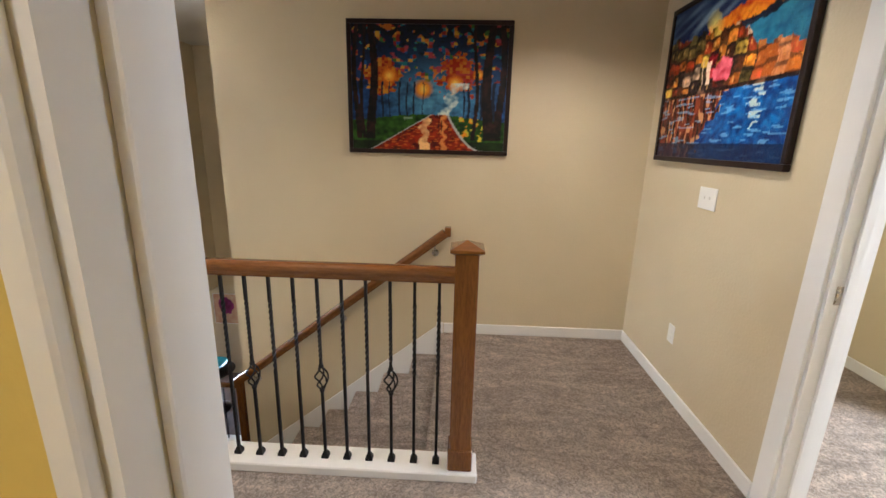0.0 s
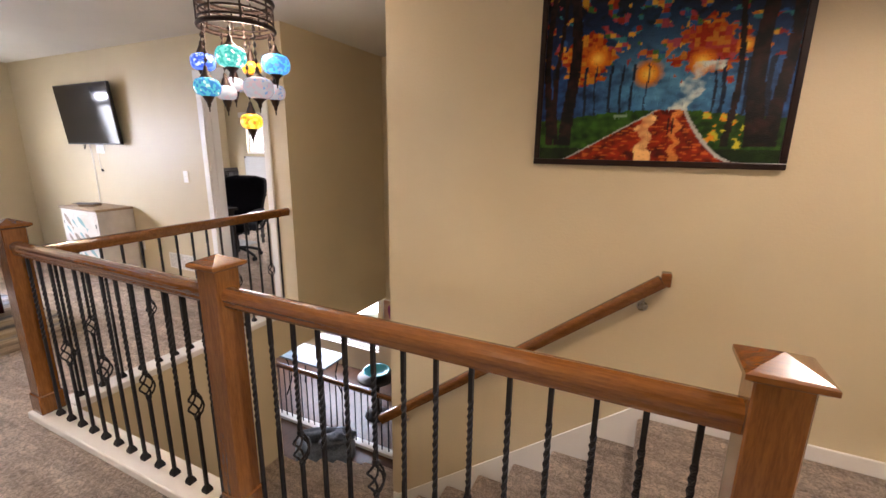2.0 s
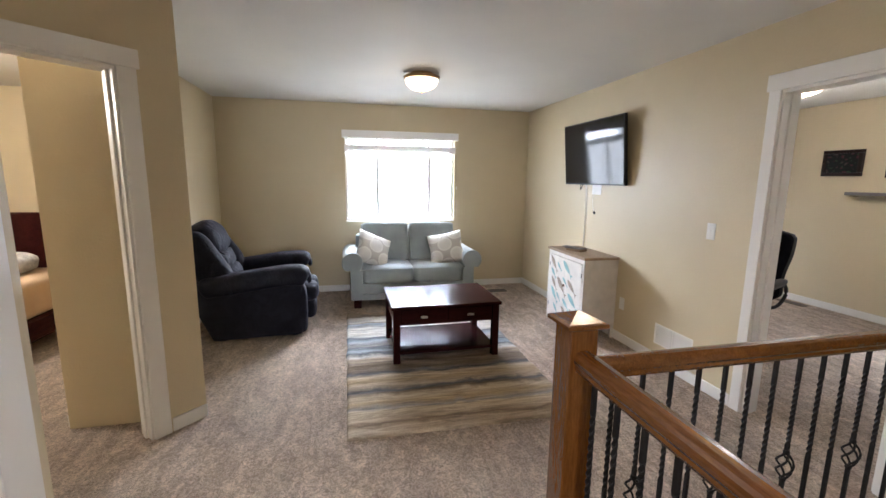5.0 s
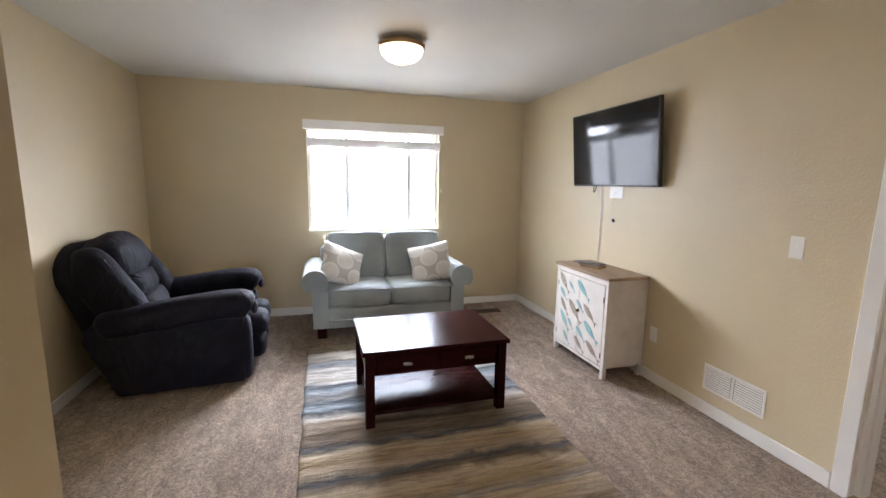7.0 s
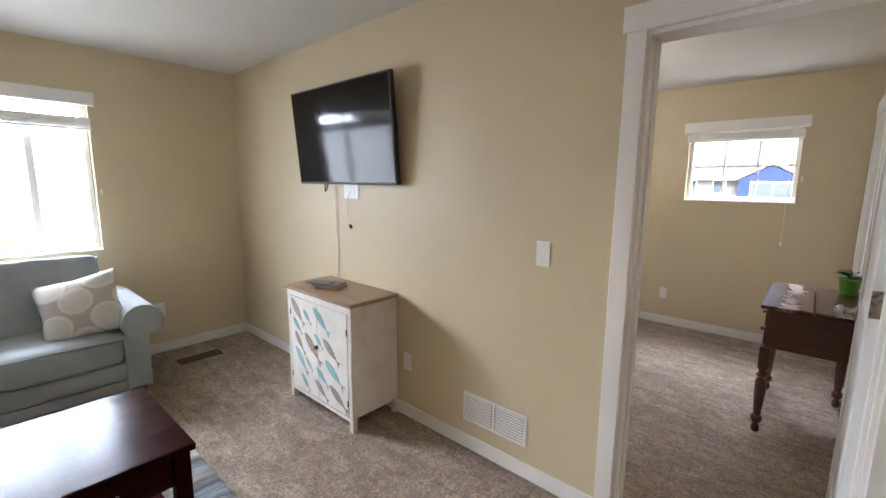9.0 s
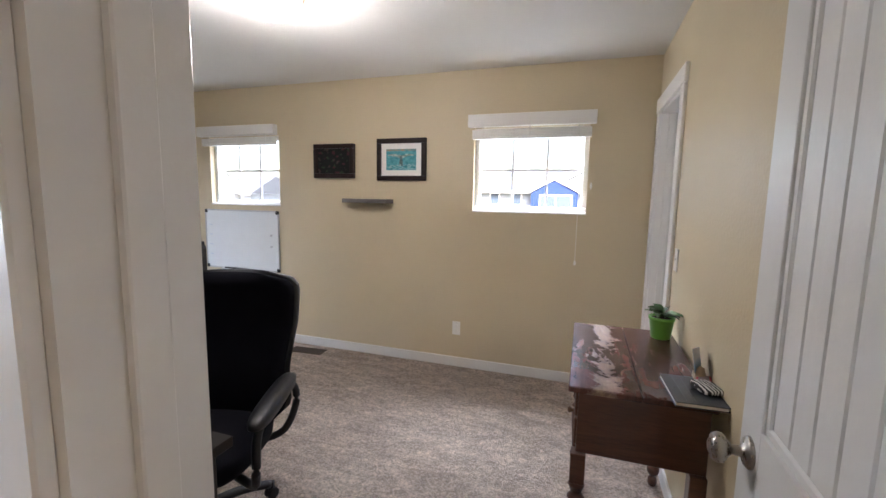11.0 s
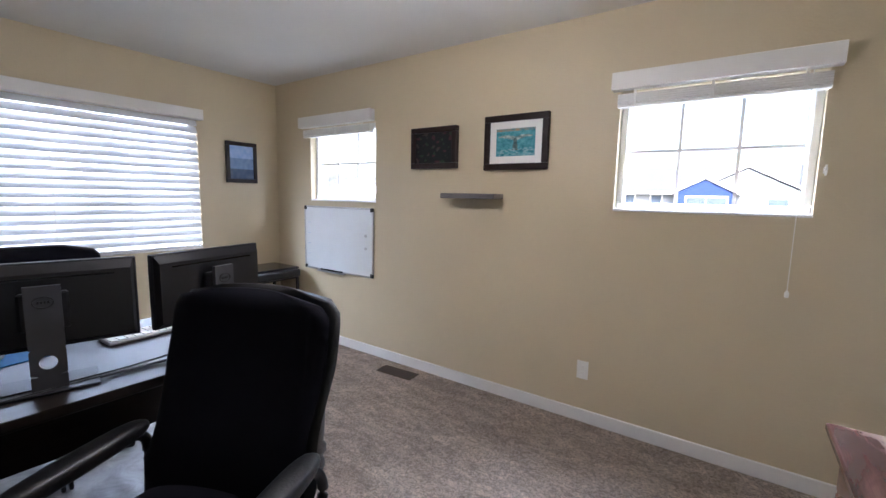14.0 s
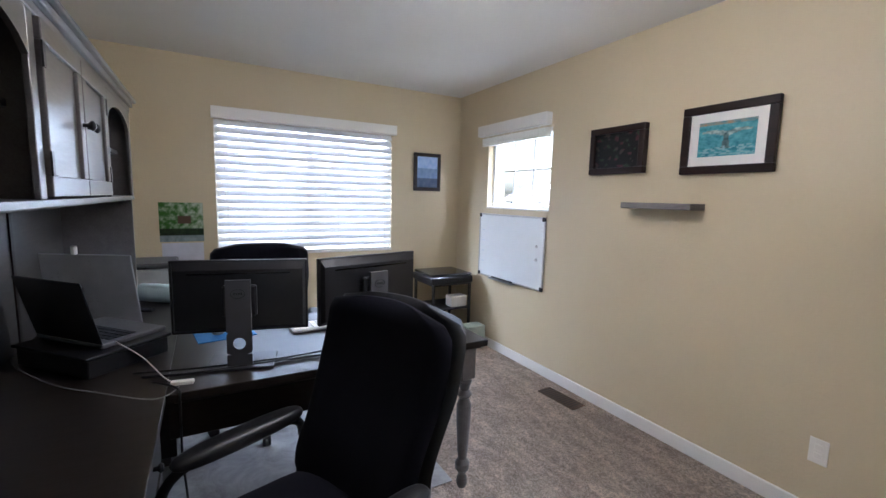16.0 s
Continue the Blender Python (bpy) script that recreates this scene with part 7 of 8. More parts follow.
def potted_plant():
    ob = thing("potted_plant", "small leafy plant in a green pot", "plant", pose(-3.115, 5.33, 0.80))
    part("pot", lathe(bmesh.new(), [(0.040, 0), (0.043, 0.004), (0.054, 0.088), (0.058, 0.092), (0.058, 0.104), (0.052, 0.104), (0.050, 0.092), (0.046, 0.088)], n=24), plain("lime_green_plastic", (0.16, 0.42, 0.06), 0.35, 0, 60, 0.03, 0.08), ob, "lime green pot", True)
    part("soil", lathe(bmesh.new(), [(0.049, 0.082), (0.047, 0.094)], n=20), plain("dark_soil", (0.03, 0.02, 0.015), 0.95, 0, 80, 0.6), ob)
    leafm = plain("plant_leaf_green", (0.055, 0.13, 0.04), 0.45, 0, 60, 0.1, 0.35)
    palem = plain("pale_leaf_green", (0.22, 0.33, 0.17), 0.45, 0, 60, 0.1, 0.2)
    rng = random.Random(8)
    for i in range(17):
        bm = bmesh.new()
        L, W = rng.uniform(0.055, 0.09), rng.uniform(0.018, 0.028)
        n = 6
        rows = []
        for k in range(n + 1):
            s = k / n
            wv = W * math.sin(math.pi * (0.08 + 0.92 * s)) ** 0.7
            z = 0.05 * s - 0.055 * s * s
            rows.append([bm.verts.new((-wv, L * s, z + 0.006)), bm.verts.new((0, L * s, z)), bm.verts.new((wv, L * s, z + 0.006))])
        for a, b in zip(rows, rows[1:]):
            for j in range(2):
                bm.faces.new((a[j], a[j + 1], b[j + 1], b[j]))
        bm.transform(Matrix.Translation((0, 0, 0.095 + rng.uniform(0, 0.03))) @ Matrix.Rotation(i * 2.4 + rng.uniform(-0.3, 0.3), 4, "Z") @ pose(0, 0.012, 0, rng.uniform(0, 45), rng.uniform(-20, 20), 0))
        part("leaf", bm, leafm if i % 3 else palem, ob, smooth=True)


potted_plant()
nb = thing("notebook", "large black folder lying on the writing table", "folder", pose(-3.10, 4.71, 0.801, 0, 0, 3))
part("cover", boxed(-0.09, 0.065, -0.115, 0.115, 0.0, 0.003, 0.001), plain("slate_notebook_cover", (0.028, 0.034, 0.045), 0.3), nb)
part("cover", boxed(-0.09, 0.065, -0.115, 0.115, 0.013, 0.016, 0.001), bpy.data.materials["slate_notebook_cover"], nb)
part("pages", boxed(-0.087, 0.060, -0.112, 0.112, 0.003, 0.013), PLASTIC, nb)
for x in (-0.055, -0.028):
    part("cover_crease", boxed(x, x + 0.002, -0.10, 0.11, 0.016, 0.0165), plain("grey_crease_ink", (0.12, 0.13, 0.15), 0.5), nb)


def zebra_pouch():
    ob = thing("zebra_pouch", "small black and white striped pouch on the folder", "pouch", pose(-3.068, 4.715, 0.8175, 0, 0, 20))
    m, t, p = material("zebra_stripe_cloth")
    wv = t.nodes.new("ShaderNodeTexWave")
    wv.inputs["Scale"].default_value, wv.inputs["Distortion"].default_value, wv.inputs["Detail Scale"].default_value = 26, 5.0, 1.4
    t.links.new(coords(t), wv.inputs["Vector"])
    t.links.new(ramp(t, wv.outputs["Fac"], [(0.46, (0.012, 0.012, 0.014)), (0.54, (0.66, 0.66, 0.64))]), p.inputs["Base Color"])
    p.inputs["Roughness"].default_value = 0.6
    soft("pouch_body", (0.075, 0.10, 0.022), (0, 0, 0.011), m, ob, 4, wrinkle=0.06, cuts=6)


zebra_pouch()
rc = thing("red_card_case", "small red-edged card case beside the striped pouch", "card case", pose(-3.058, 4.80, 0.8175, 0, 0, -12))
part("case", boxed(-0.024, 0.024, -0.032, 0.032, 0, 0.010, 0.003, 2), plain("crimson_plastic", (0.42, 0.012, 0.030), 0.3), rc)
part("window_panel", boxed(-0.017, 0.017, -0.024, 0.024, 0.0095, 0.0115), plain("dusky_card", (0.16, 0.12, 0.12), 0.4), rc)


def card_stand():
    ob = thing("postcard_holder", "landscape postcard held in a rough tan stone", "card holder", pose(-3.066, 4.832, 0.80, 0, 0, 62))
    stone = plain("rough_tan_stone", (0.44, 0.33, 0.22), 0.85, 0, 40, 0.5, 0.25)
    bm = bmesh.new()
    bmesh.ops.create_icosphere(bm, subdivisions=3, radius=1)
    for v in bm.verts:
        k = 1 + 0.22 * noise.noise(v.co * 1.7) + 0.10 * noise.noise(v.co * 4.5)
        v.co = Vector((v.co.x * 0.030 * k, v.co.y * 0.020 * k, max(0.0, 0.026 + v.co.z * 0.030 * k)))
    part("stone", bm, stone, ob)
    tint, t, p = material("landscape_card_print")
    sep = t.nodes.new("ShaderNodeSeparateXYZ")
    t.links.new(coords(t), sep.inputs[0])
    h = math_node(t, "ADD", sep.outputs[2], math_node(t, "MULTIPLY", noise_tex(t, coords(t), 25, 3), 0.012))
    t.links.new(ramp(t, math_node(t, "MULTIPLY", h, 7.0), [(0.30, (0.22, 0.33, 0.14)), (0.40, (0.10, 0.22, 0.33)), (0.50, (0.25, 0.38, 0.55)), (0.62, (0.62, 0.66, 0.72))]), p.inputs["Base Color"])
    p.inputs["Roughness"].default_value = 0.35
    bm = boxed(-0.040, 0.040, -0.0008, 0.0008, 0.0, 0.085)
    bm.transform(pose(0.004, 0.004, 0.034, -12, 8, 0))
    part("card", bm, tint, ob, "printed card of a lake and hills")


card_stand()


# ---------- things on the office walls ----------
def blue_photo(u, v):
    # Tones are lifted: the reflection on the picture glass is painted into the print.
    j = nz2(u, v, 7) * 0.5
    if v > 0.62:
        return blend((0.34, 0.50, 0.76), (0.58, 0.68, 0.86), 0.5 + j)
    ridge = 0.5 + 0.08 * nz2(u, 0, 6)
    return blend((0.20, 0.30, 0.52), (0.38, 0.48, 0.66), 0.5 + j) if v > 0.3 or v > ridge else blend((0.08, 0.13, 0.24), (0.20, 0.24, 0.32), 0.5 + j)


def shadow_box(u, v):
    j = nz2(u, v, 9)
    if j > 0.28:
        return [(0.10, 0.08, 0.07), (0.12, 0.04, 0.05), (0.05, 0.09, 0.05)][int((u * 7 + v * 5)) % 3]
    return (0.012, 0.013, 0.015)


def teal_bird(u, v):
    """A pale tail fluke over teal waves under a blue-green sky."""
    j = nz2(u, v, 8) * 0.5 + nz2(u, v, 22, 3) * 0.4
    c = blend((0.05, 0.26, 0.31), (0.22, 0.52, 0.56), 0.45 + j + (v - 0.5) * 0.3)
    a = abs(u - 0.5)
    fluke = 0.62 + 0.55 * a - 0.75 * a * a
    if a < 0.44 and abs(v - fluke) < 0.075 * (1.15 - a * 2.0) + j * 0.03:
        c = blend((0.16, 0.24, 0.24), (0.55, 0.62, 0.58), 0.45 + j * 1.6)
    if a < 0.035 + 0.10 * max(0, 0.62 - v) and 0.22 < v < 0.66:
        c = blend((0.05, 0.10, 0.11), (0.24, 0.34, 0.33), 0.4 + j)
    if v < 0.30 and nz2(u * 0.7, v * 2.0, 14, 8) > 0.05:
        c = blend(c, (0.42, 0.58, 0.60), 0.7)
    if v > 0.90:
        c = blend(c, (0.48, 0.30, 0.18), 0.5 + j)
    return c


def garden_photo(u, v):
    j = nz2(u, v, 9) * 0.6 + nz2(u, v, 22, 2) * 0.4
    if v < 0.16:
        return blend((0.24, 0.30, 0.30), (0.40, 0.45, 0.45), 0.5 + j)
    if v < 0.34:
        return blend((0.012, 0.03, 0.012), (0.05, 0.09, 0.03), 0.5 + j)
    if 0.40 < u < 0.72 and 0.46 < v < 0.66:
        return (0.16, 0.10, 0.07)
    return blend((0.07, 0.20, 0.03), (0.55, 0.60, 0.50), 0.35 + j * 1.5 + 0.5 * (u - 0.5))


framed("picture_frame", "small dark framed mountain photo in blue", 0.30, 0.375, pose(-7.634, 5.98, 1.485, 0, 0, 90), canvas(0.23, 0.305, 34, 44, blue_photo), 0.036, 0.025)
framed("picture_frame", "dark shadow-box frame with small dark items", 0.41, 0.30, pose(-5.85, 6.512, 1.60), canvas(0.334, 0.224, 46, 30, shadow_box), 0.04, 0.045)
framed("picture_frame", "dark framed teal bird print with a white mount", 0.455, 0.355, pose(-5.22, 6.512, 1.58), canvas(0.277, 0.177, 56, 36, teal_bird), 0.042, 0.03, None, 0.047)
gp = thing("photo_print", "unframed garden photo print taped to the wall", "picture", pose(-7.634, 3.85, 1.03, 0, 0, 90))
cv = canvas(0.295, 0.305, 40, 40, garden_photo)
cv.transform(Matrix.Translation((0, -0.003, 0)))
part("print", cv, CANVAS, gp)
part("backing_card", boxed(0, 0.295, -0.0018, -0.0005, 0.0, 0.305), PLASTIC, gp)
wp = thing("paper_sheet", "blank pale sheet hanging below the garden print", "paper", pose(-7.634, 3.86, 0.76, 0, 0, 90))
part("sheet", boxed(0, 0.28, -0.003, -0.0005, 0, 0.26), plain("pale_lilac_paper", (0.62, 0.62, 0.68), 0.7), wp)


def whiteboard():
    ob = thing("whiteboard", "small whiteboard with black corners and a marker tray", "whiteboard", pose(-7.19, 6.512, 0.685))
    w, h = 0.915, 0.60
    board = plain("whiteboard_enamel", (0.72, 0.74, 0.74), 0.12, 0, 30, 0.0, 0.02)
    part("board", boxed(0.012, w - 0.012, -0.014, -0.001, 0.012, h - 0.012), board, ob)
    alu = plain("aluminium_trim", (0.5, 0.5, 0.5), 0.35, 0.9)
    for q in ((0.03, w - 0.03, 0, 0.014), (0.03, w - 0.03, h - 0.014, h), (0, 0.014, 0.03, h - 0.03), (w - 0.014, w, 0.03, h - 0.03)):
        part("edge_trim", boxed(q[0], q[1], -0.018, -0.001, q[2], q[3], 0.003), alu, ob)
    for x in (0, w - 0.036):
        for z in (0, h - 0.036):
            part("corner_cap", boxed(x, x + 0.036, -0.021, -0.0005, z, z + 0.036, 0.006), BLACKPL, ob, "black plastic corner cap")
    part("marker_tray", boxed(0.22, 0.58, -0.055, -0.018, -0.006, 0.004, 0.002), alu, ob)
    for x, c in ((0.26, BLACKPL), (0.36, SCREEN), (0.46, BLACKPL)):
        part("marker", rod(bmesh.new(), (x, -0.038, 0.013), (x + 0.09, -0.036, 0.013), 0.008, 10), c, ob)
    for z in (0.14, 0.24, 0.34, 0.44):
        part("faint_note", boxed(0.05, 0.05 + 0.04, -0.0146, -0.0141, z, z + 0.006), plain("faded_marker_ink", (0.45, 0.52, 0.62), 0.5), ob)
    for z in (0.25, 0.36):
        part("magnet", lathe(bmesh.new(), [(0.012, 0), (0.012, 0.007)], Matrix.Translation((w - 0.09, -0.014, z)) @ pose(0, 0, 0, 90, 0, 0), 14), alu, ob)


whiteboard()
sh = thing("floating_shelf", "empty weathered grey floating shelf", "shelf", pose(-5.50, 6.512, 1.385))
part("board", boxed(0, 0.43, -0.14, -0.001, 0, 0.036, 0.004), wood("grey_weathered_wood", (0.10, 0.09, 0.085), (0.21, 0.19, 0.18), 0.6, (1, 9, 9), 0.0), sh)


def scanner_stand():
    ob = thing("printer_stand", "low black metal stand with a shelf in the corner", "stand", pose(-7.38, 6.20, 0))
    for x in (-0.19, 0.19):
        for y in (-0.20, 0.20):
            part("leg", boxed(x - 0.012, x + 0.012, y - 0.012, y + 0.012, 0, 0.60, 0.002), BLACKPL, ob)
    for z in (0.15, 0.36, 0.60):
        part("shelf", boxed(-0.20, 0.20, -0.21, 0.21, z - 0.012, z, 0.002), BLACKPL, ob)


scanner_stand()
pt = thing("flatbed_printer", "black flat printer on the metal stand", "printer", pose(-7.38, 6.20, 0.601))
part("body", boxed(-0.21, 0.21, -0.23, 0.23, 0, 0.075, 0.018, 3), BLACKPL, pt)
part("lid", boxed(-0.20, 0.20, -0.22, 0.22, 0.077, 0.10, 0.012, 2), plain("glossy_black_plastic", (0.01, 0.01, 0.011), 0.15), pt)
pb = thing("paper_box", "pale green paper box on the floor by the stand", "box", pose(-7.05, 6.36, 0))
part("carton", boxed(-0.07, 0.07, -0.1, 0.1, 0, 0.22, 0.004), plain("pale_green_card", (0.42, 0.48, 0.40), 0.7), pb)
wr = thing("router", "white router on the lower shelf of the stand", "router", pose(-7.27, 6.30, 0.361))
part("case", boxed(-0.06, 0.06, -0.09, 0.09, 0, 0.11, 0.012, 2), PLASTIC, wr)
mt = thing("chair_mat", "clear scratched plastic chair mat on the carpet", "chair mat", pose(-6.5, 4.45, 0.004))
mm, t_, p_ = material("scratched_clear_plastic")
t_.links.new(ramp(t_, noise_tex(t_, coords(t_), 5, 6, 0.7, 1.0), [(0.35, (0.20, 0.195, 0.19)), (0.65, (0.42, 0.41, 0.40))]), p_.inputs["Base Color"])
p_.inputs["Roughness"].default_value = 0.28
part("sheet", boxed(-0.55, 1.05, -0.55, 0.75, 0, 0.004, 0.001), mm, mt)

# ---------- the lower storey, seen through the stairwell ----------
def lower_railing():
    ob = thing("lower_railing", "lower stair railing with dark balusters and a glossy rail", "railing")
    y, z = 4.86, LOW
    part("handrail", rail_bar(bmesh.new(), (-5.2, y, z + 0.86), (-2.80, y, z + 0.86)), OAK, ob)
    part("end_post", boxed(-2.80, -2.71, y - 0.045, y + 0.045, z, z + 1.0, 0.004), OAKV, ob)
    part("bottom_rail", boxed(-5.2, -2.80, y - 0.06, y + 0.06, z, z + 0.05, 0.004), WHITE, ob)
    for i in range(21):
        x = -5.12 + i * 0.1114
        bar = new("baluster", PLAIN_BAR)
        bar.location, bar.parent = (x, y, z + 0.02), ob


lower_railing()


def side_table(m, label, top, w, d):
    ob = thing("side_table", label, "table", m, "tables by the lower window")
    part("tabletop", boxed(-w / 2, w / 2, -d / 2, d / 2, 0.72, 0.75, 0.006, 2), top, ob)
    for sx in (-1, 1):
        bm = tube(bmesh.new(), smooth_path([(sx * w * 0.42, -d * 0.4, 0), (sx * w * 0.34, -d * 0.3, 0.35), (sx * w * 0.40, -d * 0.38, 0.72)], 5), 0.012, 8)
        part("leg", bm, IRON, ob, smooth=True)
        bm = tube(bmesh.new(), smooth_path([(sx * w * 0.42, d * 0.4, 0), (sx * w * 0.34, d * 0.3, 0.35), (sx * w * 0.40, d * 0.38, 0.72)], 5), 0.012, 8)
        part("leg", bm, IRON, ob, smooth=True)
    return ob


side_table(pose(-4.85, 5.55, LOW), "pale stone-topped table with curved iron legs", plain("pale_stone", (0.22, 0.32, 0.40), 0.35), 1.0, 0.55)
rt = thing("round_table", "dark round side table with a turned base", "table", pose(-3.55, 5.55, LOW))
part("tabletop", lathe(bmesh.new(), [(0.28, 0.66), (0.30, 0.675), (0.30, 0.69), (0.28, 0.70)], n=28), DESKWOOD, rt, smooth=True)
part("pedestal", lathe(bmesh.new(), [(0.20, 0), (0.19, 0.03), (0.05, 0.08), (0.04, 0.35), (0.06, 0.6), (0.10, 0.66)], n=18), DESKWOOD, rt, smooth=True)
bw_ = thing("bowl", "wide glossy turquoise bowl on the round table", "bowl", pose(-3.55, 5.55, LOW + 0.70))
part("bowl_body", lathe(bmesh.new(), [(0.09, 0), (0.10, 0.01), (0.20, 0.09), (0.215, 0.10), (0.19, 0.092), (0.09, 0.02)], n=28), plain("turquoise_glaze", (0.04, 0.42, 0.50), 0.12), bw_, smooth=True)
ac = thing("floor_cushion", "rumpled blue-grey quilted floor cushion downstairs", "cushion", pose(-3.62, 4.43, LOW, 0, 0, 35))
QUILT = fabric("blue_grey_quilted_cloth", (0.05, 0.065, 0.09), (0.22, 0.27, 0.33), 60)
soft("cushion_base", (0.74, 0.46, 0.20), (0, 0, 0.10), QUILT, ac, 4, wrinkle=0.10)
soft("bolster", (0.72, 0.18, 0.22), (0, 0.18, 0.22), QUILT, ac, 2.8, (0, 6, 4), 0, 0.25, 3)
soft("bolster", (0.20, 0.44, 0.22), (-0.30, 0.0, 0.20), QUILT, ac, 2.8, (0, 0, 6), 0, 0.25, 5)
soft("rumpled_fold", (0.42, 0.24, 0.18), (0.12, 0.03, 0.24), QUILT, ac, 2.6, (10, 12, 35), 0, 0.35, 8)


def bloom(u, v):
    j = nz2(u, v, 7) * 0.5
    d = math.hypot(u - 0.5, (v - 0.62) * 1.1)
    if d < 0.32 + j * 0.15:
        return blend((0.16, 0.01, 0.09), (0.40, 0.06, 0.24), d * 2.2 + j)
    return blend((0.62, 0.36, 0.26), (0.70, 0.55, 0.40), 0.5 + j)


framed("painting", "unframed purple flower canvas on the lower wall", 0.44, 0.56, pose(-4.09, 6.6, -1.72), canvas(0.424, 0.544, 40, 50, bloom), 0.01, 0.025, PLASTIC)


def metal_sun():
    ob = thing("metal_wall_art", "dark metal wall sculpture of discs and spikes", "wall art", pose(-2.43, 4.80, 0.45))
    for x, z, r in ((-0.12, 0.06, 0.064), (-0.12, -0.13, 0.064), (0.10, 0.02, 0.07), (0.20, -0.16, 0.05), (0.02, 0.20, 0.05)):
        part("disc", lathe(bmesh.new(), [(r * 0.4, 0.012), (r * 0.9, 0.02), (r, 0.03), (r * 0.8, 0.042), (r * 0.3, 0.05)], Matrix.Translation((x, 0, z)) @ pose(0, 0, 0, 90, 0, 0), 20), BRONZE, ob, smooth=True)
    for x0, z0, x1, z1 in ((0.05, -0.04, -0.24, -0.02), (0.05, -0.06, -0.20, -0.24), (0.05, -0.02, -0.10, 0.26), (0.08, 0.0, 0.28, 0.1), (0.08, -0.05, 0.26, -0.28)):
        part("spike", rod(bmesh.new(), (x0, -0.022, z0), (x1, -0.015, z1), 0.014, 8, 0.002), BRONZE, ob)


metal_sun()


# ---------- the bedroom behind the angled wall ----------
def bed():
    ob = thing("bed", "made bed with a tan cover and a dark headboard", "bed", pose(-5.55, -2.55, 0, 0, 0, 90))
    tan = fabric("tan_bedspread", (0.42, 0.28, 0.16), (0.55, 0.38, 0.23))
    part("bed_frame", boxed(-0.78, 0.78, -1.0, 1.0, 0.10, 0.30, 0.02), ESPRESSO, ob)
    soft("mattress", (1.56, 2.02, 0.36), (0, 0, 0.46), tan, ob, 9, wrinkle=0.01)
    part("headboard", boxed(-0.82, 0.82, 1.0, 1.06, 0.1, 1.15, 0.015), ESPRESSO, ob)
    for sx in (-1, 1):
        for y in (-0.95, 0.95):
            part("leg", boxed(sx * 0.74 - 0.03, sx * 0.74 + 0.03, y - 0.03, y + 0.03, 0, 0.1), ESPRESSO, ob)


bed()
pw = thing("bed_pillow", "grey and black striped bed pillow", "pillow", pose(-6.15, -2.2, 0.73, 0, 0, 90), "bed pillows")
soft("cover", (0.6, 0.4, 0.2), (0, 0, 0), fabric("grey_black_ticking", (0.05, 0.05, 0.055), (0.5, 0.5, 0.5), 25), pw, 3)
copy_thing(pw, pose(-6.15, -2.9, 0.73, 0, 0, 90))


# ---------- outdoors ----------
GRASS = plain("dry_grass", (0.16, 0.15, 0.08), 0.95, 0, 8, 0.3, 0.35)
link_mesh("ground", boxed(-1200, 1200, -1200, 1200, -3.4, -3.1), GRASS, label="dry grass ground around the houses", kind="structure")
SIDING = plain("pale_grey_siding", (0.26, 0.27, 0.28), 0.7, 0, 3, 0.05, 0.05)
BLUESIDE = plain("blue_siding", (0.012, 0.040, 0.17), 0.6, 0, 3, 0.05, 0.08)
SHINGLE = plain("grey_shingle_roof", (0.10, 0.105, 0.115), 0.9, 0, 4, 0.3, 0.2)
PANE = plain("dark_house_window", (0.10, 0.13, 0.17), 0.08)


def gable(bm, x0, x1, y, z0, z1, depth):
    """A triangular prism whose ridge runs along y."""
    f = [bm.verts.new((x, y, z)) for x, z in ((x0, z0), (x1, z0), ((x0 + x1) / 2, z1))]
    b = [bm.verts.new((v.co.x, y + depth, v.co.z)) for v in f]
    bm.faces.new(f)
    bm.faces.new(b[::-1])
    for i in range(3):
        bm.faces.new((f[i], f[(i + 1) % 3], b[(i + 1) % 3], b[i]))


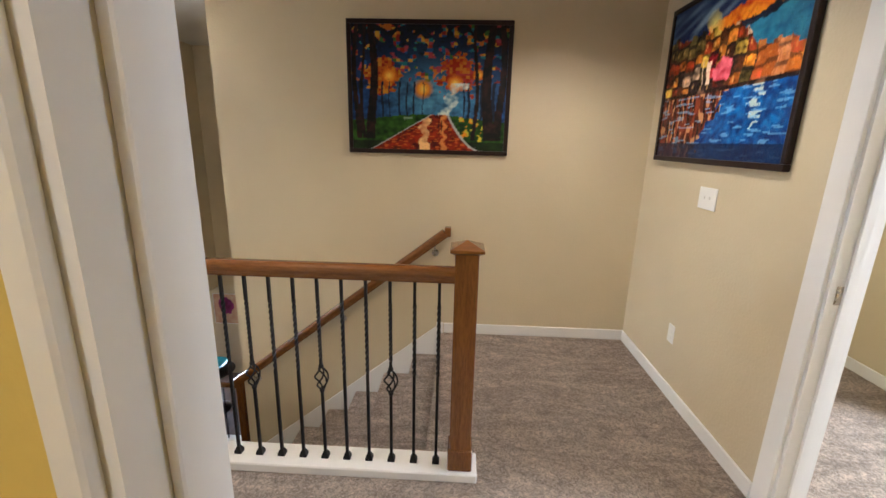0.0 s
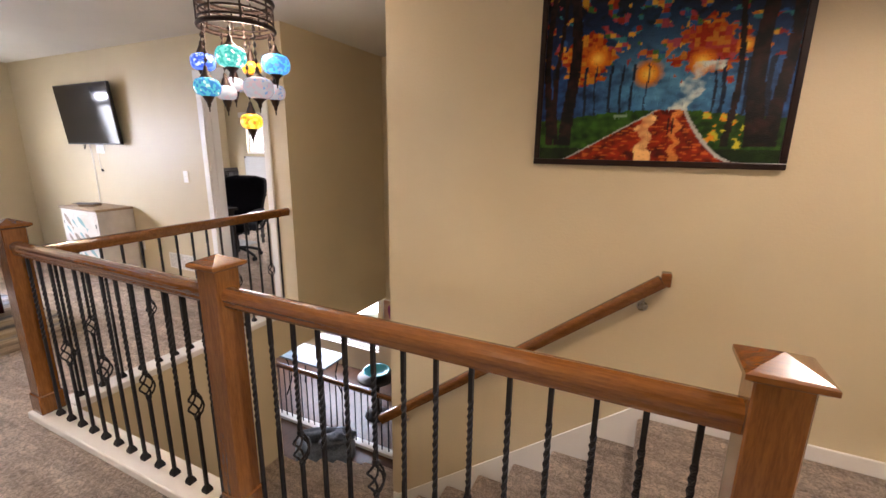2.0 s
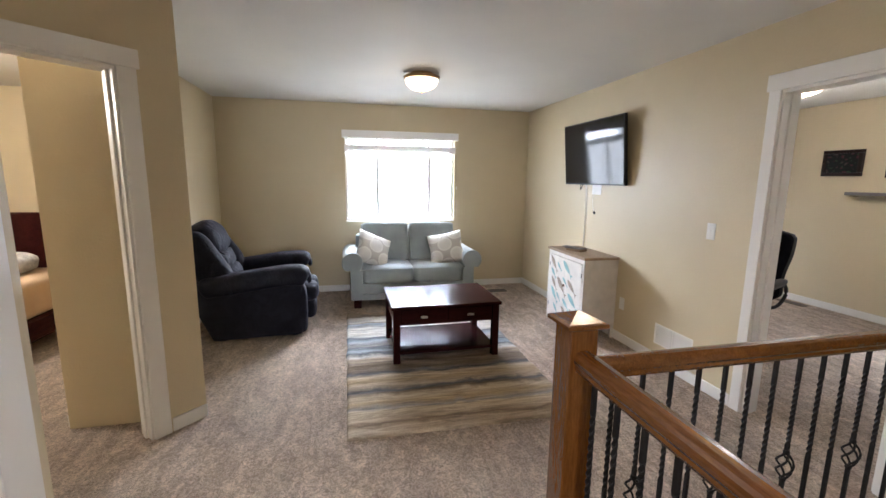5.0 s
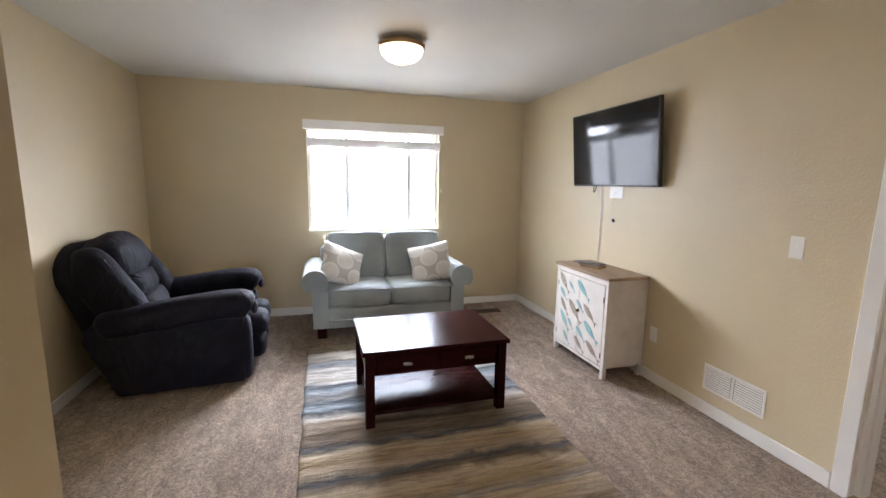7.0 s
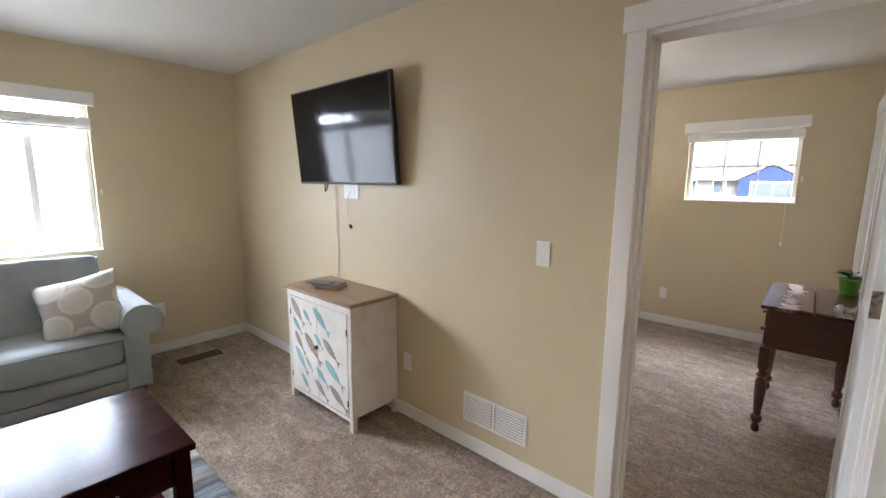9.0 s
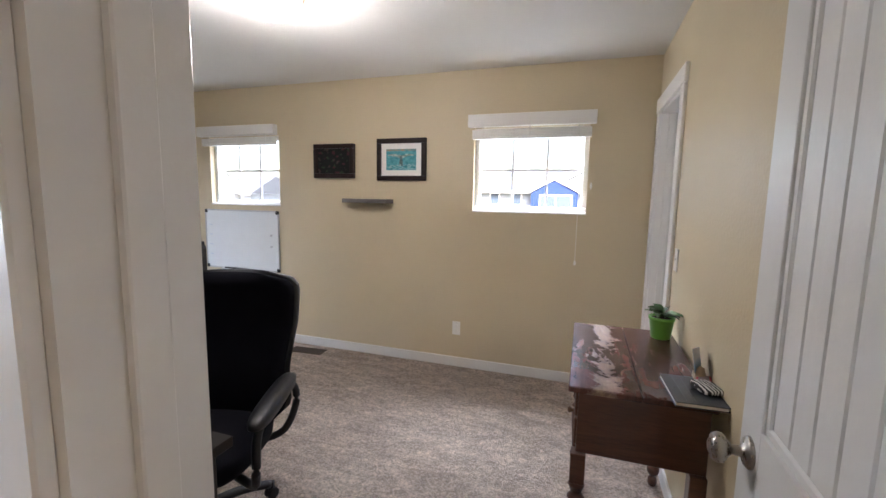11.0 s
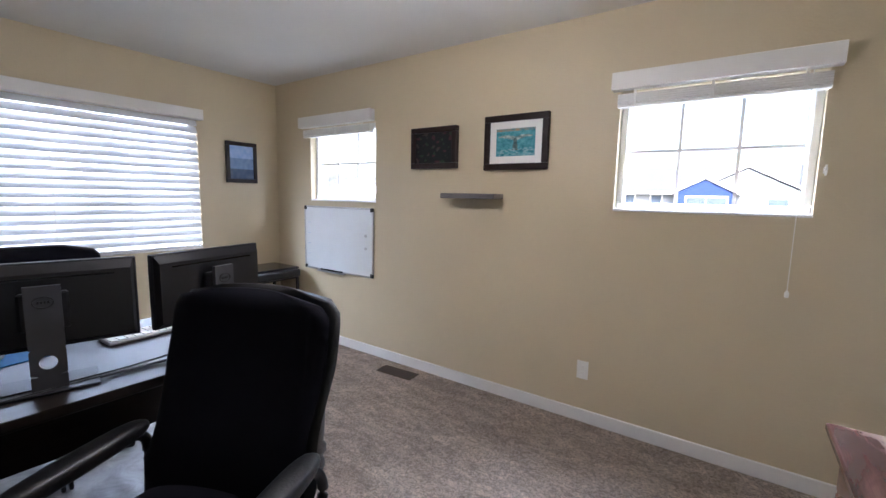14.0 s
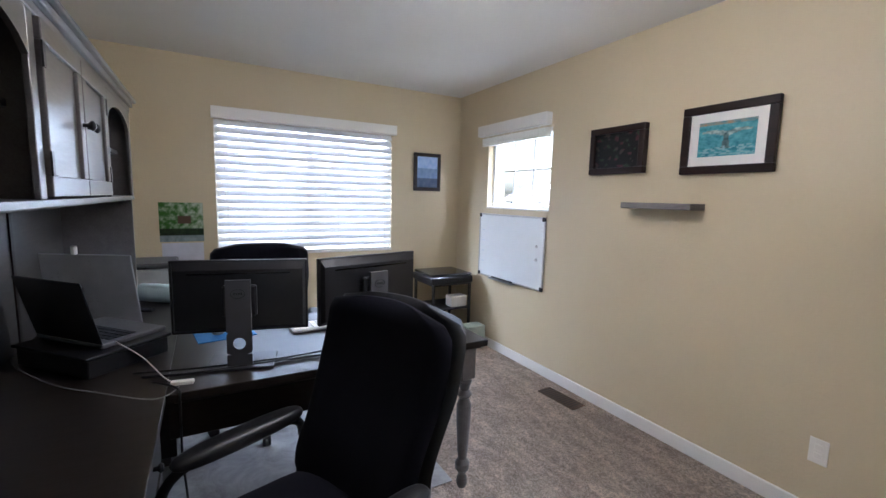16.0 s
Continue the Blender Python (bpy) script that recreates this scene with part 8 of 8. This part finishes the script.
def house(m, accent, label):
    """A two-storey house with a long roof, a cross gable and a small coloured gable. Front at y = 0, facing -y."""
    ob = thing("house", label, "house", m, "houses across the street")
    part("wall", boxed(-7.5, 7.5, 0.3, 9, 0, 5.3), SIDING, ob)
    bm = bmesh.new()
    f = [bm.verts.new(p) for p in ((-8, -0.2, 5.2), (8, -0.2, 5.2), (8, 4.6, 7.6), (-8, 4.6, 7.6))]
    b = [bm.verts.new(p) for p in ((-8, 9.4, 5.2), (8, 9.4, 5.2))]
    bm.faces.new(f)
    bm.faces.new((f[3], f[2], b[1], b[0]))
    bm.faces.new((f[0], f[3], b[0]))
    bm.faces.new((f[1], b[1], f[2]))
    bm.faces.new((f[0], b[0], b[1], f[1]))
    part("roof", bm, SHINGLE, ob, "grey shingle roof")
    w = part("gable_wall", boxed(-0.8, 6.0, -0.9, 0.3, 0, 5.2), SIDING, ob)
    bm = bmesh.new()
    gable(bm, -0.8, 6.0, -0.9, 5.2, 7.0, 3)
    part("gable_front", bm, SIDING, w)
    a = part("accent_wall", boxed(-2.2, 2.0, -1.5, 0.3, 0, 5.0), BLUESIDE if accent else SIDING, ob, "blue front gable" if accent else "")
    bm = bmesh.new()
    gable(bm, -2.2, 2.0, -1.5, 5.0, 6.15, 3)
    part("gable_front", bm, BLUESIDE if accent else SIDING, a)
    for x0, x1, y, z0, z1 in ((-2.5, 2.3, -1.65, 5.0, 6.25), (-1.2, 6.4, -1.05, 5.2, 7.15)):
        for s in (0, 1):
            xa, xb = (x0, (x0 + x1) / 2) if s == 0 else (x1, (x0 + x1) / 2)
            bm = bmesh.new()
            q = [(xa, z0 - 0.05), (xb, z1 - 0.02), (xb, z1 + 0.22), (xa, z0 + 0.2)]
            fr = [bm.verts.new((x, y, z)) for x, z in q]
            bk = [bm.verts.new((x, y + 3.2, z)) for x, z in q]
            bm.faces.new(fr)
            bm.faces.new(bk[::-1])
            for i in range(4):
                bm.faces.new((fr[i], fr[(i + 1) % 4], bk[(i + 1) % 4], bk[i]))
            part("fascia_board", bm, WHITE, ob)
    part("fascia_board", boxed(-8, 8, -0.3, -0.2, 5.0, 5.25), WHITE, ob)
    for x0, x1, y, z0, z1 in ((-1.3, 0.0, -1.5, 3.5, 4.75), (0.1, 1.4, -1.5, 3.5, 4.75), (4.0, 5.2, -0.9, 3.9, 4.7), (-6.4, -5.6, 0.3, 3.9, 4.9), (-4.2, -3.4, 0.3, 3.9, 4.9), (-6.0, -4.2, 0.3, 1.0, 2.4)):
        wn_ = part("window", boxed(x0 - 0.12, x1 + 0.12, y - 0.05, y, z0 - 0.12, z1 + 0.12), WHITE, ob)
        part("pane", boxed(x0, x1, y - 0.065, y - 0.045, z0, z1), PANE, wn_)
    return ob


HZ = -3.1
h1_ = house(pose(-6.1, 45, HZ + 0.1), True, "pale grey two-storey house with a blue gable")
tagged(copy_thing(h1_, pose(11, 47, HZ + 0.1)), "grey two-storey house along the street")
h2_ = house(pose(-52, 47, HZ - 0.6), False, "pale two-storey house with a grey roof")
tagged(copy_thing(h2_, pose(-26, 62, HZ - 1.6)), "distant pale house with a grey roof")
